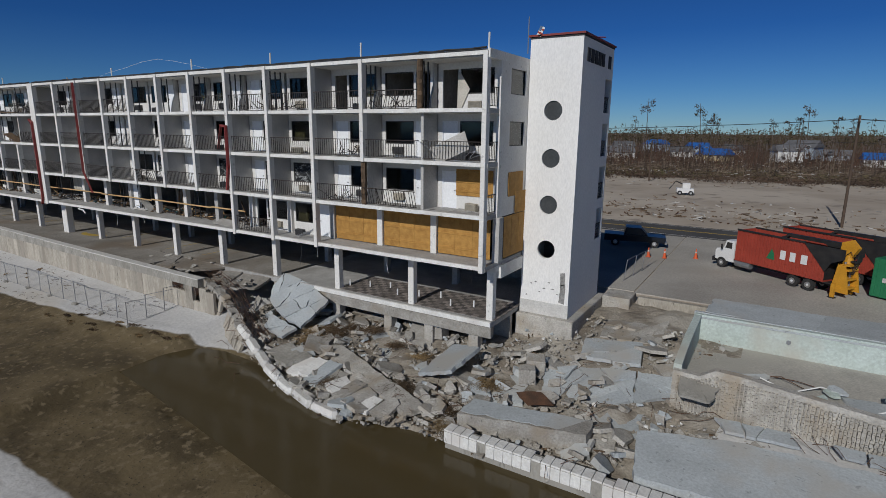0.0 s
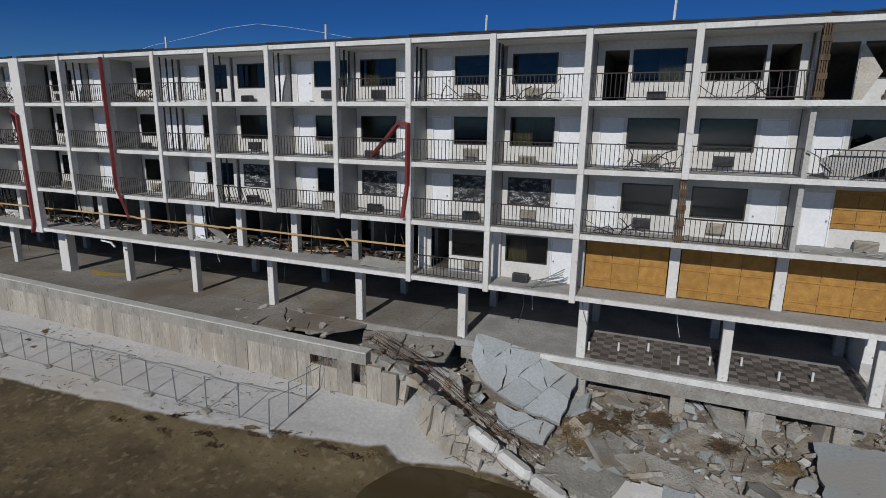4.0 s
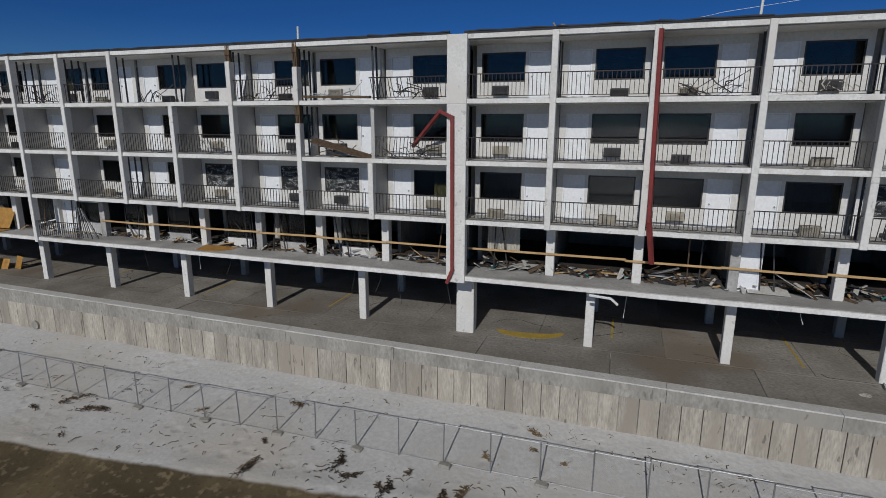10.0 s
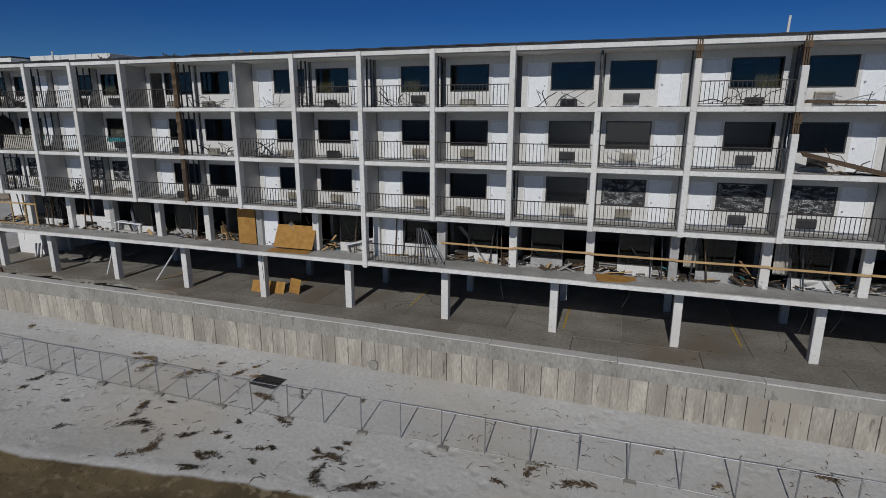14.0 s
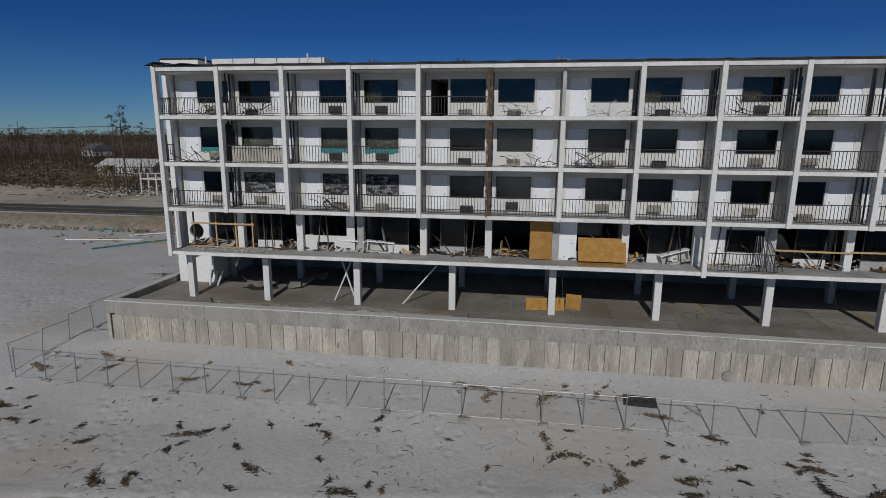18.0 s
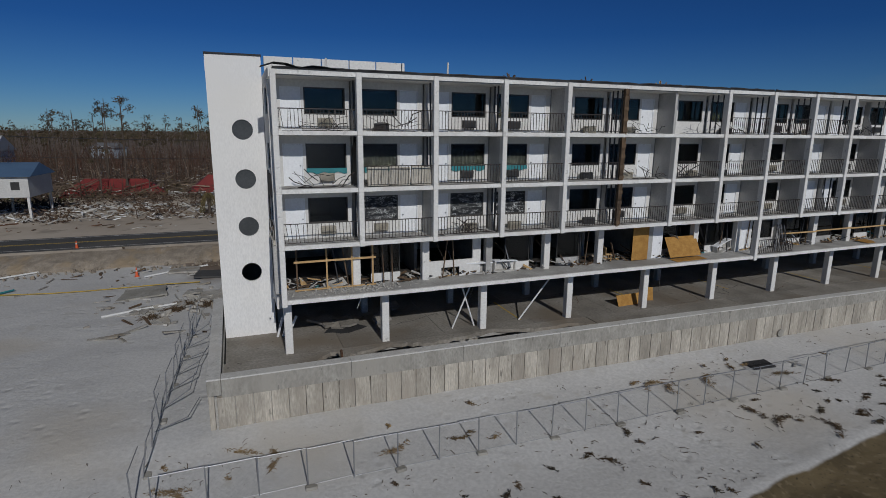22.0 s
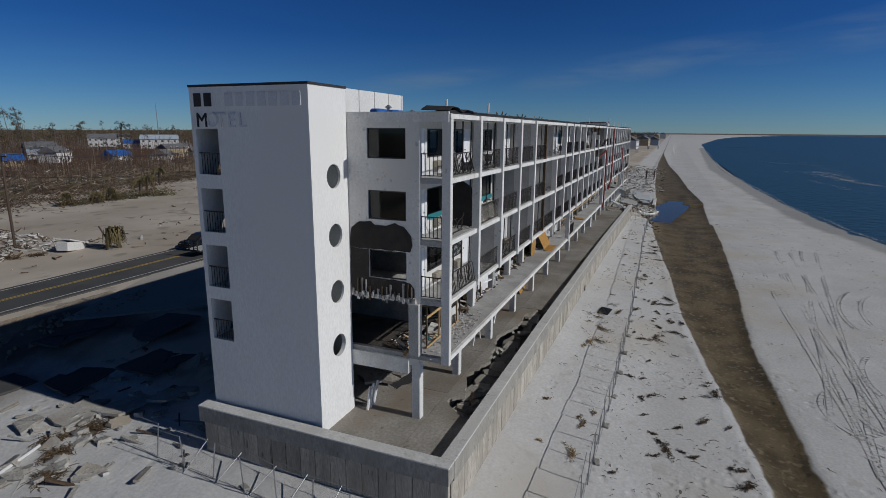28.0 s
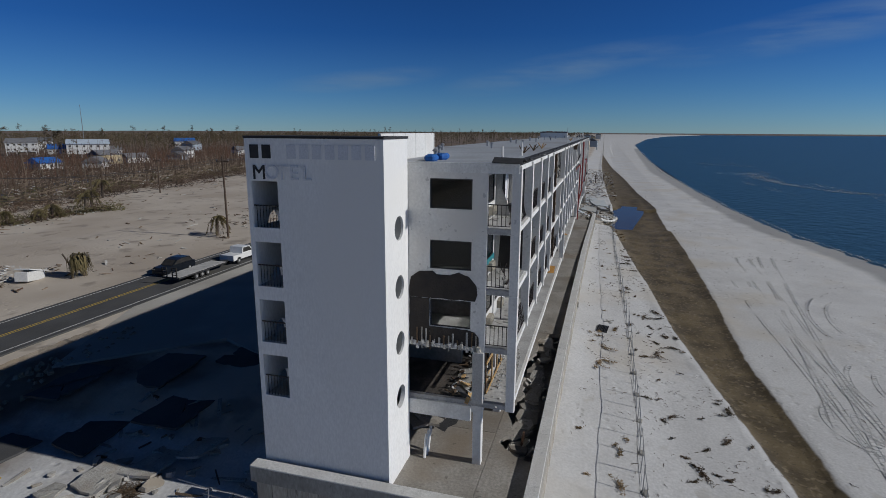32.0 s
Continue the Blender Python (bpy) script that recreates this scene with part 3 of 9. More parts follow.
road = Mesh()
road.box(-900, 900, 60.2, 67.6, -0.9, -0.58)
road_ob = tagged(part("road", road, M["asphalt"]), "two-lane asphalt road with a yellow centre line", "road", kind="structure")
for y0, mat in ((63.85, "paint_y"), (64.15, "paint_y"), (60.75, "paint_w"), (67.0, "paint_w")):
    part("road_line", Mesh().box(-900, 900, y0, y0 + 0.13, -0.6, -0.576), M[mat], road_ob)
drive = Mesh().prism([(-108, 38), (-60, 36.5), (-6.1, 36.5), (-6.1, 60.15), (-100, 60.15), (-112, 55), (-104, 47)], -1.1, -0.62)
tagged(part("pavement", drive, M["lotpave"]), "sandy grey drive behind the motel", "pavement", kind="structure")
lot = Mesh().box(-6, 60, 36.2, 60.2, -0.95, -0.6)
tagged(part("pavement", lot, M["lotpave"]), "sandy grey parking lot pavement", "pavement", kind="structure")

# ---- motel: plan ----
PITCH_L, PITCH_R = 3.835, 3.86
COLS_L = [-58.0 - PITCH_L * (15 - j) for j in range(16)]      # from -115.5 to -58.0
COLS_R = [-57.32 + PITCH_R * k for k in range(13)]             # from -57.3 to -11.0
FRONT, BACK, REAR = 22.8, 24.5, 32.0
STOREY, SLAB = 2.67, 0.22
LEVEL = [0.0, 3.28, 3.28 + STOREY, 3.28 + 2 * STOREY, 3.28 + 3 * STOREY, 3.28 + 4 * STOREY]
ROOF = LEVEL[5]
CLEAR = STOREY - SLAB
W_END, E_END = -115.65, -10.85

motel = thing("motel_building", "storm-wrecked four-storey white concrete motel with open balconies", "building", kind="")
BAYS = [("L", j, COLS_L[j], COLS_L[j + 1]) for j in range(15)] + [("R", k, COLS_R[k], COLS_R[k + 1]) for k in range(12)]


def door_left(s, j):
    return (j % 2 == 0) if s == "L" else (j % 2 == 1)


NO_COLUMN = {("L", 6, 4), ("L", 11, 4), ("L", 14, 4), ("L", 14, 3), ("R", 11, 2), ("R", 11, 3)}
BROWN = {("L", 5, 4), ("L", 5, 3), ("L", 5, 2), ("R", 11, 4), ("R", 10, 2)}
BROWN_TOP = {("L", 13, 4): 1.1, ("L", 12, 4): 0.75, ("L", 13, 3): 0.85}
F1_FRONT = {("L", 0), ("L", 8), ("L", 15), ("R", 0), ("R", 7), ("R", 8), ("R", 9), ("R", 12)}
OPEN_DIVIDER = {("L", 1, 3), ("L", 2, 3), ("L", 1, 2), ("L", 3, 2), ("L", 5, 3), ("L", 5, 2), ("L", 10, 2), ("R", 3, 3), ("R", 4, 2), ("L", 13, 3)}
CRAZED = {("L", j, 2) for j in (1, 2, 3, 11, 12, 13)} | {("R", k, 2) for k in (4, 6, 7, 8)}
CURTAIN = {("R", 5, 4): 1, ("R", 6, 4): -1, ("R", 8, 3): -1, ("R", 8, 2): -1, ("R", 8, 1): -1, ("L", 12, 4): 1, ("L", 14, 2): 1, ("L", 8, 4): -1,
           ("L", 7, 4): -1, ("R", 9, 4): 1, ("L", 3, 4): -1}
NO_RAIL = {("L", 5, 4), ("L", 10, 4), ("L", 11, 4), ("L", 13, 4), ("R", 4, 4), ("R", 5, 4), ("R", 11, 4), ("R", 11, 2), ("L", 13, 3), ("L", 5, 3), ("L", 0, 3), ("L", 6, 4)}
BENT = {("L", 0, 4), ("L", 0, 2), ("R", 4, 2), ("R", 10, 2), ("R", 10, 4), ("L", 14, 4), ("L", 14, 3)}
F1_RAIL = {("R", 7), ("L", 8)}


def build_slabs():
    for lv in range(1, 6):
        z = LEVEL[lv]
        for x0, x1, k in ((W_END, -57.62, 0), (-57.56, E_END, 1)):
            name = "roof_slab" if lv == 5 else "floor_slab"
            d = 0.24 if lv == 5 else SLAB
            part(name, Mesh().box(x0, x1, FRONT + 0.16, REAR + (1.2 if lv == 5 else 0.2), z - d, z), M["roof"] if lv == 5 else M["slab"], motel)
            part("ceiling_plaster", Mesh().box(x0 + 0.02, x1 - 0.02, FRONT + 0.2, REAR, z - d - 0.02, z - d - 0.003), M["backwall"], motel)
    # edges bay by bay, so that they chip and sag a little
    for s, j, x0, x1 in BAYS:
        for lv in range(1, 6):
            z = LEVEL[lv]
            a, b = rnd.uniform(-0.012, 0.012), rnd.uniform(-0.012, 0.012)
            top = 0.04 if lv == 5 else 0.0
            low = 0.21 if lv == 5 else SLAB - 0.02
            e = Mesh()
            y0 = FRONT + a
            e.add([(x0, y0, z - low), (x1, y0, z - low + b), (x1, FRONT + 0.16, z - low + b), (x0, FRONT + 0.16, z - low),
                   (x0, y0 + 0.015, z + top), (x1, y0 + 0.015, z + top + b), (x1, FRONT + 0.16, z + top + b), (x0, FRONT + 0.16, z + top)],
                  [(3, 2, 1, 0), (4, 5, 6, 7), (0, 1, 5, 4), (1, 2, 6, 5), (2, 3, 7, 6), (3, 0, 4, 7)])
            part("roof_fascia" if lv == 5 else "slab_edge", e, M["edge"], motel)


def build_columns():
    for s, cols in (("L", COLS_L), ("R", COLS_R)):
        for j, x in enumerate(cols):
            if s == "R" and j == 0:
                continue
            for f in (1, 2, 3, 4):
                if f == 1 and (s, j) not in F1_FRONT:
                    continue
                if (s, j, f) in NO_COLUMN:
                    continue
                z0, z1 = LEVEL[f] - (SLAB if f > 1 else 0.3), LEVEL[f + 1] - SLAB + (0.2 if f == 4 else 0)
                wide = s == "L" and j == 15
                if (s, j, f) in BROWN:
                    c = Mesh()
                    for q in range(4):
                        c.box(x - 0.13 + q * 0.07, x - 0.08 + q * 0.07, FRONT + 0.02, FRONT + 0.2, z0, z1)
                    for q in range(4):
                        c.box(x - 0.15, x + 0.16, FRONT + 0.0, FRONT + 0.05, z0 + 0.3 + 0.6 * q, z0 + 0.5 + 0.6 * q)
                    part("exposed_timber_post", c, M["rotwood"], motel, "stripped brown timber post")
                    continue
                w = 0.13
                a, b = (x - 0.05, x + 0.85) if wide else (x - w, x + w)
                bare = BROWN_TOP.get((s, j, f), 0.0)
                part("column", Mesh().bevel_box(a, b, FRONT - 0.1, FRONT + 0.3, z0, z1 - bare, 0.02), M["white"], motel)
                if bare:
                    c = Mesh()
                    for q in range(3):
                        c.box(x - 0.12 + q * 0.085, x - 0.06 + q * 0.085, FRONT + 0.0, FRONT + 0.2, z1 - bare - 0.05 * q, z1)
                    c.box(x - 0.14, x + 0.15, FRONT - 0.05, FRONT, z1 - 0.45, z1 - 0.2)
                    part("exposed_timber_post", c, M["rotwood"], motel, "stripped brown timber head of a column")
            # posts behind the open first floor
            if 0 < j < len(cols) - 1 and not (s == "L" and j == 15):
                hi = LEVEL[2] - SLAB
                part("first_floor_post", Mesh().bevel_box(x - 0.2, x + 0.2, BACK - 0.25, BACK + 0.15, LEVEL[1], hi, 0.02), M["white"] if (j * 7) % 3 else M["slab"], motel)
    # ground storey posts on the deck
    xs = [-57.35 - 5.87 * k for k in range(1, 10)] + [-115.3] + [-57.35 + 5.85 * k for k in range(1, 8)] + [-11.15]
    for x in xs:
        part("deck_post", Mesh().bevel_box(x - 0.2, x + 0.2, 24.2, 24.62, -0.2, LEVEL[1] - SLAB - 0.3, 0.025), M["white"], motel)
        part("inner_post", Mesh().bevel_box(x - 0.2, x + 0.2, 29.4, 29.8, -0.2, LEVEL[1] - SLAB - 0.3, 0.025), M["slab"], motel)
    part("deck_post", Mesh().bevel_box(-57.95, -57.05, 24.1, 24.7, -0.2, LEVEL[1] - SLAB - 0.3, 0.03), M["white"], motel, "wide white joint post")
    for x0, x1 in ((W_END, -57.6), (-57.55, E_END)):
        part("beam", Mesh().box(x0, x1, 24.15, 24.65, LEVEL[1] - SLAB - 0.32, LEVEL[1] - SLAB), M["edge"], motel)
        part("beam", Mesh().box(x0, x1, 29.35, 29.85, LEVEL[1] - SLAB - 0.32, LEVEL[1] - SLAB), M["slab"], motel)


def bay_wall(width, left):
    """Back wall of one balcony with its door and window openings."""
    m = Mesh()
    h = CLEAR

    def bx(a, b, z0, z1, y0=0.0, y1=0.12):
        if not left:
            a, b = width - b, width - a
        m.box(a, b, y0, y1, z0, z1)
    bx(0.12, 0.40, 0, h)
    bx(1.36, 1.50, 0, h)
    bx(0.40, 1.36, 2.06, h)
    bx(1.50, 3.50, 0, 0.78)
    bx(1.50, 3.50, 2.06, h)
    bx(3.50, width - 0.12, 0, h)
    return m


def window_meshes(width, left):
    a, b = (1.50, 3.50) if left else (width - 3.50, width - 1.50)
    fr = Mesh()
    for x0, x1, z0, z1 in ((a, a + 0.06, 0.78, 2.06), (b - 0.06, b, 0.78, 2.06), (a + 0.06, b - 0.06, 0.78, 0.84), (a + 0.06, b - 0.06, 2.0, 2.06)):
        fr.box(x0, x1, 0.02, 0.09, z0, z1)
    pane = Mesh().box(a + 0.06, b - 0.06, 0.05, 0.058, 0.84, 2.0)
    return fr, pane


def door_meshes(width, left):
    a, b = (0.40, 1.36) if left else (width - 1.36, width - 0.40)
    fr = Mesh()
    fr.box(a, a + 0.05, 0.01, 0.11, 0, 2.06).box(b - 0.05, b, 0.01, 0.11, 0, 2.06).box(a + 0.05, b - 0.05, 0.01, 0.11, 2.01, 2.06)
    leaf = Mesh().bevel_box(a + 0.055, b - 0.055, 0.045, 0.09, 0.01, 2.005, 0.008)
    hx = b - 0.14 if left else a + 0.14
    handle = Mesh().tube([(hx, 0.06, 1.0), (hx, -0.02, 1.0)], 0.035, 8)
    return fr, leaf, handle


SHARED = {}
for s, width in (("L", PITCH_L), ("R", PITCH_R)):
    for left in (True, False):
        fr, pane = window_meshes(width, left)
        dfr, leaf, handle = door_meshes(width, left)
        SHARED[s, left] = dict(
            wall=bay_wall(width, left).weld().data("bay_wall", M["backwall"]), wframe=fr.data("window_frame", M["frame"]),
            pane=pane.data("pane", M["glass"]), crazed=pane.data("pane", M["crazed"]),
            dframe=dfr.data("door_frame", M["door"]), leaf=leaf.data("door_leaf", M["door"]), handle=handle.data("door_handle", M["steel"]))

BOARDED = {("R", 9, 1), ("R", 10, 1), ("R", 11, 1)}
NO_DOOR = {("R", 10, 4), ("R", 11, 4), ("R", 9, 4), ("L", 4, 4)}
for s, j, x0, x1 in BAYS:
    for f in (2, 3, 4) + ((1,) if (s, j) in {("R", 7), ("R", 8), ("L", 8)} else ()):
        left = door_left(s, j)
        d = SHARED[s, left]
        at = (x0, BACK, LEVEL[f])
        part("balcony_wall", d["wall"], None, motel, at=at)
        win = part("window", d["wframe"], None, motel, at=at)
        if not (s == "R" and f == 4 and j in (10, 11)):
            p = part("pane", d["crazed" if (s, j, f) in CRAZED else "pane"], None, win)
            p.visible_shadow = False
        if (s, j, f) not in NO_DOOR and not (f == 1 and j in (7,)):
            dr = part("door", d["dframe"], None, motel, at=at)
            part("door_leaf", d["leaf"], None, dr)
            part("door_handle", d["handle"], None, dr)

# rooms behind the balconies: party walls and the rear wall
for s, cols in (("L", COLS_L), ("R", COLS_R)):
    for j, x in enumerate(cols):
        for f in (1, 2, 3, 4):
            z0, z1 = LEVEL[f], LEVEL[f] + CLEAR
            if (s, j) in {("L", 0), ("R", 12)}:
                continue
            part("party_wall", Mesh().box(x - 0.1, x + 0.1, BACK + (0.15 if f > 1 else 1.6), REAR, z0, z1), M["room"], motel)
            ends = (s, j) in {("L", 15), ("R", 0)}
            if f >= 2 and not ends or (ends and s == "L"):
                if f == 1:
                    continue
                studs = f == 4 and not ends and (s, j) not in {("L", 4), ("R", 2), ("R", 9), ("L", 6)} or (s, j, f) in OPEN_DIVIDER
                xc = x + (0.4 if ends else 0)
                if studs:
                    st = Mesh()
                    for q in range(3 if rnd.random() < 0.6 else 2):
                        yy = FRONT + 0.42 + 0.42 * q
                        lean = rnd.uniform(-0.05, 0.05)
                        st.add([(x + a + (lean if zz == z0 else 0), yy + b, zz) for zz in (z0, z1) for b in (0, 0.05) for a in (-0.04, 0.04)],
                               [(0, 2, 3, 1), (4, 5, 7, 6), (0, 1, 5, 4), (2, 6, 7, 3), (0, 4, 6, 2), (1, 3, 7, 5)])
                    part("partition_studs", st, M["stud"], motel, "bare dark metal studs of a stripped partition")
                    if rnd.random() < 0.5:
                        part("partition_remnant", Mesh().prism([(BACK - 0.02, 0), (BACK - 0.7, 0), (BACK - 0.55, 0.7), (BACK - 0.3, 1.3), (BACK - 0.35, CLEAR), (BACK - 0.02, CLEAR)], -0.05, 0.05,
                             Matrix.Translation((x, 0, z0)) @ Matrix(((0, 0, 1, 0), (1, 0, 0, 0), (0, 1, 0, 0), (0, 0, 0, 1)))), M["divider"], motel)
                else:
                    part("balcony_divider", Mesh().box(xc - 0.09, xc + 0.09, FRONT + 0.3, BACK, z0, z1), M["divider"], motel)
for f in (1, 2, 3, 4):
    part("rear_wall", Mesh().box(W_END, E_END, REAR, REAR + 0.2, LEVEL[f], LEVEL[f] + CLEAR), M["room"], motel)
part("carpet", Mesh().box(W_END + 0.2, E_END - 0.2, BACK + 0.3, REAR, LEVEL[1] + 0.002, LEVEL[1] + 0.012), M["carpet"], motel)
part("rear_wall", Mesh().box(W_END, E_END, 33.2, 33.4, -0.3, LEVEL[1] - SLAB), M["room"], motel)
build_slabs()
build_columns()


# end walls with their window openings
def end_wall(x0, x1, ya, yb, wy0, wy1, floors):
    for f in floors:
        z = LEVEL[f]
        m = Mesh()
        m.box(x0, x1, ya, wy0, z - SLAB, z + CLEAR).box(x0, x1, wy1, yb, z - SLAB, z + CLEAR)
        m.box(x0, x1, wy0, wy1, z - SLAB, z + 0.78).box(x0, x1, wy0, wy1, z + 2.07, z + CLEAR)
        part("end_wall", m, M["white"], motel)
        w = Mesh()
        xm = (x0 + x1) / 2
        w.box(xm - 0.03, xm + 0.03, wy0, wy0 + 0.05, z + 0.78, z + 2.07).box(xm - 0.03, xm + 0.03, wy1 - 0.05, wy1, z + 0.78, z + 2.07)
        w.box(xm - 0.03, xm + 0.03, wy0 + 0.05, wy1 - 0.05, z + 0.78, z + 0.83).box(xm - 0.03, xm + 0.03, wy0 + 0.05, wy1 - 0.05, z + 2.02, z + 2.07)
        win = part("window", w, M["frame"], motel)
        if f > 2 or x0 > -50:
            if not (x0 > -50 and f == 2):
                p = part("pane", Mesh().box(xm - 0.004, xm + 0.004, wy0 + 0.05, wy1 - 0.05, z + 0.83, z + 2.02), M["glass"], win)
                p.visible_shadow = False


end_wall(W_END - 0.05, W_END + 0.15, 24.1, 33.2, 24.75, 26.62, (2, 3, 4))
end_wall(E_END - 0.15, E_END + 0.05, 24.1, 33.2, 25.3, 27.2, (2, 3, 4))
for x in (W_END, E_END):
    part("roof_gable_strip", Mesh().box(x - 0.06, x + 0.06, FRONT, 33.2, ROOF - 0.34, ROOF + 0.07), M["edge"], motel)
    part("end_beam", Mesh().box(x - 0.12, x + 0.12, 24.66, 33.0, LEVEL[1] - 0.95, LEVEL[1] - SLAB), M["edge"], motel)
    part("end_post", Mesh().bevel_box(x - 0.2, x + 0.2, 24.1, 24.6, LEVEL[1], LEVEL[2] - SLAB, 0.02), M["divider"], motel)


# ---- railings ----
def railing_set(width, name, sag=0.0):
    top = Mesh().box(0.14, width - 0.14, -0.025, 0.025, 1.0, 1.04)
    low = Mesh().box(0.14, width - 0.14, -0.015, 0.015, 0.10, 0.13)
    bal = Mesh().box(-0.0125, 0.0125, -0.0125, 0.0125, 0.13, 1.0)
    return top.data("top_rail", M["iron"]), low.data("bottom_rail", M["iron"]), bal.data("baluster", M["iron"])


def railing(x0, y, z, width, meshes, turn=0.0, lean=0.0, short=1.0):
    top, low, bal = meshes
    r = thing("balcony_railing", "dark iron balcony railing with plain upright balusters" if not lean else "bent dark iron balcony railing leaning out of line",
              "railing", pose(x0, y, z, lean, 0, turn), "balcony railings")
    part("top_rail", top, None, r)
    part("bottom_rail", low, None, r)
    n = int((width - 0.4) / 0.165)
    for i in range(n + 1):
        m = Matrix.Translation((0.2 + i * (width - 0.4) / n, 0, 0))
        if lean and rnd.random() < 0.5:
            m = m @ pose(0, 0, 0, rnd.uniform(-6, 6), rnd.uniform(-8, 8), 0)
        part("baluster", bal, None, r, at=m)
    return r


RAILS = {"L": railing_set(PITCH_L, "L"), "R": railing_set(PITCH_R, "R")}
SIDE = railing_set(1.5, "S")
for s, j, x0, x1 in BAYS:
    for f in (1, 2, 3, 4):
        if f == 1 and (s, j) not in F1_RAIL or (s, j, f) in NO_RAIL or (s, j, f) in BOARDED:
            continue
        bent = (s, j, f) in BENT
        railing(x0, FRONT + 0.1, LEVEL[f], x1 - x0, RAILS[s], lean=rnd.choice((14, 22, -12)) if bent else 0, turn=rnd.uniform(-2, 2) if bent else 0)
for f in (2, 3, 4):
    railing(-115.55, FRONT + 0.15, LEVEL[f], 1.5, SIDE, turn=90)
    railing(-10.95, FRONT + 0.15, LEVEL[f], 1.5, SIDE, turn=90)

# ---- air conditioners ----
ac_body = Mesh().bevel_box(-0.36, 0.36, -0.24, 0.06, 0, 0.40, 0.02)
ac_dark = ac_body.data("case", M["acdark"])
ac_beige = ac_body.data("case", M["acbody"])
slats = Mesh()
for i in range(7):
    slats.box(-0.32, 0.32, -0.265, -0.242, 0.05 + i * 0.045, 0.075 + i * 0.045)
ac_slat = slats.data("grille", M["acbody"])
ac_slat_dark = slats.data("grille", M["stud"])
for s, j, x0, x1 in BAYS:
    for f in (2, 3, 4) + ((1,) if (s, j) in {("R", 7), ("R", 8)} else ()):
        if (s, j, f) in {("R", 10, 4), ("L", 6, 4)}:
            continue
        dark = rnd.random() < 0.45
        xc = x0 + (2.5 if door_left(s, j) else (x1 - x0) - 2.5)
        out = rnd.choice((0, 0, 0, -0.25, -0.45))
        a = thing("air_conditioner", "dark rusted through-wall air conditioner under the window" if dark else "beige through-wall air conditioner under the window", "air conditioner",
                  pose(xc + rnd.uniform(-0.1, 0.1), BACK + out, LEVEL[f] + (0.22 if not out else 0.0), 0, 0, 0 if not out else rnd.uniform(-12, 12)), "room air conditioners")
        part("case", ac_dark if dark else ac_beige, None, a)
        part("grille", ac_slat_dark if dark else ac_slat, None, a)


# ---- stair towers ----
def holed_wall(u0, u1, v0, v1, cu, cvs, r, thick, place, n=28):
    """A wall in the u-v plane with round holes, one above the other."""
    m = Mesh()
    cuts = [v0] + [(a + b) / 2 for a, b in zip(cvs[:-1], cvs[1:])] + [v1]
    for cv, a, b in zip(cvs, cuts[:-1], cuts[1:]):
        outer, inner = [], []
        for i in range(n):
            t = 2 * math.pi * i / n
            c, s = math.cos(t), math.sin(t)
            k = min(((u1 - cu) / c if c > 1e-6 else (u0 - cu) / c if c < -1e-6 else 1e9), ((b - cv) / s if s > 1e-6 else (a - cv) / s if s < -1e-6 else 1e9))
            outer.append((cu + k * c, cv + k * s))
            inner.append((cu + r * c, cv + r * s))
        for w in ((u0, a), (u1, a), (u1, b), (u0, b)):
            i = min(range(n), key=lambda q: (outer[q][0] - w[0]) ** 2 + (outer[q][1] - w[1]) ** 2)
            outer[i] = w
        vs = [place(u, v, d) for d in (0, thick) for ring in (outer, inner) for u, v in ring]
        fs = []
        for i in range(n):
            q = (i + 1) % n
            fs += [(i, q, n + q, n + i), (2 * n + i, 3 * n + i, 3 * n + q, 2 * n + q), (n + i, n + q, 3 * n + q, 3 * n + i), (i, 2 * n + i, 2 * n + q, q)]
        m.add(vs, fs)
    return m


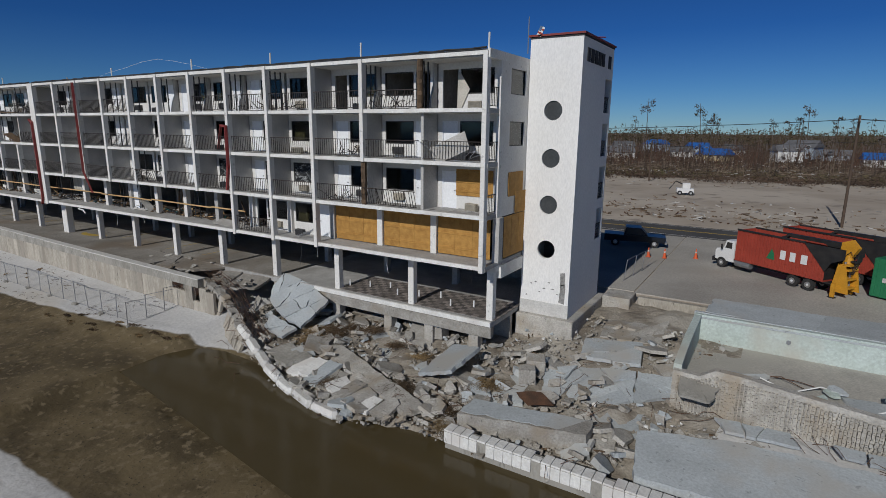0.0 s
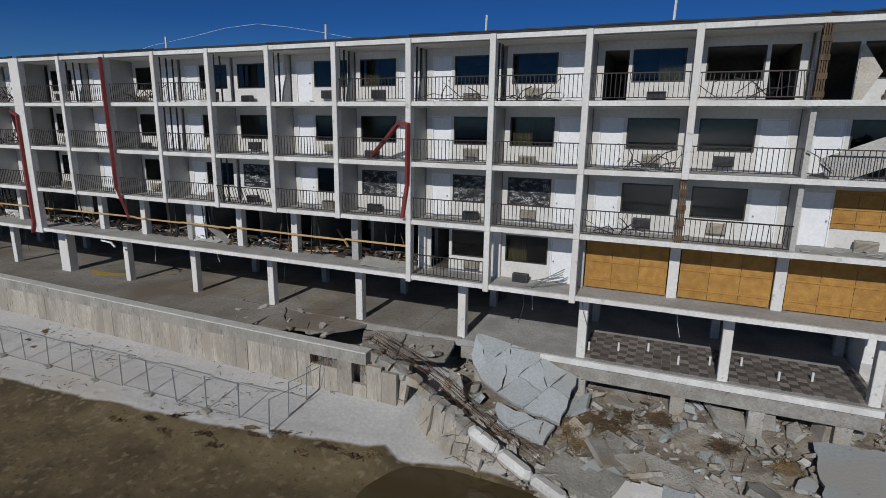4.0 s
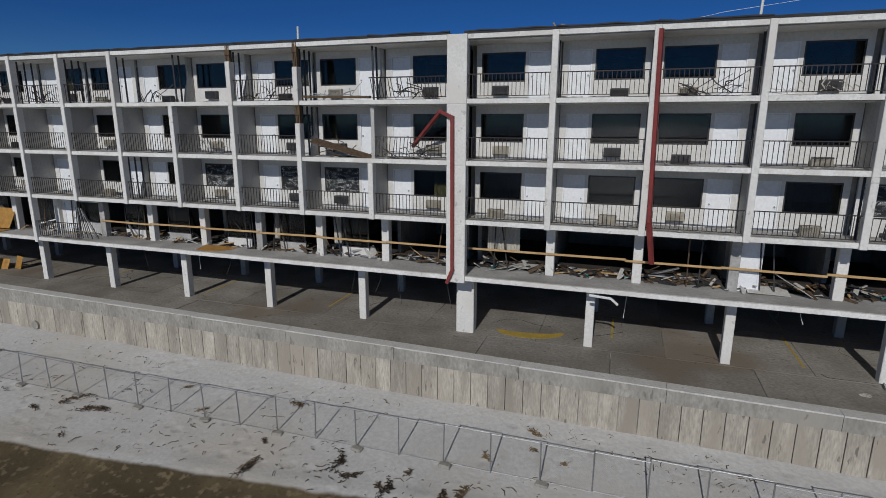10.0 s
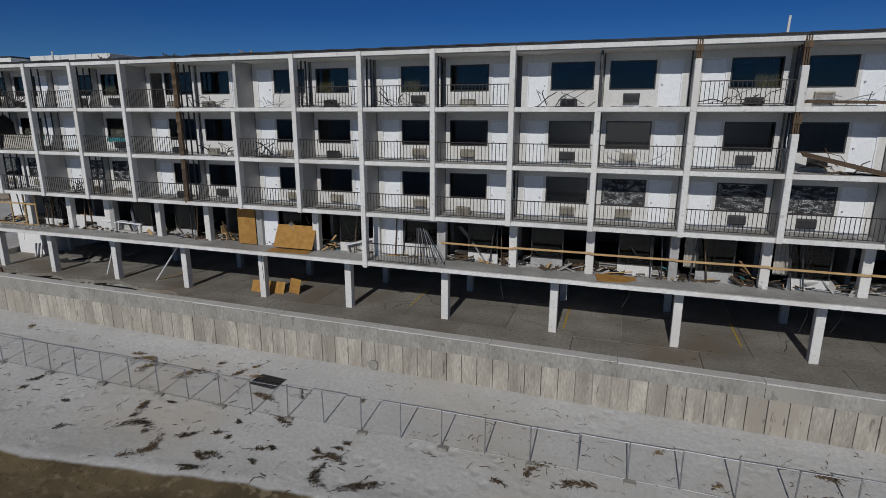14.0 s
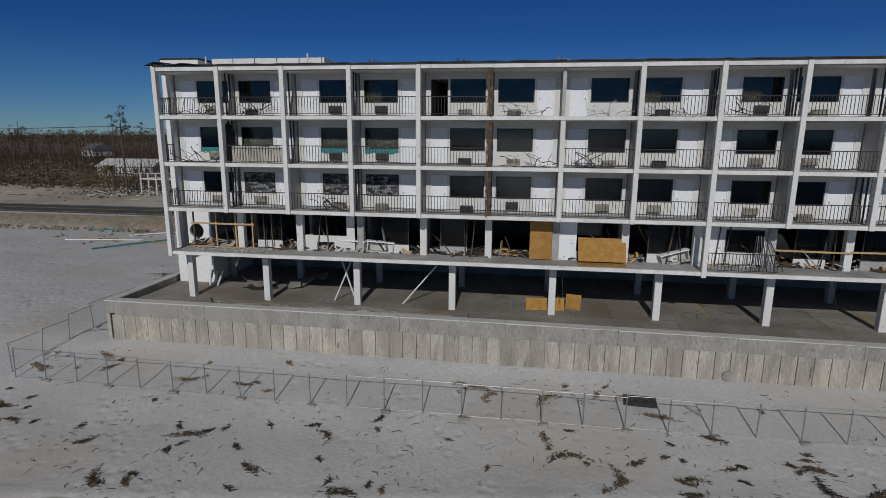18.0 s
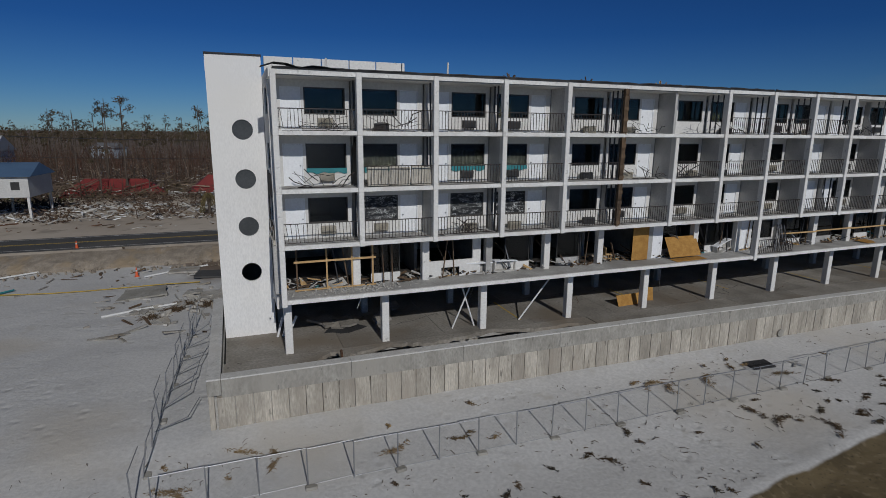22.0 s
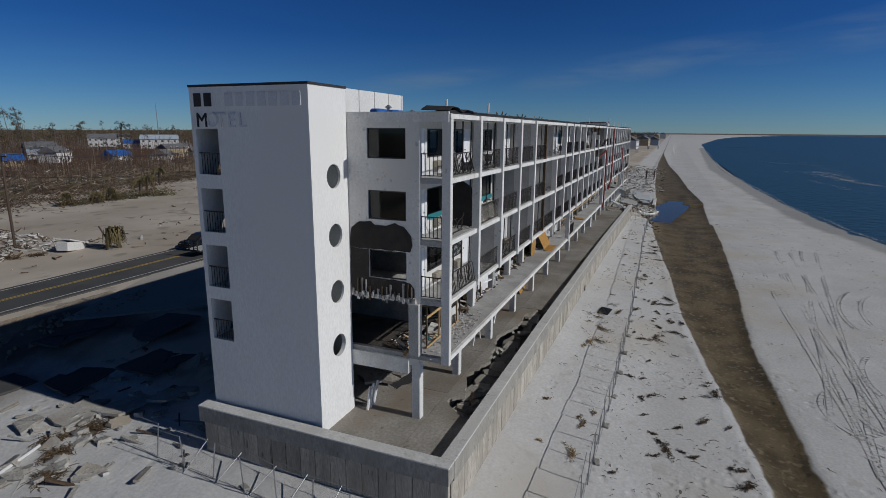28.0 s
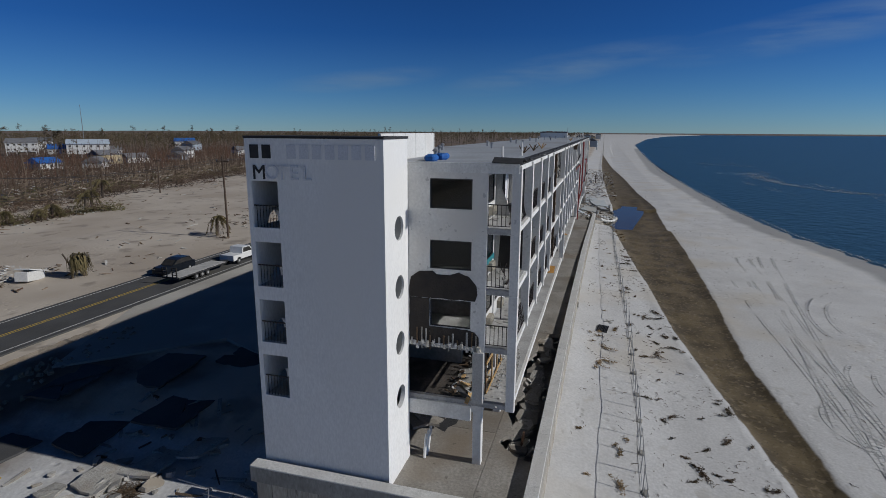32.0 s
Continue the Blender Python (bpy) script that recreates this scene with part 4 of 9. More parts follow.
def tower(x0, x1, y0, y1, z0, z1, hole_x, holes, side, label):
    t = thing("stair_tower", label, "tower", group="stair towers")
    T = 0.2
    cuts = [z0] + [(a + b) / 2 for a, b in zip(holes[:-1], holes[1:])] + [z1]
    for h, a, b in zip(holes, cuts[:-1], cuts[1:]):
        part("front_wall", holed_wall(x0, x1, a, b, hole_x, [h], 0.52, T, lambda u, v, d: (u, y0 + d, v)), M["tower"], t)
        part("back_wall", holed_wall(x0, x1, a, b, hole_x, [h], 0.52, T, lambda u, v, d: (u, y1 - d, v)), M["tower"], t)
    # panes carry their reflection as a flat grey tone
    for h in holes[1:]:
        part("round_pane", Mesh().tube([(hole_x, y0 + 0.1, h), (hole_x, y0 + 0.115, h)], 0.515, 28), M["porthole"], t, "round glass pane with its sky reflection put in as dull grey")
    for sgn, xa in ((-1, x0), (1, x1 - T)):
        if sgn == side:
            ya, yb = y1 - 1.45, y1 - 0.22
            part("side_wall", Mesh().box(xa, xa + T, y0 + T, ya, z0, z1), M["tower"], t)
            part("side_pier", Mesh().box(xa, xa + T, yb, y1 - T, z0, z1), M["tower"], t)
            edges = [z0]
            for h in sorted(holes):
                edges += [h + 0.0, h + 1.95]
            edges.append(z1)
            for a, b in zip(edges[::2], edges[1::2]):
                part("spandrel", Mesh().box(xa, xa + T, ya, yb, a, b), M["tower"], t)
        else:
            part("side_wall", Mesh().box(xa, xa + T, y0 + T, y1 - T, z0, z1), M["tower"], t)
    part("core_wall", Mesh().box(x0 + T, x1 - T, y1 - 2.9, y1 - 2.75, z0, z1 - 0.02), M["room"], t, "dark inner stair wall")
    for h in holes:
        part("landing", Mesh().box(x0 + T, x1 - T, y1 - 1.7, y1 - T, h - 0.2, h), M["slab"], t)
        st = Mesh()
        for i in range(9):
            st.box(x0 + T, x0 + 1.2, y1 - 1.7 - 0.11 * (i + 1), y1 - 1.7 - 0.11 * i, h - 0.17 * (i + 1) - 0.1, h - 0.17 * (i + 1))
        part("stair_flight", st, M["slab"], t)
        xs = x0 + 0.1 if side < 0 else x1 - 0.1
        gr = Mesh()
        for i in range(8):
            gr.box(xs - 0.01, xs + 0.01, y1 - 1.4 + i * 0.15, y1 - 1.38 + i * 0.15, h, h + 0.9)
        gr.box(xs - 0.02, xs + 0.02, y1 - 1.45, y1 - 0.22, h + 0.9, h + 0.95)
        part("landing_rail", gr, M["iron"], t)
    part("roof_cap", Mesh().box(x0 - 0.03, x1 + 0.03, y0 - 0.03, y1 + 0.03, z1, z1 + 0.1), M["black"], t)
    return t


west_tower = tower(-118.4, -115.72, 27.62, 33.75, 0.0, 15.0, -116.82, [3.66, 6.2, 8.75, 11.32], -1, "white stucco stair tower with four round openings beside the seawall")
east_tower = tower(-10.78, -7.85, 27.6, 33.5, -0.35, 15.05, -9.33, [3.58, 6.15, 8.73, 11.3], 1, "white stucco stair tower with four round openings, base undermined")

peeled = material("stripped_dark_base_coat", (0.16, 0.155, 0.15), (0.42, 0.41, 0.39), 0.95, 5.0, 22, 1.0, 0.5)
part("peeled_strip", Mesh().prism([(-8.42, 0.55), (-8.08, 0.5), (-8.05, 1.4), (-8.12, 2.35), (-8.4, 2.3), (-8.36, 1.3)], -0.004, 0.004, pose(0, 27.598, 0, 90)), peeled, east_tower, "strip where stucco has peeled off")
for k in range(9):
    part("stucco_chip", Mesh().prism(shard(0.12 + 0.02 * k, 0.08, 6, 0.3), -0.004, 0.004, pose(-10.4 + 0.27 * k, 27.598, 0.75 + 0.9 * abs(math.sin(k * 2.2)), 90, 0, 0)), peeled, east_tower)
part("base_course", Mesh().bevel_box(-10.8, -7.83, 27.57, 27.6, -0.35, 0.45, 0.008), M["coping"], east_tower, "stained plaster plinth")
# ---- deck and seawall ----
deck = tagged(part("deck", Mesh().box(-118.4, -28.0, 24.0, 34.0, -0.4, -0.06), M["slab"]), "grey concrete parking deck under the motel", "floor", kind="structure")
k = 0
x = -118.4
while x < -28.5:
    w = min(5.86, -28.0 - x)
    for y0, y1 in ((24.02, 28.9), (28.92, 33.95)):
        part("deck_slab", Mesh().box(x, x + w - 0.02, y0, y1, -0.3, 0), M["deck"], deck)
    x += 5.86
def wall_y(x):
    """Seaward face of the seawall, which runs slightly askew."""
    return float(lerp(x, [-119, -100, -84, -68, -58, -50, -40, -32, -28], [21.28, 21.2, 21.08, 20.93, 20.78, 20.6, 20.38, 20.22, 20.15]))


def wall_top(x):
    return float(lerp(x, [-119, -100, -73, -51, -30], [0.45, 0.43, 0.28, 0.16, 0.14]))


def along(m, x0, x1, y0, y1, z0, z1, b=0.02):
    """A block that follows the wall's line from x0 to x1; y from its face, z from its top."""
    ya, yb, ta, tb = wall_y(x0), wall_y(x1), wall_top(x0), wall_top(x1)
    ring = lambda d, e: [(x0, ya + y0 + d, ta), (x1, yb + y0 + d, tb), (x1, yb + y1 - d, tb), (x0, ya + y1 - d, ta)]
    vs = [(x, y, z0) for x, y, t in ring(0, 0)] + [(x, y, t + z1 - b) for x, y, t in ring(0, 0)] + [(x, y, t + z1) for x, y, t in ring(b, 0)]
    return m.add(vs, [(3, 2, 1, 0), (8, 9, 10, 11)] + [(4 * k + i, 4 * k + (i + 1) % 4, 4 * k + 4 + (i + 1) % 4, 4 * k + 4 + i) for k in (0, 1) for i in range(4)])


for i in range(10):
    x0 = -97.3 + i * 5.86
    m = Mesh()
    xa, xb = x0, x0 + 5.84
    za = rnd.uniform(-0.012, 0.004)
    m.prism([(xa, wall_y(xa) + 0.62), (xb, wall_y(xb) + 0.62), (xb, 24.0), (xa, 24.0)], -0.3, za)
    part("deck_slab", m, M["deck"], deck)

wall = tagged(part("seawall", Mesh().prism([(-118.7, 21.5), (-70, 21.2), (-50, 20.85), (-35.2, 20.52), (-35.2, 20.8), (-50, 21.15), (-70, 21.5), (-118.7, 21.8)], -3.2, -0.12), M["slab"]), "weathered concrete panel seawall with a broad cap", "wall", kind="structure")
part("backing", Mesh().box(-35.4, -29.4, 21.0, 21.3, -3.2, -0.45), M["room"], wall, "dark soil behind the broken panels")
PANEL = 0.782
pan_y, k = [], -89
while -49.2 + k * PANEL < -30.3:
    pan_y.append(-49.2 + k * PANEL)
    k += 1
for i, x0 in enumerate(pan_y):
    dy, yy = rnd.uniform(-0.012, 0.012), wall_y(x0 + PANEL / 2)
    xm = x0 + PANEL / 2
    top = -0.95 if -34.5 < xm < -33.0 else -1.5 if -32.3 < xm < -31.4 else -0.47 - (0.5 * rnd.random() if x0 > -31 else 0)
    part("panel", Mesh().bevel_box(x0 + 0.011, x0 + PANEL - 0.011, yy + 0.03 + dy, yy + 0.25, -3.2, top, 0.014), M["panel"], wall)
for i in range(22):
    x = -34.4 + i * 0.095 + (1.05 if i > 13 else 0) + rnd.uniform(-0.02, 0.02)
    y = wall_y(x) + 0.14
    part("reinforcing_bar", Mesh().tube([(x, y, -0.4), (x + rnd.uniform(-0.04, 0.04), y - 0.04, -0.75), (x + rnd.uniform(-0.06, 0.06), y, rnd.uniform(-1.2, -1.0))], 0.011, 5), M["rust"], wall)
for i in range(16):
    y0 = 21.3 + i * PANEL
    part("panel", Mesh().bevel_box(-119.14, -118.9, y0 + 0.011, y0 + PANEL - 0.011, -3.2, -0.3, 0.014), M["panel"], wall)
for i in range(15):
    x0, x1 = -118.55 + i * 5.86, min(-118.55 + (i + 1) * 5.86 - 0.015, -31.2)
    part("cap", along(Mesh(), x0, x1, 0.0, 0.6, -0.47, -0.05), M["cap"], wall)
    # the paler coping tone brightens the sunlit top against the cap's face
    part("coping", along(Mesh(), x0, x1, -0.012, 0.6, wall_top(x0) - 0.06, 0.0), M["coping"], wall)
part("cap", Mesh().bevel_box(-119.17, -118.57, 21.28, 34.1, -0.35, 0.42, 0.02), M["cap"], wall)
part("coping", Mesh().bevel_box(-119.18, -118.56, 21.27, 34.1, 0.38, 0.46, 0.02), M["coping"], wall)
part("panel", Mesh().box(-118.9, -118.5, 21.6, 34.0, -3.2, -0.3), M["slab"], wall)

# ---- broken deck along the parapet at the west end ----
def ragged(pts, step=0.3, amp=0.12, r=rnd):
    """Breaks a line into short uneven pieces."""
    out = []
    for (xa, ya), (xb, yb) in zip(pts[:-1], pts[1:]):
        n = max(1, int(math.dist((xa, ya), (xb, yb)) / step))
        for q in range(n):
            k = q / n
            e = r.uniform(-amp, amp) if q else 0
            out.append((xa + (xb - xa) * k + e * 0.4, ya + (yb - ya) * k + e))
    return out + [pts[-1]]


lip = ragged([(-114.7, 21.95), (-114.3, 22.8), (-113.3, 23.75), (-112.4, 23.1), (-110.0, 23.9), (-108.0, 23.25), (-106.2, 23.5), (-104.0, 24.0), (-101.4, 23.2), (-99.0, 23.4), (-97.35, 22.7)])
part("deck_slab", Mesh().prism([(-118.5, 21.9)] + lip + [(-97.35, 24.0), (-118.5, 24.0)], -0.22, -0.004), M["deck"], deck, "deck slab broken away along a ragged edge")
tagged(part("fill_soil", Mesh().box(-118.3, -97.3, 21.85, 24.0, -1.6, -1.05), M["room"]), "dark washed-out soil under the broken deck edge", "ground", kind="structure")
wr2 = random.Random(19)
for i in range(17):
    x = -114.2 + i * 1.0 + wr2.uniform(-0.3, 0.3)
    w, d = wr2.uniform(1.3, 2.5), wr2.uniform(0.8, 1.4)
    m = pose(x + 0.4, 22.75 + wr2.uniform(-0.25, 0.3), -0.3 + wr2.uniform(-0.14, 0.1), wr2.uniform(-3, 15), wr2.uniform(-10, 10), wr2.uniform(-24, 24))
    tagged(part("deck_fragment", Mesh().prism(shard(w, d, wr2.choice((6, 7, 8)), 0.26, wr2), -0.15, 0.0, None, 0.98), M["deck" if i % 3 else "rubble"], at=m), "tilted piece of broken deck slab in the washout", "rubble", "washout slabs")
for i in range(34):
    x, y = wr2.uniform(-114.3, -97.5), wr2.uniform(22.1, 23.6)
    tagged(part("concrete_fragment", Mesh().rock(wr2.uniform(0.25, 0.7), wr2.uniform(0.2, 0.5), 0.14, wr2), M["rubble"], at=pose(x, y, -0.5 + wr2.uniform(0, 0.35), wr2.uniform(-30, 30), wr2.uniform(-30, 30), wr2.uniform(0, 360))),
           "broken slab fragment lying on the cracked deck", "rubble", "deck fragments")
# heaved slabs round a sinkhole, whose dark depth is only a flat black patch
part("deck_hole", Mesh().prism(ragged([(-113.2, 26.6), (-111.8, 26.2), (-110.6, 26.9), (-111.2, 27.8), (-112.6, 27.7), (-113.2, 26.6)], 0.4, 0.1, wr2)[:-1], 0.0, 0.006), M["black"], deck, "flat black patch standing for the shade in a deck hole")
for i in range(9):
    x, y = wr2.uniform(-113.4, -107.8), wr2.uniform(27.0, 29.2)
    tagged(part("deck_fragment", Mesh().prism(shard(wr2.uniform(0.9, 2.0), wr2.uniform(0.7, 1.3), 7, 0.25, wr2), -0.14, 0.0), M["deck"], at=pose(x, y, 0.16 + wr2.uniform(0, 0.25), 0, 0, 0) @ pose(0, 0, 0, wr2.uniform(-6, 20), wr2.uniform(-14, 14), 0) @ pose(0, 0, 0, 0, 0, wr2.uniform(0, 180))), "heaved piece of broken deck slab", "rubble", "heaved slabs")
tagged(part("rusty_post", Mesh().box(-0.05, 0.05, -0.05, 0.05, -0.6, 0.55), M["rust"], at=pose(-112.9, 22.6, 0.0, 6, -8, 20)), "short rusty steel post in the washout", "post")
# yellow parking marks
for i, x in enumerate((-101.5, -92.0, -83.5, -74.5, -66.0, -50.5, -42.5, -38.0)):
    part("parking_line", Mesh().box(x, x + 0.1, 24.9 + (i % 3) * 0.4, 28.6, 0.0, 0.005), M["paint_y"], deck)
arc = [(math.cos(math.radians(q)), math.sin(math.radians(q))) for q in range(180, 361, 15)]
part("kerb_paint", Mesh().prism([(1.7 * a, 0.95 * b) for a, b in arc] + [(1.35 * a, 0.25 * b) for a, b in reversed(arc)], 0.0, 0.006, pose(-54.4, 25.3, 0, 0, 0, 8)), M["paint_y"], deck, "worn yellow paint")

# lobby floor at the undermined end
lobby = tagged(part("lobby_floor", Mesh().box(-28.0, -10.9, 24.0, 33.4, -0.35, -0.03), M["slab"]), "tiled lobby floor slab, its edge undermined", "floor", kind="structure")
M["darktile"] = material("dark_terrazzo_tile", (0.17, 0.15, 0.135), (0.11, 0.10, 0.09), 0.6, 1.5, 12, 0.7, 0.1, vary=0.3)
bt = [Mesh().box(0, 0.37, 0, 0.37, -0.03, 0).data("tile", M[k]) for k in ("tile", "darktile")]
for i in range(30):
    for j in range(9):
        x, y = -22.2 + i * 0.38, 24.3 + j * 0.38
        part("tile", bt[(i + j) % 2], None, lobby, at=(x, y, rnd.uniform(-0.003, 0.003)))
part("grade_beam", Mesh().bevel_box(-28.0, -10.9, 23.95, 24.35, -1.0, -0.36, 0.03), M["rubble"], lobby)
part("floor_edge", Mesh().box(-24.0, -10.9, 23.85, 24.0, -0.3, -0.02), M["edge"], lobby)
for x in (-27, -22.2, -18.0, -15.0, -12.0):
    part("footing", Mesh().bevel_box(x - 0.3, x + 0.3, 24.0, 24.6, -2.7, -1.0, 0.03), M["rubble"], lobby)
part("foundation_wall", Mesh().box(-28.0, -10.9, 26.5, 26.8, -2.7, -0.35), M["rubble"], lobby)
foot = tagged(part("tower_footing", Mesh().bevel_box(-10.9, -7.4, 27.2, 34.0, -1.9, -0.36, 0.05), M["rubble"]), "massive concrete footing under the tower", "footing", kind="structure")
part("footing_block", Mesh().bevel_box(-7.35, -5.6, 33.0, 34.9, -1.6, -0.2, 0.05), M["rubble"], foot)
tagged(part("retaining_wall", Mesh().bevel_box(-5.4, 0.4, 34.4, 34.8, -1.9, -0.35, 0.03), M["panel"]), "stained low retaining wall along the parking lot", "wall", kind="structure")


# ---- collapsed seawall and pool deck ----
def mound(x, y):
    z = float(lerp(y, [13, 15, 16, 18, 20, 22, 24, 27, 34], [-3.35, -3.2, -3.05, -2.85, -2.55, -2.25, -2.0, -1.6, -1.0]))
    return z + 0.3 * min(max((x + 10) / 3, 0), 1) * min(max((y - 25) / 2, 0), 1)


def sink(p, dz):
    """Lets a fallen piece settle by dz and slide inland as it goes."""
    cx, cy, cz = float(lerp(p[0], [-31, 2], [-14.5, 0.5])), -0.9, 10.24
    k = (p[2] + dz - cz) / (p[2] - cz)
    return (cx + (p[0] - cx) * k, cy + (p[1] - cy) * k, p[2] + dz)


def settle(p):
    return sink(p, float(lerp(p[1], [15.3, 16, 17, 20, 22.5, 24.5, 27, 31], [-0.5, -0.55, -1.0, -1.1, -1.0, -0.5, -0.4, -0.3])))


STRING = [(-31.5, 20.85, 0.2), (-29.6, 20.3, -0.08), (-27.9, 19.7, -0.4), (-26.4, 18.95, -0.75), (-25.0, 18.25, -1.05), (-23.6, 17.7, -1.4), (-22.2, 17.15, -1.7), (-20.8, 16.55, -1.95),
          (-19.3, 16.0, -2.1), (-17.8, 15.6, -2.22), (-16.2, 15.4, -2.35), (-14.5, 15.5, -2.45)]
STRING = [sink(p, float(lerp(p[0], [-31.5, -29, -23.6, -18, -14.5], [0, -0.35, -0.68, -0.7, -0.45]))) for p in STRING]


def foot_line(x):
    """Seaward edge of the rubble."""
    pts = [(p[0], p[1] - 0.1) for p in STRING] + [(-11, 16.9), (-8, 17.0), (4, 16.9)]
    return float(lerp(x, [p[0] for p in pts], [p[1] for p in pts]))


def split_polygon(poly, k, r):
    """Cuts a convex outline into k pieces along straight cracks."""
    def area(p):
        return 0.5 * sum(p[i][0] * p[(i + 1) % len(p)][1] - p[(i + 1) % len(p)][0] * p[i][1] for i in range(len(p)))
    pieces = [poly]
    for _ in range(k - 1):
        pieces.sort(key=lambda p: -abs(area(p)))
        p = pieces.pop(0)
        c = Vector((sum(q[0] for q in p) / len(p), sum(q[1] for q in p) / len(p)))
        far = max((Vector(q) - c for q in p), key=lambda w: w.length)
        ang = math.atan2(far.y, far.x) + math.pi / 2 + r.uniform(-0.5, 0.5)
        c += far * r.uniform(-0.15, 0.15)
        nx, ny = -math.sin(ang), math.cos(ang)
        one, two = [], []
        for i in range(len(p)):
            q0, q1 = p[i], p[(i + 1) % len(p)]
            d0, d1 = (q0[0] - c.x) * nx + (q0[1] - c.y) * ny, (q1[0] - c.x) * nx + (q1[1] - c.y) * ny
            (one if d0 >= 0 else two).append(q0)
            if d0 * d1 < 0:
                t = d0 / (d0 - d1)
                w = (q0[0] + (q1[0] - q0[0]) * t, q0[1] + (q1[1] - q0[1]) * t)
                one.append(w)
                two.append(w)
        pieces += [q for q in (one, two) if len(q) > 2]
    return pieces


FOOTPRINTS = []


def covered(x, y):
    """Is there a large slab here?"""
    for poly in FOOTPRINTS:
        inside = False
        for i in range(len(poly)):
            (xa, ya), (xb, yb) = poly[i - 1], poly[i]
            if (ya > y) != (yb > y) and x < xa + (y - ya) / (yb - ya) * (xb - xa):
                inside = not inside
        if inside:
            return True
    return False


def plate(corners, thick, k, mat, name, label, group, seed, gap=0.03, tip=1.5):
    """A slab through four corners, cracked into k pieces with ragged edges."""
    r = random.Random(seed)
    c = [Vector(p) for p in corners]
    nrm = Vector()
    for i in range(len(c)):
        nrm += c[i].cross(c[(i + 1) % len(c)])
    nrm.normalize()
    if nrm.z < 0:
        c.reverse()
        nrm = -nrm
    mid = sum(c, Vector()) / len(c)
    FOOTPRINTS.append([(p.x, p.y) for p in c])
    u = (c[1] - c[0]).normalized()
    u = (u - nrm * u.dot(nrm)).normalized()
    v = nrm.cross(u)
    flat = [((p - mid).dot(u), (p - mid).dot(v)) for p in c]
    for p in split_polygon(flat, k, r):
        cx, cy = sum(q[0] for q in p) / len(p), sum(q[1] for q in p) / len(p)
        out = []
        for i in range(len(p)):
            (xa, ya), (xb, yb) = p[i], p[(i + 1) % len(p)]
            L = math.dist((xa, ya), (xb, yb))
            n = max(1, int(L / 0.38))
            for q in range(n):
                t = q / n
                e = r.uniform(-0.11, 0.05) if q else r.uniform(-0.03, 0.0)
                x, y = xa + (xb - xa) * t + (yb - ya) / L * -e, ya + (yb - ya) * t + (xb - xa) / L * e
                d = max(math.dist((x, y), (cx, cy)), 0.01)
                out.append(((x - cx) * (1 - gap / d), (y - cy) * (1 - gap / d)))
        o = mid + u * cx + v * cy
        m = Matrix(((u.x, v.x, nrm.x, o.x), (u.y, v.y, nrm.y, o.y), (u.z, v.z, nrm.z, o.z), (0, 0, 0, 1)))
        tilt = pose(0, 0, r.uniform(-0.03, 0.03), r.uniform(-tip, tip), r.uniform(-tip, tip), 0)
        tagged(part(name, Mesh().prism(out, -thick, 0, None, 1.0), M[mat], at=m @ tilt), label, "rubble", group)


BD = ("bluedeck", "concrete_slab", "cracked blue-grey pool deck slab lying on the rubble", "collapsed deck slabs")
RB = ("rubble", "wall_panel", "fallen rough concrete wall panel lying across the rubble", "fallen wall panels")
WH = ("cap", "concrete_slab", "pale broken slab at the foot of the rubble", "pale slabs")
plate([(-27.3, 24.5, 0.1), (-24.45, 24.0, 0.2), (-22.2, 23.4, -0.75), (-22.45, 21.0, -1.75), (-24.6, 21.3, -1.3), (-26.3, 22.0, -0.9), (-27.2, 23.2, -0.4)], 0.18, 9, *BD, 5, 0.045, 2.4)
plate([(-25.3, 21.4, -1.55), (-22.6, 20.9, -1.85), (-22.9, 19.9, -2.1), (-25.0, 20.3, -1.95)], 0.16, 2, *BD, 3, 0.05, 5)
plate([(-28.0, 22.6, -1.1), (-27.3, 22.2, -1.05), (-26.6, 21.0, -1.55), (-27.4, 21.2, -1.6)], 0.16, 3, *RB, 31, 0.05, 9)
plate([(-20.3, 20.35, -2.2), (-19.1, 21.0, -2.1), (-11.2, 18.1, -2.5), (-12.0, 17.3, -2.65)], 0.3, 3, *RB, 4, 0.025, 1)
plate([settle(p) for p in ((-18.6, 21.7, -1.05), (-17.4, 22.4, -1.0), (-12.6, 18.9, -1.6), (-13.7, 18.2, -1.7))], 0.22, 7, "bluedeck", "wall_panel", "grey slab strip leaning over the rubble", "fallen wall panels", 5, 0.05, 3)
plate([(-13.0, 23.6, -1.75), (-11.0, 22.75, -0.95), (-11.2, 20.3, -1.6), (-13.25, 20.25, -2.05)], 0.2, 1, *BD, 8)
fr = random.Random(77)
for i in range(11):
    t = i / 10
    m = pose(-22.0 + 8.0 * t, 19.0 - 1.75 * t + fr.uniform(-0.15, 0.15), -2.38 - 0.3 * t + fr.uniform(-0.05, 0.1), fr.uniform(4, 16), fr.uniform(-7, 7), -14 + fr.uniform(-14, 14))
    w, d = fr.uniform(0.36, 0.55), fr.uniform(0.6, 1.0)
    out = [(-w, -d), (0, -d * 1.05), (w, -d * 0.95), (w * 1.03, 0.1), (w * 0.95, d), (-w * 0.1, d * 0.93), (-w * 1.05, d)]
    tagged(part("concrete_slab", Mesh().prism(out, -0.2, 0, None, 0.97), M[fr.choice(("edge", "cap", "bluedeck", "rubble"))], at=m), "pale broken slab at the foot of the rubble", "rubble", "pale slabs")
plate([settle(p) for p in ((-16.2, 23.2, -0.55), (-14.9, 23.4, -0.8), (-13.9, 21.4, -1.2), (-15.2, 21.1, -0.9))], 0.25, 1, *RB, 9)
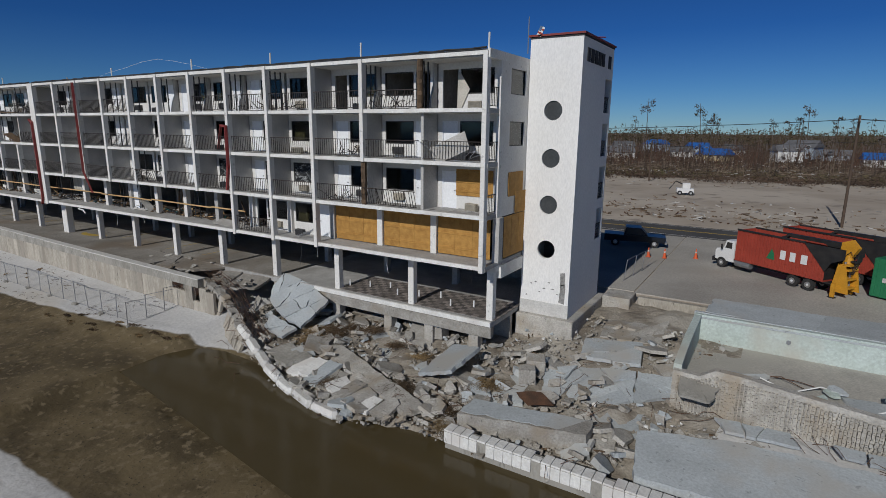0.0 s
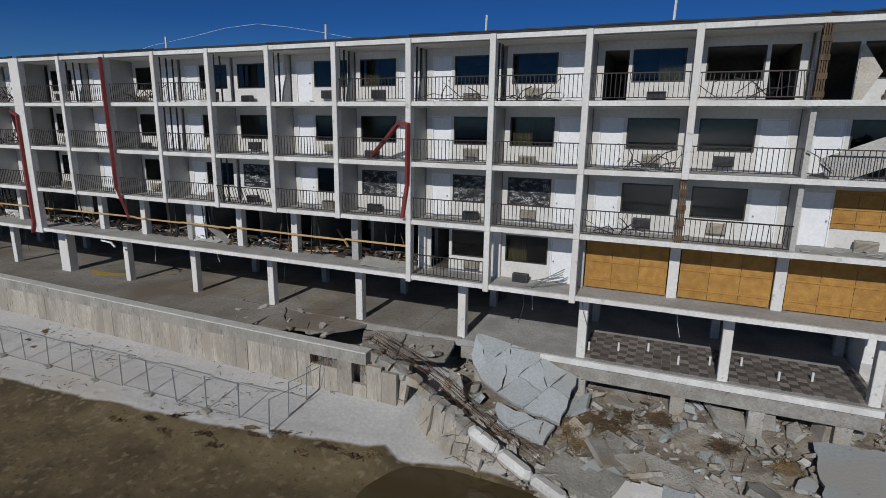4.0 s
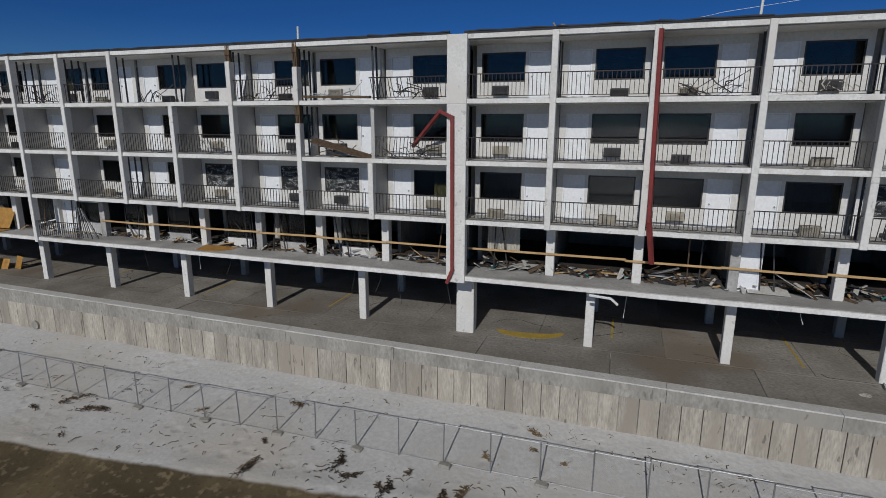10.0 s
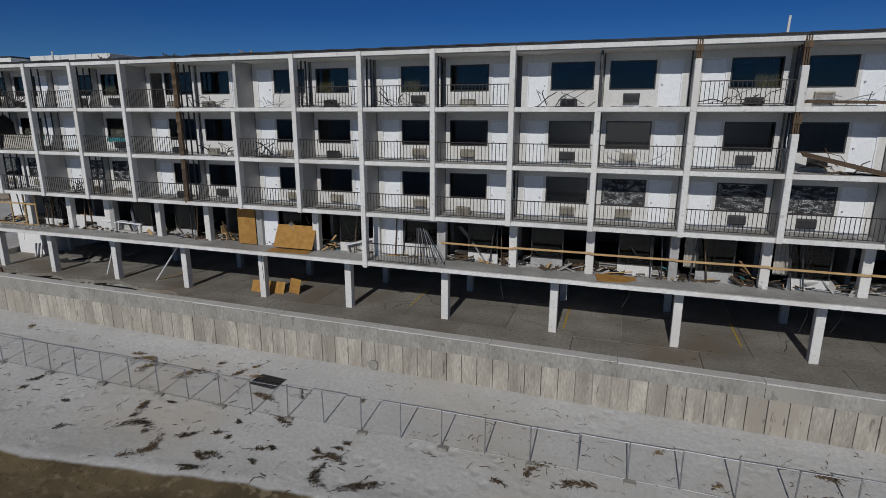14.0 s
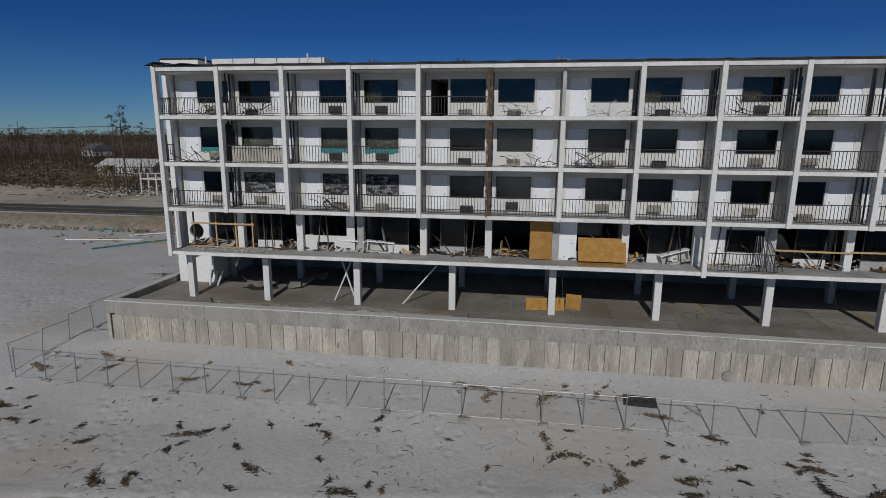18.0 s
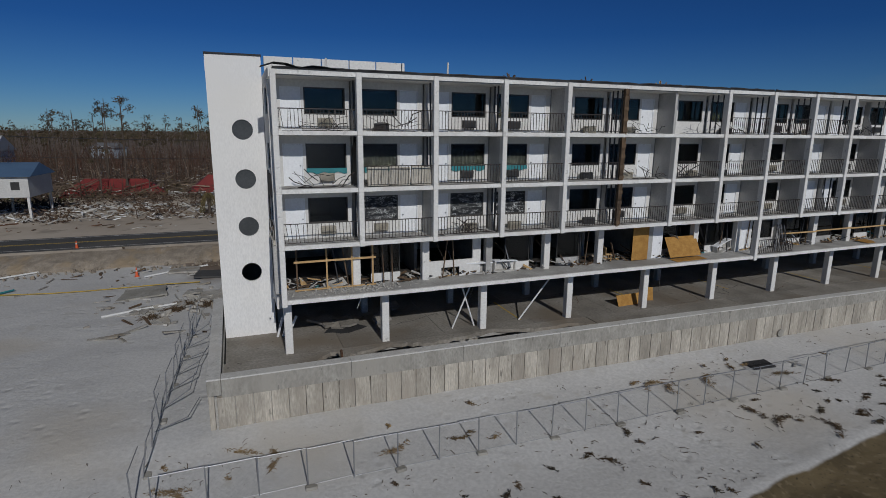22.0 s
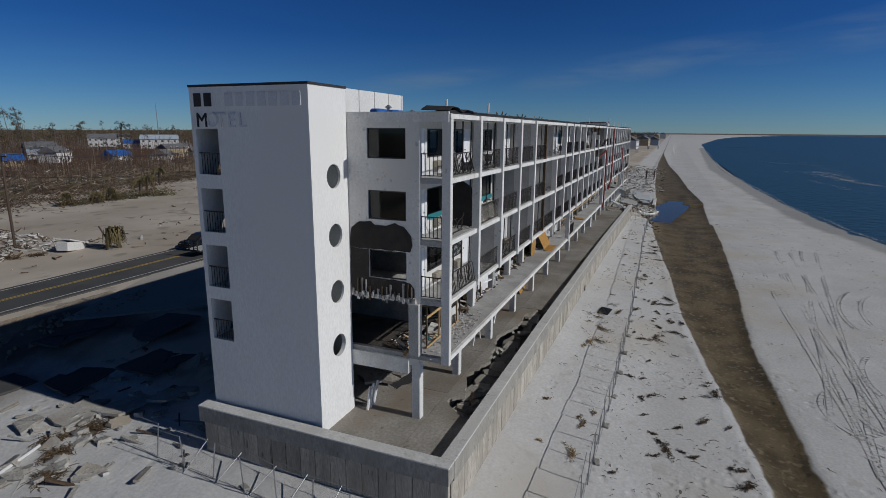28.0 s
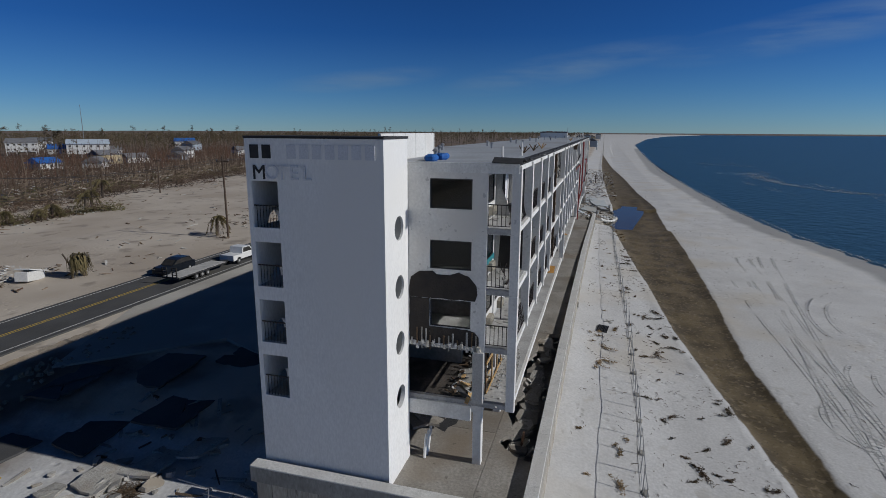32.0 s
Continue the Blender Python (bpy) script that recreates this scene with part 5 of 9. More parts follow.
plate([settle(p) for p in ((-7.4, 22.0, -0.95), (-4.6, 23.6, -0.9), (-1.4, 24.4, -0.8), (-0.7, 22.7, -0.85), (-3.4, 20.6, -1.1), (-6.7, 19.7, -1.2))], 0.2, 13, *BD, 10, 0.06, 4)
plate([settle(p) for p in ((-9.7, 20.6, -1.2), (-7.8, 20.9, -1.15), (-7.2, 18.9, -1.4), (-8.9, 18.5, -1.45))], 0.3, 2, *BD, 11, 0.04, 5)
plate([settle(p) for p in ((-4.4, 19.9, -1.3), (-2.3, 20.5, -1.2), (-2.2, 18.9, -1.45), (-4.1, 18.6, -1.5))], 0.2, 3, *BD, 12, 0.06, 4)
plate([(-1.2, 23.7, -0.55), (0.6, 23.9, -0.65), (0.2, 22.3, -0.8), (-1.0, 22.2, -0.75)], 0.12, 2, *WH, 13, 0.05, 8)
plate([settle(p) for p in ((-6.6, 26.6, -0.75), (-3.6, 27.2, -0.7), (-3.2, 24.6, -0.85), (-6.2, 24.2, -0.9))], 0.2, 4, *BD, 14, 0.06, 4)
plate([settle(p) for p in ((-6.4, 31.0, -0.7), (-3.0, 31.4, -0.7), (-2.8, 27.6, -0.75), (-6.0, 27.2, -0.75))], 0.2, 5, "rubble", "concrete_slab", "cracked grey slab beside the tower footing", "collapsed deck slabs", 15, 0.06, 4)
plate([(-2.24, 20.4, -1.95), (-1.75, 17.7, -2.3), (14.0, 18.6, -2.3), (15.0, 23.0, -1.95), (6.0, 22.0, -1.95), (1.28, 21.5, -1.95)], 0.35, 1, "bluedeck", "concrete_slab", "large blue-grey pool deck slab lying flat on the beach", "collapsed deck slabs", 16)
plate([(-1.1, 31.2, 0.34), (-0.9, 34.2, 0.3), (8.6, 34.6, 0.3), (9.0, 31.3, 0.34)], 0.2, 2, "bluedeck", "concrete_slab", "blue-grey deck slab behind the empty pool", "collapsed deck slabs", 17)
plate([(8.4, 32.2, 0.5), (8.8, 35.4, 0.7), (13.4, 35.0, 0.4), (13.0, 31.6, 0.2)], 0.2, 1, "bluedeck", "concrete_slab", "tilted blue-grey deck slab beside the parking lot", "collapsed deck slabs", 18)
plate([(-39.6, 21.45, 0.0), (-38.9, 24.0, 0.0), (-33.3, 24.0, -0.02), (-34.6, 22.2, -0.22)], 0.15, 3, "deck", "concrete_slab", "cracked slab at the broken deck edge", "deck edge slabs", 19, 0.05, 4)
plate([(-33.2, 23.4, -0.1), (-28.3, 23.95, -0.08), (-28.2, 22.4, -0.55), (-32.4, 21.5, -0.5)], 0.15, 3, "deck", "concrete_slab", "tilted slab at the broken deck edge", "deck edge slabs", 20, 0.05, 6)
for i in range(28):
    x, y = fr.uniform(-41, -28.4), fr.uniform(21.5, 24.3)
    tagged(part("concrete_fragment", Mesh().rock(fr.uniform(0.25, 0.8), fr.uniform(0.2, 0.5), fr.uniform(0.08, 0.16), fr, None, 7), M[fr.choice(("rubble", "deck", "rubble"))],
                at=pose(x, y, float(lerp(y, [21.5, 24.3], [-0.1, 0.06])) + 0.05 - 0.25 * (x > -33), fr.uniform(-22, 22), fr.uniform(-22, 22), fr.uniform(0, 180))),
           "broken slab fragment lying on the cracked deck", "rubble", "deck fragments")
# heavy beam with a coated top
plate([(-9.4, 17.7, -2.0), (-3.9, 18.9, -2.0), (-4.0, 20.2, -2.02), (-9.4, 19.2, -2.02)], 0.95, 1, "rubble", "concrete_beam", "heavy broken concrete beam lying by the channel", "fallen beams", 21)
plate([(-9.3, 17.8, -1.975), (-4.0, 18.98, -1.975), (-4.1, 20.12, -1.995), (-9.3, 19.1, -1.995)], 0.02, 1, "bluedeck", "beam_coating", "grey coating on the broken beam", "fallen beams", 22)
plate([(-7.99, 21.0, -2.05), (-6.9, 21.5, -1.95), (-6.0, 20.8, -2.1), (-7.1, 20.3, -2.2)], 0.03, 1, "rust", "steel_sheet", "rusty brown steel sheet on the rubble", "", 23)
for x, y, z, s in ((-14.4, 23.6, -0.55, 0.9), (-7.9, 22.6, -0.8, 0.95), (-8.0, 21.7, -1.0, 0.85), (-12.0, 23.7, -0.75, 0.8)):
    tagged(part("concrete_pier", Mesh().bevel_box(-s / 2, s / 2, -s / 2, s / 2, -0.9, 0, 0.04), M["rubble"], at=pose(*sink((x, y, z), -0.5), rnd.uniform(-5, 5), rnd.uniform(-6, 6), rnd.uniform(0, 40))),
           "square concrete pier block standing in the rubble", "rubble", "pier blocks")
# crooked string of cap blocks from the wall's broken end, with leaning panels below
path = STRING
for i, ((xa, ya, za), (xb, yb, zb)) in enumerate(zip(path[:-1], path[1:])):
    L = math.dist((xa, ya, za), (xb, yb, zb))
    turn = math.degrees(math.atan2(yb - ya, xb - xa))
    drop = -math.degrees(math.asin((zb - za) / L))
    for q in range(2 if i < 4 else 1):
        f = (q + 0.5) / 2 if i < 4 else 0.5
        b = Mesh().rock(L / 2, 0.6, 0.36, rnd, None, 9) if i < 4 else Mesh().bevel_box(-L / 2 - 0.03, L / 2 - rnd.uniform(0.02, 0.1), -0.3, rnd.uniform(0.2, 0.28), -0.3, rnd.uniform(0.14, 0.2), 0.15)
        tagged(part("cap_block", b, M["rubble" if i < 4 else "edge" if (i + q) % 3 else "coping"], at=pose(xa + (xb - xa) * f, ya + (yb - ya) * f + rnd.uniform(-0.05, 0.05), za + (zb - za) * f - 0.08, rnd.uniform(-14, 4), drop + rnd.uniform(-3, 3), turn + rnd.uniform(-4, 4))),
               "toppled pale cap block from the broken seawall", "seawall block", "toppled cap blocks")
    for q in range(2 if i < 5 else 0):
        t0, t1 = q / 2, (q + 1) / 2 - 0.03
        pa, pb = Vector((xa, ya, za)).lerp(Vector((xb, yb, zb)), t0), Vector((xa, ya, za)).lerp(Vector((xb, yb, zb)), t1)
        k = rnd.uniform(0.0, 0.7)
        if rnd.random() < 0.2:
            continue
        plate([pa + Vector((0, -0.05, -0.2 - k)), pb + Vector((0, -0.05, -0.2 - k * 0.4)), pb + Vector((-0.1, -0.6, -0.2)) * 1.0 + Vector((0, 0, min(-0.3, -2.95 - pb.z))), pa + Vector((-0.1, -0.6, min(-0.5, -3.1 - pa.z)))],
              0.2, 2, "panel", "leaning_panel", "stained seawall panel leaning outward", "leaning seawall panels", 100 + 2 * i + q, 0.03, 5)
    for q in range(3):
        tagged(part("wall_rubble", Mesh().rock(rnd.uniform(0.4, 1.0), rnd.uniform(0.3, 0.8), 0.28, rnd, None, 8), M["rubble"],
                    at=pose((xa + xb) / 2 + rnd.uniform(-0.7, 0.7), (ya + yb) / 2 + rnd.uniform(0.3, 1.3), max((za + zb) / 2 - 0.75, -2.85) + rnd.uniform(-0.1, 0.15), rnd.uniform(-30, 30), rnd.uniform(-30, 30), rnd.uniform(0, 180))),
               "chunk of broken concrete beside the fallen wall", "rubble", "wall chunks")
rb = random.Random(64)
mat_bars = thing("rebar_mat", "rusty bent reinforcing bars torn out of the seawall", "rebar", (0, 0, 0))
for i in range(7):
    off, last = 0.1 + 0.17 * i, rb.choice((5, 6, 7))
    pts = [Vector(p) + Vector((rb.uniform(-0.1, 0.1), off + rb.uniform(-0.06, 0.06), 0.3 + rb.uniform(-0.06, 0.1))) for p in STRING[:last]]
    part("reinforcing_bar", Mesh().tube(pts, 0.014, 5), M["rust"], mat_bars)
for i in range(34):
    k = rb.uniform(0.2, 5.6)
    a = Vector(STRING[int(k)]).lerp(Vector(STRING[int(k) + 1]), k - int(k)) + Vector((0, rb.uniform(-0.2, 1.0), 0.2))
    b = a + Vector((rb.uniform(-0.4, 0.4), rb.uniform(-0.6, 0.4), rb.uniform(0.05, 0.5)))
    c = b + Vector((rb.uniform(-0.3, 0.3), rb.uniform(-0.5, 0.2), rb.uniform(-0.6, 0.1)))
    part("bar_end", Mesh().tube([a, b, c], 0.011, 4), M["rust"], mat_bars)
low = tagged(part("low_wall", Mesh().bevel_box(-9.4, 4.0, 16.7, 17.2, -3.6, -2.42, 0.04), M["cap"]), "low white-topped seawall at the channel's edge", "wall", kind="structure")
for i in range(33):
    part("coping_tile", Mesh().bevel_box(-9.4 + i * 0.4, -9.4 + i * 0.4 + 0.38, 16.65, 17.25 - 0.3 * (i % 7 == 3), -2.41, -2.33, 0.015), M["edge"], low)
    if i % 6 != 4:
        part("facing_tile", Mesh().bevel_box(-9.4 + i * 0.4, -9.4 + i * 0.4 + 0.385, 16.64, 16.7, -2.95, -2.43, 0.012), M["edge"], low)
# chunks of all sizes over the collapsed ground
rr = random.Random(21)
n = 0
while n < 290:
    x, y = rr.uniform(-27, 1.5), rr.uniform(13.6, 30.5)
    if y < foot_line(x) + 0.2 or (x < -10.6 and y > 24.6) or (x < -6.8 and y > 25.6) or (x > -1.6 and y > 21.8) or (x > -2.4 and y < 20.6):
        continue
    if covered(x, y) and rr.random() < 0.93:
        continue
    big = rr.random() ** 2.5
    w = 0.3 + 1.2 * big
    d = w * rr.uniform(0.5, 0.95)
    h = min(w * rr.uniform(0.18, 0.45), 0.3)
    mat = "bluedeck" if rr.random() < 0.22 and w > 0.6 else "rubble"
    tilt = 34 if w < 1.2 else 20
    if rr.random() < 0.6:
        lump = Mesh().prism(shard(w * 1.35, d * 1.3, rr.choice((4, 5, 5, 6)), 0.3, rr), -min(h, 0.18), 0.0, None, rr.uniform(0.93, 1.0))
    else:
        lump = Mesh().rock(w, d, h, rr, None, rr.choice((6, 7, 8, 9)))
    tagged(part("concrete_chunk", lump, M[mat],
                at=pose(x, y, mound(x, y) + h * 0.5 + rr.uniform(0, 0.2), rr.uniform(-tilt, tilt), rr.uniform(-tilt, tilt), rr.uniform(0, 360))),
           "blue-grey coated chunk of broken deck" if mat == "bluedeck" else "jagged chunk of broken grey concrete", "rubble", "concrete chunks")
    n += 1
# broken pieces too many to count
def in_rubble(x, y):
    if x > -2.4 and y < 20.6 or (x > 0.2 and y > 23.4):
        return False
    return y > foot_line(x) - 0.35 and not (x < -10.9 and y > 25.5)


for name, mat, lab, count, lo, hi, top in (("slab_fragments", "rubble", "jumbled flat fragments of broken concrete", 620, 0.22, 0.75, 0.22), ("coated_fragments", "bluedeck", "jumbled fragments of blue-grey coated deck", 190, 0.25, 0.9, 0.26),
                                           ("pale_fragments", "edge", "jumbled pale concrete fragments", 200, 0.15, 0.5, 0.2), ("rubble_crumbs", "rubble", "scattered small crumbs of broken concrete", 5200, 0.06, 0.3, 0.1),
                                           ("dark_fragments", "rotwood", "scattered splinters of dark timber", 260, 0.15, 0.7, 0.2)):
    cr = Mesh()
    for i in range(count):
        x, y = rr.uniform(-29, 3), rr.uniform(15.2, 31)
        if not in_rubble(x, y) or (covered(x, y) and rr.random() < 0.9):
            continue
        s = lo + (hi - lo) * rr.random() ** 2
        flat = 0.16 if name == "dark_fragments" else 0.35
        cr.rock(s, s * rr.uniform(0.4, 0.9) * (0.3 if flat < 0.3 else 1), min(s * flat, 0.14), rr, pose(x, y, mound(x, y) + rr.uniform(-0.02, top), rr.uniform(-38, 38), rr.uniform(-38, 38), rr.uniform(0, 360)), rr.choice((5, 6, 7)))
    tagged(part(name, cr, M[mat]), lab, "rubble", kind="stuff")
mg = Mesh()
xs, ys = np.linspace(-29.5, 1, 62), np.linspace(14.2, 34.3, 42)
for y in ys:
    for x in xs:
        fall = max(0.0, foot_line(x) + 0.1 - y)
        mg.v.append((x, y, mound(x, y) - 0.1 - fall * 5.0 + 0.22 * noise.noise((x * 0.8, y * 0.8, 5)) + 0.1 * noise.noise((x * 2.3, y * 2.3, 1))))
mg.f = [(j * 62 + i, j * 62 + i + 1, (j + 1) * 62 + i + 1, (j + 1) * 62 + i) for j in range(41) for i in range(61)]
M["dirt"] = material("rubble_dirt", (0.42, 0.38, 0.315), (0.20, 0.165, 0.125), 0.95, 0.9, 8, 0.9, 0.8, grime=(0.40, 0.37, 0.32))
tagged(part("rubble_bank", mg, M["dirt"]), "sandy bank of dirt and crushed concrete under the rubble", "ground", kind="structure")
# reinforcing bars and wires
for i in range(90):
    x, y = rr.uniform(-26, 12), rr.uniform(16.5, 25)
    if x > -1:
        y = rr.uniform(22.4, 23.4)
    pts, p = [], Vector((x, y, mound(x, y) + 0.1))
    a = rr.uniform(0, 6.28)
    for q in range(5):
        pts.append(p.copy())
        a += rr.uniform(-0.7, 0.7)
        p += Vector((math.cos(a) * 0.4, math.sin(a) * 0.4, rr.uniform(-0.05, 0.28) * (1 if q < 3 else -1)))
    tagged(part("reinforcing_bar", Mesh().tube(pts, 0.012, 5), M["rust"]), "bent rusty reinforcing bar sticking out of the rubble", "rebar", "reinforcing bars")
# dry brush caught in the rubble
def tuft(size, blades, rng, thin=0.012):
    m = Mesh()
    for i in range(blades):
        a, t = rng.uniform(0, 6.28), rng.uniform(0.15, 1.0)
        L = size * rng.uniform(0.4, 1.0)
        p0 = Vector((rng.gauss(0, size * 0.35), rng.gauss(0, size * 0.3), 0.0))
        p1 = p0 + Vector((math.cos(a) * L * t, math.sin(a) * L * t, L * 0.35 * (1.1 - t)))
        p2 = p1 + Vector((math.cos(a + 0.5) * L * 0.4, math.sin(a + 0.5) * L * 0.4, -L * 0.12))
        m.tube([p0, p1, p2], thin, 3, thin * 0.5)
    return m


for i, (x, y) in enumerate(((-22.0, 21.9), (-21.0, 22.6), (-20.4, 21.9), (-21.4, 20.9), (-20.0, 23.2), (-10.2, 18.6), (-9.8, 17.4), (-25.4, 19.4), (-16.2, 22.4), (-14.2, 22.0), (-18.6, 23.4), (-17.2, 18.0), (-9.6, 21.2), (-13.4, 19.2), (-29.6, 21.6))):
    z = mound(x, y) if x > -29 else -2.3
    tagged(part("dry_brush", tuft(rr.uniform(0.55, 0.95), 190, rr), M["straw" if i % 3 == 0 else "brush"], at=(x, y, z + 0.15)), "tangle of dry brown brush caught in the rubble", "brush", "brush tangles")

# ---- swimming pool ----
pool = thing("swimming_pool", "empty pale swimming pool, broken open towards the sea", "pool")
part("pool_floor", Mesh().box(-1.2, 15.5, 24.0, 30.5, -1.6, -1.15), M["poolfloor"], pool, "sandy pool floor")
part("pool_wall", Mesh().bevel_box(-1.55, 15.5, 30.5, 30.85, -1.6, 0.36, 0.03), M["pool"], pool)
part("pool_wall", Mesh().prism([(23.9, -1.6), (30.5, -1.6), (30.5, 0.34), (27.0, 0.28), (25.0, 0.1), (23.9, -0.1)], -0.18, 0.18, Matrix.Translation((-1.35, 0, 0)) @ Matrix(((0, 0, 1, 0), (1, 0, 0, 0), (0, 1, 0, 0), (0, 0, 0, 1)))), M["pool"], pool)
part("pool_wall", Mesh().prism([(-1.5, -2.6), (15.5, -2.6), (15.5, -0.95), (9, -0.75), (6, -0.48), (3, -0.2), (1.2, 0.02), (0.2, 0.05), (-0.4, -0.35), (-1.5, -0.3)], -0.2, 0.2, pose(0, 23.8, 0, 90)), M["rubble"], pool, "rough undermined pool wall")
for i in range(118):
    x = -1.3 + i * 0.142
    top = float(lerp(x, [-1.5, -0.4, 0.2, 1.2, 6, 15.5], [-0.45, -0.5, -0.15, -0.2, -0.7, -1.1])) - rnd.uniform(0, 0.12)
    m, z = Mesh(), -2.3
    while z < top:
        h = rnd.uniform(0.06, 0.2)
        w, d = rnd.uniform(0.03, 0.055), rnd.uniform(0.0, 0.09)
        m.box(x + 0.05 - w + rnd.uniform(-0.02, 0.02), x + 0.05 + w, 23.52 - d, 23.61, z, min(z + h - 0.015, top))
        z += h
    part("rib", m, M["rubble"], pool)
part("tile_band", Mesh().box(-1.2, 15.5, 30.47, 30.5, 0.16, 0.26), M["bluedeck"], pool, "band of pale blue tiles")
part("coping", Mesh().bevel_box(-1.6, 15.5, 30.86, 31.15, 0.2, 0.38, 0.03), M["bluedeck"], pool)
for x in (3.0, 9.2):
    part("skimmer", Mesh().tube([(x, 30.5, -0.35), (x, 30.44, -0.35)], 0.11, 12), M["steel"], pool)
for i in range(24):
    x, y = rr.uniform(-0.2, 13), rr.uniform(24.3, 26.6)
    tagged(part("concrete_chunk", Mesh().prism(shard(rr.uniform(0.3, 1.6), rr.uniform(0.3, 0.9), 6, 0.25, rr), -0.12, 0, None, 0.95), M["bluedeck" if i % 2 else "pool"],
                at=pose(x, y, -0.95 + rr.uniform(0, 0.3), rr.uniform(-18, 18), rr.uniform(-18, 18), rr.uniform(0, 360))),
           "broken piece of pool coping in the empty pool", "rubble", "pool fragments")

plate([(0.4, 22.9, -1.72), (3.2, 23.2, -1.7), (3.6, 22.3, -1.8), (0.9, 22.0, -1.85)], 0.14, 3, *BD, 41, 0.05, 4)
plate([(4.6, 23.0, -1.7), (9.8, 23.2, -1.7), (9.4, 22.5, -1.8), (4.9, 22.4, -1.82)], 0.14, 6, *BD, 42, 0.06, 4)
plate([(5.0, 26.4, -1.0), (10.8, 26.6, -1.0), (10.4, 25.0, -1.02), (5.6, 25.0, -1.02)], 0.12, 4, *BD, 43, 0.06, 3)
for i in range(16):
    x, y = rr.uniform(0, 12), rr.uniform(24.6, 27.5)
    a, L = rr.uniform(-0.5, 0.5), rr.uniform(0.8, 2.4)
    tagged(part("reinforcing_bar" if i % 2 else "broken_pipe", Mesh().tube([(x, y, -1.08), (x + L * 0.5 * math.cos(a), y + L * 0.5 * math.sin(a), -1.0 + 0.1 * (i % 3)), (x + L * math.cos(a), y + L * math.sin(a), -1.08)], 0.02 if i % 2 else 0.035, 5), M["rust" if i % 2 else "plastic"]),
           "bent rusty bar lying in the empty pool" if i % 2 else "white pipe lying in the empty pool", "rebar" if i % 2 else "pipe", "pool litter")

# ---- chain-link fence on the beach ----
def fence_panel_mesh(w, h):
    m = Mesh()
    s = 0.16
    n = int((w + h) / s)
    for i in range(n):
        for sg in (1, -1):
            a = i * s
            x0, z0, x1, z1 = a - h, 0.0, a, h
            if x0 < 0:
                z0, x0 = -x0, 0.0
            if x1 > w:
                z1, x1 = h - (x1 - w), w
            if z1 <= z0:
                continue
            if sg < 0:
                x0, x1 = w - x0, w - x1
            d = Vector((x1 - x0, 0, z1 - z0)).normalized()
            o = Vector((-d.z, 0, d.x)) * 0.0015
            p, q = Vector((x0, 0, z0)), Vector((x1, 0, z1))
            m.add([p - o, p + o, q + o, q - o], [(0, 1, 2, 3)])
    return m


FENCE_H = 1.62
mesh_link = fence_panel_mesh(1.85, FENCE_H).data("chain_link", M["steel"])
post_mesh = Mesh().tube([(0, 0, -0.3), (0, 0, FENCE_H + 0.03)], 0.028, 6).data("post", M["steel"])
rail_mesh = Mesh().tube([(0, 0, FENCE_H), (1.85, 0, FENCE_H)], 0.018, 5).data("top_rail", M["steel"])
wire_mesh = Mesh().tube([(0, 0, 0.06), (1.85, 0, 0.06)], 0.012, 5).data("bottom_wire", M["steel"])
foot_mesh = Mesh().bevel_box(-0.24, 0.24, -0.14, 0.14, -0.1, 0.09, 0.04).data("weight", M["cap"])


def fence_panel(x, y, turn, foot_on, lean=0.0):
    z = float(ground_height(np.array(x), np.array(y)))
    f = thing("fence_panel", "galvanised chain-link fence panel on the sand", "fence", pose(x, y, z, lean, 0, turn), "beach fence panels")
    part("post", post_mesh, None, f)
    part("top_rail", rail_mesh, None, f)
    part("bottom_wire", wire_mesh, None, f)
    part("chain_link", mesh_link, None, f)
    if foot_on:
        part("weight", foot_mesh, None, f, "grey sandbag weight", at=pose(0.1, -0.15, 0, 0, 0, rnd.uniform(-20, 20)))


for i in range(47):
    fence_panel(-121.0 + i * 1.85, 16.75 - 0.35 * math.sin(i * 0.11) + rnd.uniform(-0.05, 0.05), rnd.uniform(-1.5, 1.5), i % 2 == 1, rnd.uniform(-3, 3))
for i in range(3):
    fence_panel(-33.9, 16.7 + i * 1.3, 78 + i * 3, i == 0, 4)
for i in range(11):
    fence_panel(-121.7 + 0.12 * i, 17.2 + i * 1.83, 86.5 + rnd.uniform(-2, 2), i % 2 == 1, rnd.uniform(-4, 9))
for i in range(7):
    fence_panel(-121.5 + 0.1 * i, 22.0 + i * 1.9, 82 + rnd.uniform(-5, 5), False, 62 + rnd.uniform(-8, 14))

# ---- wrack and litter on the sand ----
def wrack(size, bits, rng):
    """A flat, ragged mat of short dark strands."""
    m = Mesh()
    bend = rng.uniform(-0.8, 0.8)
    for i in range(bits):
        u = rng.gauss(0, size)
        x, y = u, rng.gauss(0, size * 0.22) + bend * u * u
        a, L = rng.gauss(0, 0.9), rng.uniform(0.05, 0.2)
        z = 0.02 + abs(rng.gauss(0, 0.04))
        m.tube([(x, y, z), (x + L * math.cos(a), y + L * math.sin(a), z + rng.uniform(-0.02, 0.04))], rng.uniform(0.006, 0.02), 3)
    return m



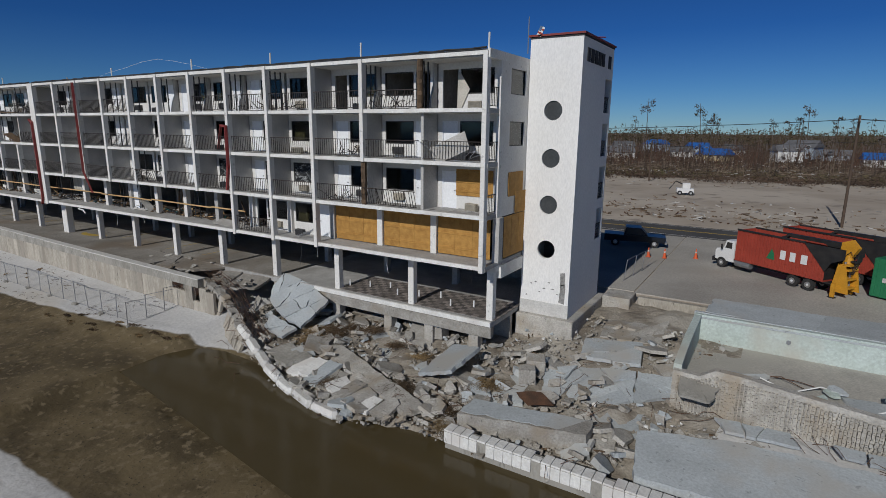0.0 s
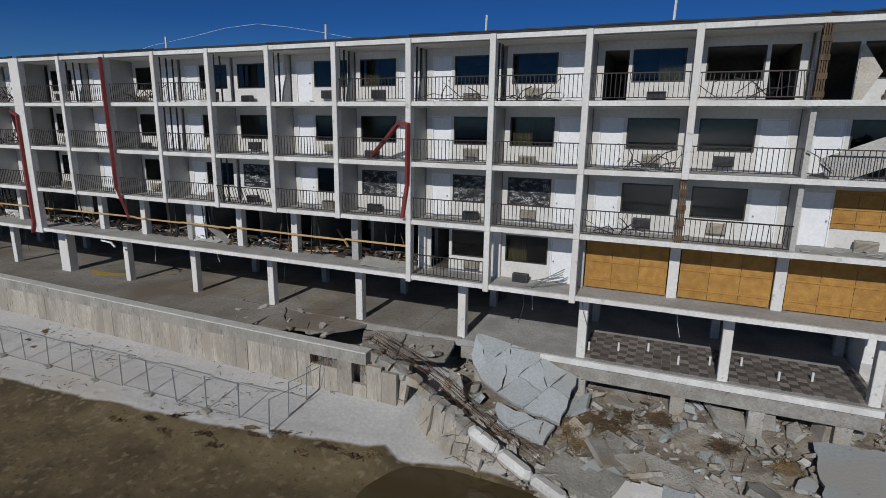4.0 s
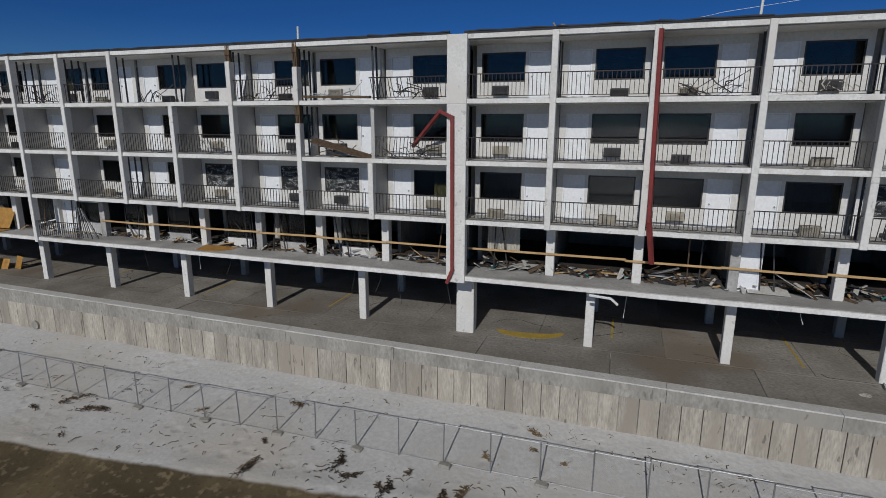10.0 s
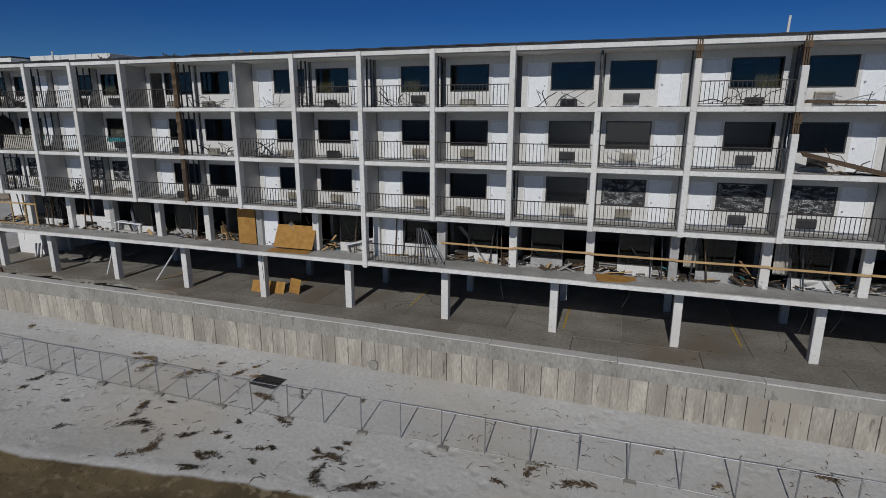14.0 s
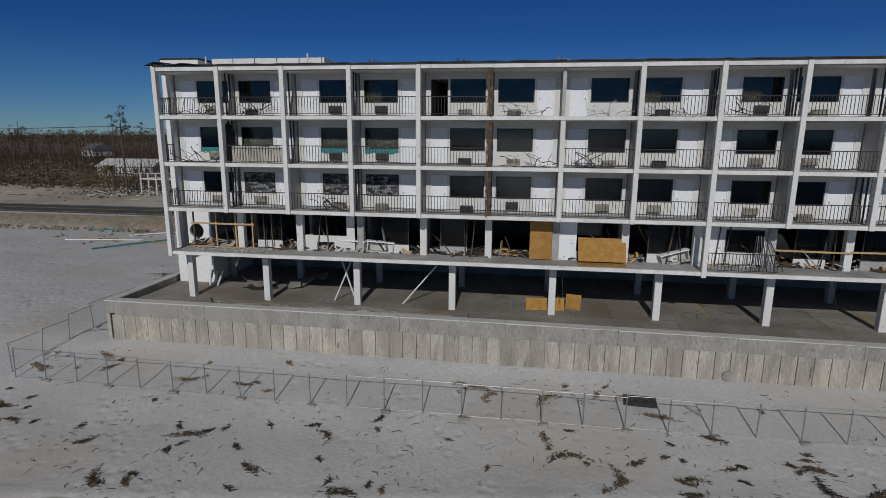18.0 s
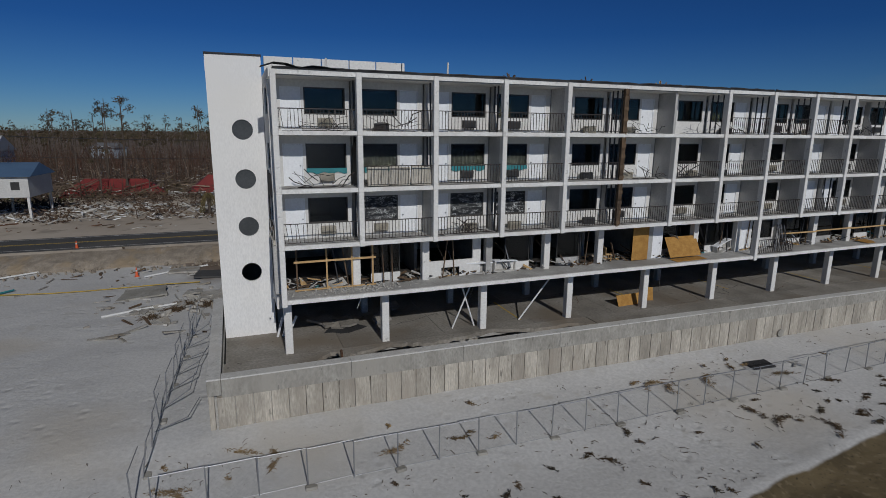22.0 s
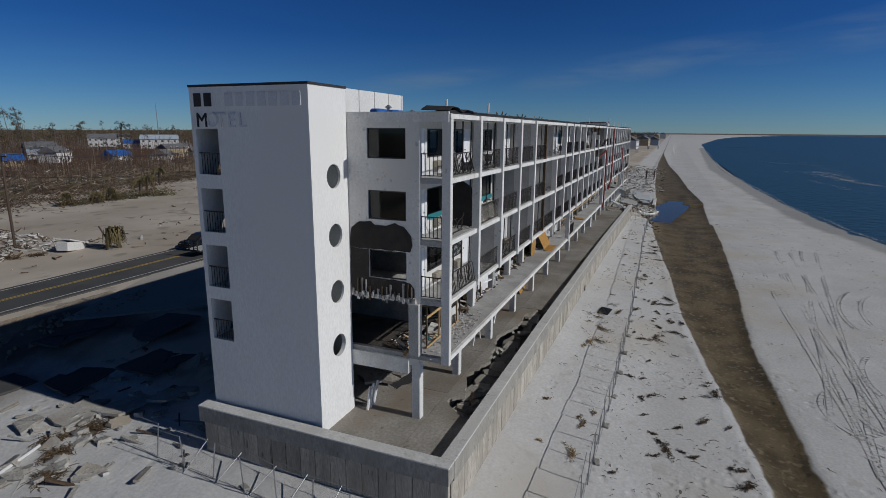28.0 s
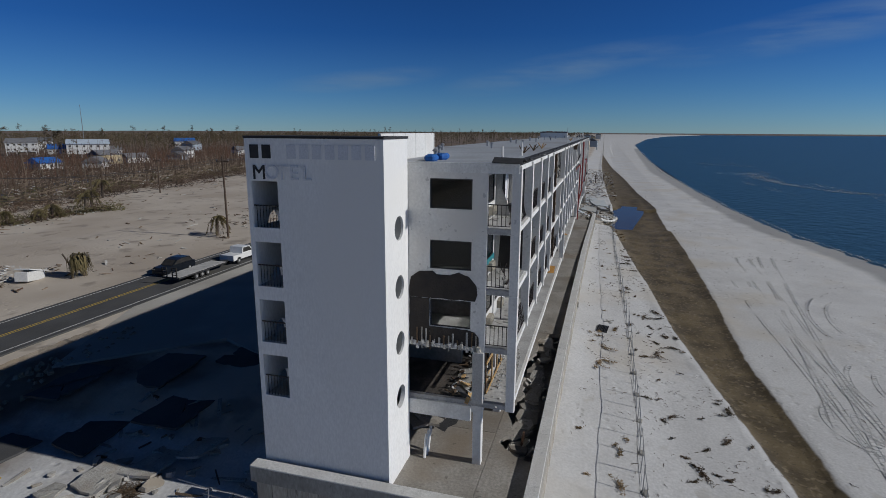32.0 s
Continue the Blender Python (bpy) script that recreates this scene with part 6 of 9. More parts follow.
for i in range(120):
    r = random.Random(100 + i)
    x = r.uniform(-128, -50) if i < 70 else r.uniform(-122, -84)
    lo, hi = channel_edges(np.array(x))
    y = r.uniform(float(lo) + 0.3, 16.3) if i % 4 else r.uniform(16.9, 20)
    if y < float(lo):
        continue
    z = float(ground_height(np.array(x), np.array(y)))
    big = r.random() ** (3 if i < 70 else 5)
    tagged(part("seaweed_clump", wrack(0.10 + 0.38 * big, int(26 + 130 * big), r), M["straw" if i % 4 == 0 else "weed" if i % 4 == 1 else "brush"], at=pose(x, y, z + 0.01, 0, 0, r.uniform(0, 360))),
           "dark clump of dried seaweed and twigs on the sand", "seaweed", kind="stuff")
for i in range(16):
    r = random.Random(700 + i)
    x = -41 + i * 1.0 + r.uniform(-0.5, 0.5)
    y = float(channel_edges(np.array(x))[0]) + r.uniform(-1.1, 0.2)
    tagged(part("seaweed_clump", wrack(r.uniform(0.15, 0.34), 70, r), M["straw" if i % 3 == 0 else "brush"], at=pose(x, y, float(ground_height(np.array(x), np.array(y))) + 0.02, 0, 0, r.uniform(-20, 20))),
           "dark clump of dried seaweed and twigs on the sand", "seaweed", kind="stuff")
wr = Mesh()
r = random.Random(9)
for i in range(3800):
    x = r.uniform(-140, -20) if i < 3300 else r.uniform(-60, 90)
    lo, hi = channel_edges(np.array(x))
    y = r.uniform(float(lo), 20.4) if i % 5 and i < 3300 else r.uniform(-12, float(hi) - 0.5)
    if noise.noise((x * 0.15, y * 0.3, 2)) < -0.05:
        continue
    z = float(ground_height(np.array(x), np.array(y)))
    a, L = r.uniform(0, 6.28), 0.04 + 0.22 * r.random() ** 2
    k = r.uniform(-0.5, 0.5)
    wr.tube([(x, y, z + 0.02), (x + L * math.cos(a), y + L * math.sin(a), z + 0.05), (x + 1.8 * L * math.cos(a + k), y + 1.8 * L * math.sin(a + k), z + 0.02)], r.uniform(0.006, 0.018), 3)
tagged(part("wrack_litter", wr, M["brush"]), "thin scatter of seaweed and twigs on the beach", "seaweed", kind="stuff")
gr = Mesh()
for i in range(8):
    gr.box(-0.75, 0.75, -0.46 + i * 0.13, -0.42 + i * 0.13, 0, 0.05)
for i in range(10):
    gr.box(-0.75 + i * 0.165, -0.71 + i * 0.165, -0.46, 0.5, 0.0, 0.05)
gr.box(-0.75, 0.75, -0.46, 0.5, -0.02, 0.0)
tagged(part("floor_grate", gr, M["stud"], at=pose(-88.5, 18.6, -2.3, 3, -2, -8)), "dark plastic drain grate lying on the sand", "grate")
for i, (x, y, t) in enumerate(((-86.2, 18.0, 30), (-86.2, 18.05, 120))):
    tagged(part("driftwood_board", Mesh().bevel_box(-0.5, 0.5, -0.06, 0.06, -0.02, 0.03, 0.01), M["drywall"], at=pose(x, y, -2.33 + 0.05 * i, 0, 0, t)), "weathered grey board lying crosswise on the sand", "board", "crossed boards")
dring = Mesh().tube([(-83.7, 21.1, -1.75), (-83.7, 21.0, -1.75)], 0.27, 20)
part("outfall_cover", dring, M["cap"], wall, "round outfall cover")

# ---- red steel ducts down the front ----
def duct(pts, w=0.08):
    m = Mesh()
    for a, b in zip(pts[:-1], pts[1:]):
        a, b = Vector(a), Vector(b)
        q = (b - a).to_track_quat("Z", "Y").to_matrix().to_4x4()
        m.box(-w, w, -0.07, 0.07, -0.05, (b - a).length + 0.05, Matrix.Translation(a) @ q)
    tagged(part("red_chute", m, M["red"]), "faded red metal chute hanging down the front", "chute", "red chutes")


duct([(-49.5, 22.55, 13.7), (-49.35, 22.5, 6.4), (-49.1, 22.9, 4.6)], 0.09)
duct([(-60.1, 23.9, 9.2), (-58.3, 22.62, 10.75)])
duct([(-58.3, 22.62, 10.75), (-57.75, 22.58, 10.5), (-57.7, 22.58, 3.6), (-57.95, 22.6, 3.0)], 0.09)
duct([(-32.8, 23.8, 8.75), (-30.7, 22.6, 10.35)])
duct([(-30.7, 22.6, 10.35), (-30.25, 22.6, 10.3), (-30.3, 22.62, 7.6), (-30.55, 22.62, 6.1)], 0.09)

# ---- roof things ----
box = thing("roof_screen", "white corrugated screen on the flat roof", "roof screen")
for i in range(5):
    part("screen_panel", Mesh().bevel_box(-115.5 + i * 1.55, -115.5 + i * 1.55 + 1.5, 28.9, 29.05, ROOF, 15.2, 0.02), M["white"], box)
part("screen_panel", Mesh().bevel_box(-107.75, -107.6, 28.9, 32.0, ROOF, 15.2, 0.02), M["white"], box)
felt = thing("torn_roof_felt", "torn black roofing felt along the roof edge", "roofing")
for s, j, x0, x1 in BAYS:
    if rnd.random() < 0.95:
        m = Mesh()
        h = rnd.uniform(0.01, 0.06)
        pts = [(x0 + (x1 - x0) * q / 5, FRONT + 0.05 + rnd.uniform(-0.05, 0.1), ROOF + 0.065 + h * abs(math.sin(q * 1.3 + j))) for q in range(6)]
        m.tube(pts, 0.05, 5)
        m.box(x0, x1, FRONT - 0.02, FRONT + 0.02, ROOF + 0.0, ROOF + 0.055)
        m.add([(x0, FRONT + 0.1, ROOF + 0.064), (x1, FRONT + 0.1, ROOF + 0.064), (x1, FRONT + 0.6, ROOF + 0.068), (x0, FRONT + 0.6, ROOF + 0.068)], [(0, 1, 2, 3)])
        part("felt_strip", m, M["black"], felt)
flap = Mesh()
for q in range(7):
    x = W_END - 0.35 + q * 0.55
    z = ROOF + 0.07 + 0.28 * math.sin(q * 1.05) ** 2 * (1 - q / 8)
    flap.v += [(x, FRONT - 0.12, z), (x, FRONT + 1.1, z + 0.05), (x, FRONT - 0.12, z + 0.02), (x, FRONT + 1.1, z + 0.07)]
for q in range(6):
    c = 4 * q
    flap.f += [(c, c + 4, c + 5, c + 1), (c + 2, c + 3, c + 7, c + 6), (c, c + 2, c + 6, c + 4), (c + 1, c + 5, c + 7, c + 3)]
part("felt_flap", flap, M["black"], felt, "lifted corner of black felt")
for x, h in ((-19.7, 1.05), (-11.5, 1.0), (-27.2, 0.95), (-35.4, 1.0), (-46.0, 0.9), (-66.2, 0.9), (-106.8, 0.8), (-113.0, 0.7)):
    tagged(part("roof_pole", Mesh().tube([(x, 24.0, ROOF), (x + 0.03, 24.0, ROOF + h)], 0.05, 6), M["edge"]), "thin pale vent pole on the roof", "pole", "roof poles")
for i, x in enumerate((-92.6, -103.0, -53.5, -98.0)):
    m = Mesh()
    for q in range(5):
        a = q * 1.25
        m.tube([(0, 0, 0.0), (0.35 * math.cos(a), 0.35 * math.sin(a), 0.35 + 0.1 * (q % 2))], 0.035, 5)
    tagged(part("roof_debris", m, M["rotwood" if i % 2 else "lumber"], at=(x, 24.4, ROOF + 0.02)), "splintered timber sticking up on the roof", "debris", "roof debris")
cab = [(-49.9, 24.2, 14.0), (-47.2, 24.2, 14.5), (-44.4, 24.2, 14.8), (-41.8, 24.2, 15.15), (-39.7, 24.2, 15.25), (-37.8, 24.2, 15.0), (-36.0, 24.2, 14.7), (-34.0, 24.2, 14.3), (-32.7, 24.2, 14.0)]
tagged(part("loose_cable", Mesh().tube(cab, 0.008, 4), M["plastic"]), "thin white cable looping above the roof edge", "cable")
for i in range(16):
    x, y = -112 + i * 6.1, 27.5 + (i * 37 % 5) * 0.8
    v = thing("roof_vent", "small metal roof vent", "vent", (x, y, ROOF), "roof vents")
    part("pipe", Mesh().tube([(0, 0, 0), (0, 0, 0.4)], 0.1, 8), M["steel"], v)
    part("hood", Mesh().tube([(0, 0, 0.4), (0, 0, 0.52)], 0.2, 8, 0.06), M["steel"], v)
for i in range(4):
    tagged(part("blue_tarp_bundle", Mesh().bevel_box(-0.4, 0.4, -0.25, 0.25, 0, 0.28, 0.08), M["blue"], at=pose(-113.6 + i * 0.75, 27.2 + 0.2 * (i % 2), ROOF, 0, 0, i * 23)), "blue tarpaulin bundle on the roof", "tarp", "tarp bundles")

# cracks across the parking deck, as narrow dark strips
ck = random.Random(12)
for i in range(26):
    x, y = ck.uniform(-114, -34), ck.uniform(24.3, 29)
    a = ck.uniform(0, 6.28)
    pts = []
    for q in range(9):
        pts.append((x, y))
        a += ck.uniform(-0.6, 0.6)
        x, y = x + 0.45 * math.cos(a), min(max(y + 0.3 * math.sin(a), 24.1), 31)
    m = Mesh()
    for (xa, ya), (xb, yb) in zip(pts[:-1], pts[1:]):
        d = Vector((xb - xa, yb - ya)).normalized()
        w = ck.uniform(0.008, 0.025)
        m.prism([(xa - d.y * w, ya + d.x * w), (xa + d.y * w, ya - d.x * w), (xb + d.y * w, yb - d.x * w), (xb - d.y * w, yb + d.x * w)][::-1], 0.0, 0.005)
    part("crack", m, M["rotwood" if i % 2 else "black"], deck, "narrow dark crack")

# ---- land behind the road ----
def gz(x, y):
    return float(ground_height(np.array(float(x)), np.array(float(y))))


M["housewhite"] = material("white_siding", (0.72, 0.71, 0.68), (0.58, 0.57, 0.54), 0.8, 0.5, 6, 0.6, 0.1, vary=0.2)
M["housegrey"] = material("blue_grey_siding", (0.42, 0.48, 0.54), (0.33, 0.38, 0.43), 0.8, 0.5, 6, 0.6, 0.1, vary=0.2)
M["housetan"] = material("tan_siding", (0.52, 0.42, 0.26), (0.40, 0.32, 0.20), 0.8, 0.5, 6, 0.6, 0.1, vary=0.2)
M["shingle"] = material("grey_shingles", (0.20, 0.20, 0.21), (0.12, 0.12, 0.125), 0.9, 0.8, 8, 0.7, 0.2, vary=0.3)
M["bluemetal"] = material("blue_metal_roof", (0.10, 0.17, 0.28), (0.07, 0.12, 0.20), 0.5, 0.6, 8, 0.5, 0.1)
M["redroof"] = material("red_metal_roof", (0.25, 0.045, 0.04), (0.16, 0.03, 0.03), 0.6, 0.6, 8, 0.6, 0.1)
M["bark"] = material("grey_brown_bark", (0.13, 0.10, 0.075), (0.07, 0.055, 0.045), 0.95, 1.5, 10, 0.8, 0.2)
M["needles"] = material("dull_pine_needles", (0.075, 0.075, 0.04), (0.10, 0.06, 0.035), 0.9, 0.2, 4, 0.9, 0.1)
M["scrub"] = material("bare_scrub", (0.135, 0.088, 0.058), (0.065, 0.046, 0.034), 0.95, 0.08, 3, 0.9, 0.1)
M["palmleaf"] = material("dry_palm_fronds", (0.20, 0.155, 0.07), (0.11, 0.095, 0.045), 0.9, 1.5, 10, 0.8, 0.2)
M["pole"] = material("creosote_pole", (0.12, 0.085, 0.06), (0.07, 0.05, 0.04), 0.9, 2, 16, 0.7, 0.2)


def house(x, y, w, d, h, turn, wall_mat, roof_mat, stilts=0.0, label="", rows=1, rise=None):
    z = gz(x, y)
    o = thing("house", label or "storm-damaged house among the debris", "house", pose(x, y, z, 0, 0, turn), "houses behind the road")
    b = stilts
    part("wall", Mesh().box(-w / 2, w / 2, -d / 2, d / 2, b, b + h), M[wall_mat], o)
    k = rise or d * 0.28
    e = 0.5
    part("roof", Mesh().add([(-w / 2 - e, -d / 2 - e, b + h - 0.15), (w / 2 + e, -d / 2 - e, b + h - 0.15), (w / 2 + e, d / 2 + e, b + h - 0.15), (-w / 2 - e, d / 2 + e, b + h - 0.15),
                             (-w / 2 - e * 0.4, 0, b + h + k), (w / 2 + e * 0.4, 0, b + h + k)], [(3, 2, 1, 0), (0, 1, 5, 4), (2, 3, 4, 5), (1, 2, 5), (3, 0, 4)]), M[roof_mat], o)
    if stilts:
        for i in range(4):
            for q in (-1, 1):
                part("stilt", Mesh().box(-0.15, 0.15, -0.15, 0.15, 0, b, Matrix.Translation((-w / 2 + 0.3 + i * (w - 0.6) / 3, q * (d / 2 - 0.3), 0))), M["housewhite"], o)
    n = max(2, int(w / 3))
    for r in range(rows):
        for i in range(n):
            xc, zc = -w / 2 + (i + 0.5) * w / n, b + 0.9 + r * 2.8
            win = part("window", Mesh().box(xc - 0.6, xc + 0.6, -d / 2 - 0.05, -d / 2, zc, zc + 1.25), M["housewhite"], o)
            part("pane", Mesh().box(xc - 0.5, xc + 0.5, -d / 2 - 0.07, -d / 2 - 0.05, zc + 0.1, zc + 1.15), M["frame"], win)
    return o


h0 = house(-150, 88, 15, 8, 2.9, -4, "housewhite", "bluemetal", 3.0, "white beach house on stilts with a blue metal roof and porch", 1, 1.5)
part("porch", Mesh().box(-5.5, 0.5, -6.2, -4.0, 3.0, 5.2), M["housegrey"], h0)
part("porch_roof", Mesh().add([(-6, -6.6, 5.1), (1, -6.6, 5.1), (1, -3.9, 5.2), (-6, -3.9, 5.2), (-2.5, -6.6, 6.1), (-2.5, -3.9, 6.1)], [(3, 2, 1, 0), (0, 1, 4), (1, 2, 5, 4), (2, 3, 5), (3, 0, 4, 5)]), M["bluemetal"], h0)
for i in range(3):
    part("porch_window", Mesh().box(-5.0 + i * 1.7, -3.7 + i * 1.7, -6.26, -6.2, 3.8, 5.0), M["frame"], h0)
part("balcony_deck", Mesh().box(-12.5, -5.6, -6.0, -3.0, 2.8, 3.0), M["housewhite"], h0)
for i in range(5):
    part("deck_post", Mesh().box(-12.4 + i * 1.6, -12.2 + i * 1.6, -6.0, -5.8, 0, 4.0), M["housewhite"], h0)
part("deck_rail", Mesh().box(-12.5, -5.6, -6.0, -5.92, 3.9, 4.0), M["housewhite"], h0)
part("orange_door", Mesh().box(-7.4, -5.8, -4.08, -4.0, 3.0, 5.3), M["rust"], h0)
house(-196, 125, 15, 8, 2.6, 3, "housewhite", "housewhite", 0.0, "long low white house with a pale roof", 1, 1.8)
house(-190, 185, 26, 16, 6.0, 0, "housewhite", "housewhite", 0.0, "broad white-roofed hall behind the trees", 1, 4.0)
collapsed = thing("collapsed_house", "collapsed house, red metal roof lying on the ground", "house", (-138, 114, gz(-138, 114)), "houses behind the road")
part("roof", Mesh().add([(-9, -5, 0), (9, -5, 0.3), (8, 5, 0), (-8, 5, 0), (-5, 0, 3.0), (5, 0, 2.8)], [(3, 2, 1, 0), (0, 1, 5, 4), (2, 3, 4, 5), (1, 2, 5), (3, 0, 4)]), M["redroof"], collapsed)
c2 = thing("collapsed_house", "flattened house, dark red roof broken in pieces", "house", (-119, 111, gz(-119, 111)), "houses behind the road")
part("roof", Mesh().add([(-7, -4, 0), (6, -4, 1.2), (7, 4, 0), (-7, 4, 0.4), (-3, 0, 3.6), (4, 0, 2.9)], [(3, 2, 1, 0), (0, 1, 5, 4), (2, 3, 4, 5), (1, 2, 5), (3, 0, 4)]), M["redroof"], c2)
part("wall_sheet", Mesh().box(-9, -4, -5.2, -5.0, 0, 2.2, pose(0, 0, 0, 25, 0, 8)), M["housewhite"], c2)
part("wall_sheet", Mesh().box(3, 9, -6.2, -6.0, 0, 2.0, pose(0, 0, 0, 40, 0, -6)), M["drywall"], c2)
for k in range(7):
    part("wall_sheet", Mesh().box(-1.6, 1.6, -0.05, 0.05, 0, 1.6, pose(-8 + k * 2.6, -5.5 + 0.6 * math.sin(k * 2.1), 0.1, 50 + 12 * math.sin(k), 8 * math.cos(k * 1.7), 30 * math.sin(k * 1.3))), M[("housewhite", "drywall", "housegrey")[k % 3]], c2)
M["canal"] = water_material("dark_canal_water", (0.02, 0.03, 0.035), 0.08, 0.8, 0.05)
for poly in ([(-114, 92.5), (-104, 88.5), (-97, 96), (-91, 120), (-89, 148), (-97, 150), (-101, 122), (-107, 104)], [(-62, 148), (-38, 159), (-8, 170), (20, 176), (18, 182), (-14, 177), (-44, 168), (-66, 156)]):
    tagged(part("canal", Mesh().prism(poly, -0.9, -0.5), M["canal"]), "still dark canal water among the wreckage", "water", kind="structure")
for x, y, w, h, top in ((113, 357, 15, 5.6, "shingle"), (101, 312, 12, 3.0, "blue"), (107, 299, 20, 5.6, "housegrey"), (150, 390, 14, 5.6, "shingle"), (235, 345, 15, 4.6, "blue")):
    house(x, y, w, 9, h, -45, "housewhite", top, 2.2, "house with a blue tarpaulin on its roof" if top == "blue" else "tall white house on stilts among bare trees", 2 if h > 5 else 1)
hr = random.Random(5)
spots = [(-104, 300, 1), (-72, 290, 0), (-58, 238, 0), (-30, 262, 1), (-12, 240, 0), (8, 250, 0), (30, 235, 2), (55, 262, 0), (80, 240, 0), (-230, 240, 1), (-270, 200, 0), (-165, 260, 0),
         (60, 330, 0), (110, 300, 1), (150, 330, 0), (190, 300, 0), (230, 340, 0), (90, 380, 0), (270, 280, 1), (320, 330, 0), (150, 230, 0), (205, 215, 0), (255, 190, 0), (310, 170, 0), (360, 210, 0), (20, 300, 0), (-20, 310, 0), (-60, 330, 2)]
for i, (x, y, tarp) in enumerate(spots):
    if i % 3 == 1 and 225 < y < 345:
        continue
    two = i % 2
    house(x, y, hr.uniform(8, 12), hr.uniform(7, 9), 4.4 if two else 2.7, hr.uniform(-30, 30), ("housewhite", "housegrey", "housewhite", "housegrey")[i % 4], "blue" if tarp else "shingle",
          1.6 if i % 5 == 0 else 0.0, "house with a blue tarpaulin on its roof" if tarp else ("two-storey house standing among bare trees" if two else "low house standing among bare trees"), 2 if two else 1)
for i in range(11):
    x, y = -75 + i * 19 + hr.uniform(-2, 2), 222 + 16 * (i % 3) + hr.uniform(-6, 6)
    tarp = i in (3, 8)
    house(x, y, hr.uniform(7, 11), hr.uniform(6, 8), 4.2 if i % 3 == 1 else 2.3, hr.uniform(-25, 25), ("housewhite", "housegrey", "housewhite", "housetan")[i % 4], "blue" if tarp else "shingle",
          0.8, "house with a blue tarpaulin on its roof" if tarp else "storm-worn house standing behind bare trees", 2 if i % 3 == 1 else 1)
for i, (x, y) in enumerate(((255, 40), (300, 48), (345, 36), (370, 52), (410, 30), (470, 44), (540, 40), (640, 42), (760, 38), (900, 30))):
    house(x, y, 11, 9, 8.0 if i % 2 else 5.5, hr.uniform(-8, 8), ("housewhite", "housegrey", "housetan")[i % 3], "shingle", 3.0, "tall beach house on stilts by the shore", 3 if i % 2 else 2)
# a ruined pier frame down the beach
pier = thing("pier_frame", "dark timber frame of a ruined pier", "pier", (60, 19, gz(60, 19)))
for i in range(4):
    part("pile", Mesh().tube([(i * 2.2, 0, -0.5), (i * 2.2, 0, 2.6)], 0.16, 6), M["pole"], pier)
    part("pile", Mesh().tube([(i * 2.2, 2.5, -0.5), (i * 2.2, 2.5, 2.6)], 0.16, 6), M["pole"], pier)
part("crossbeam", Mesh().box(-0.4, 7.0, -0.12, 0.12, 2.5, 2.75), M["pole"], pier)
part("crossbeam", Mesh().box(-0.4, 7.0, 2.38, 2.62, 2.5, 2.75), M["pole"], pier)


# ---- trees ----
def pine(seed, height):
    r = random.Random(seed)
    t = thing("storm_torn_pine", "tall storm-stripped pine, few ragged tufts at its top", "tree", (0, -900, -20), "storm-torn pines")
    lean = (r.uniform(-0.1, 0.1), r.uniform(-0.05, 0.05))
    pts = [(lean[0] * q * height / 6 + r.uniform(-0.1, 0.1), lean[1] * q * height / 6, height * q / 6 - 0.4) for q in range(7)]
    m = Mesh().tube(pts, 0.2, 6, 0.06)
    cr = Mesh()
    top = Vector(pts[-1])
    for i in range(9):
        k = r.uniform(0.62, 1.0)
        p = Vector(pts[0]).lerp(top, k)
        a, L = r.uniform(0, 6.28), r.uniform(0.6, 2.0) * (1.2 - k * 0.4)
        q = p + Vector((math.cos(a) * L, math.sin(a) * L, r.uniform(-0.2, 0.9)))
        m.tube([p, (p + q) / 2 + Vector((0, 0, 0.15)), q], 0.05, 4, 0.02)
        if r.random() < 0.62:
            for b in range(34):
                c = q + Vector((r.gauss(0, 0.42), r.gauss(0, 0.42), r.gauss(0, 0.3)))
                d = Vector((r.gauss(0, 1), r.gauss(0, 1), r.gauss(0, 1))).normalized() * r.uniform(0.25, 0.6)
                e = d.orthogonal().normalized() * 0.14
                cr.add([c - e, c + d, c + e], [(0, 1, 2)])
    part("trunk", m, M["bark"], t)
    part("crown", cr, M["needles"], t)
    return t


pines = [pine(40 + i, h) for i, h in enumerate((14, 17, 19, 21, 16, 18))]
tr = random.Random(12)
cands = [(-235, 130), (-222, 150), (-210, 140), (-178, 150), (-160, 165), (-148, 160), (-142, 170), (-136, 150), (-130, 158), (-124, 170), (-118, 165), (-112, 180), (-106, 160), (-140, 200), (-128, 220), (-96, 190)]
cands += [(tr.uniform(-300, -90), tr.uniform(170, 330)) for i in range(26)] + [(-139, 106), (-136, 112), (-133, 121), (-141, 124), (-131, 133), (-127, 128), (-145, 118), (-121, 136)]
cands += [(tr.uniform(-60, 120), tr.uniform(170, 300)) for i in range(26)] + [(tr.uniform(60, 420), tr.uniform(180, 460)) for i in range(40)] + [(tr.uniform(350, 900), tr.uniform(110, 420)) for i in range(26)]
for i, (x, y) in enumerate(cands):
    p = pines[i % 6]
    if i >= 6:
        p = copy_thing(p, pose(x, y, gz(x, y), 0, 0, tr.uniform(0, 360)))
        p.scale = [tr.uniform(0.7, 1.1)] * 3
    else:
        p.matrix_basis = pose(x, y, gz(x, y), 0, 0, tr.uniform(0, 360))


def scatter(name, label, category, mat, count, area, make, seed):
    r = random.Random(seed)
    m = Mesh()
    for i in range(count):
        x, y = area(r)
        make(m, x, y, gz(x, y), r)
    return tagged(part(name, m, M[mat]), label, category, kind="stuff")


def woods_front(x):
    return float(lerp(x, [-400, -160, -120, -60, 0, 60, 400], [98, 100, 112, 138, 150, 158, 155]))


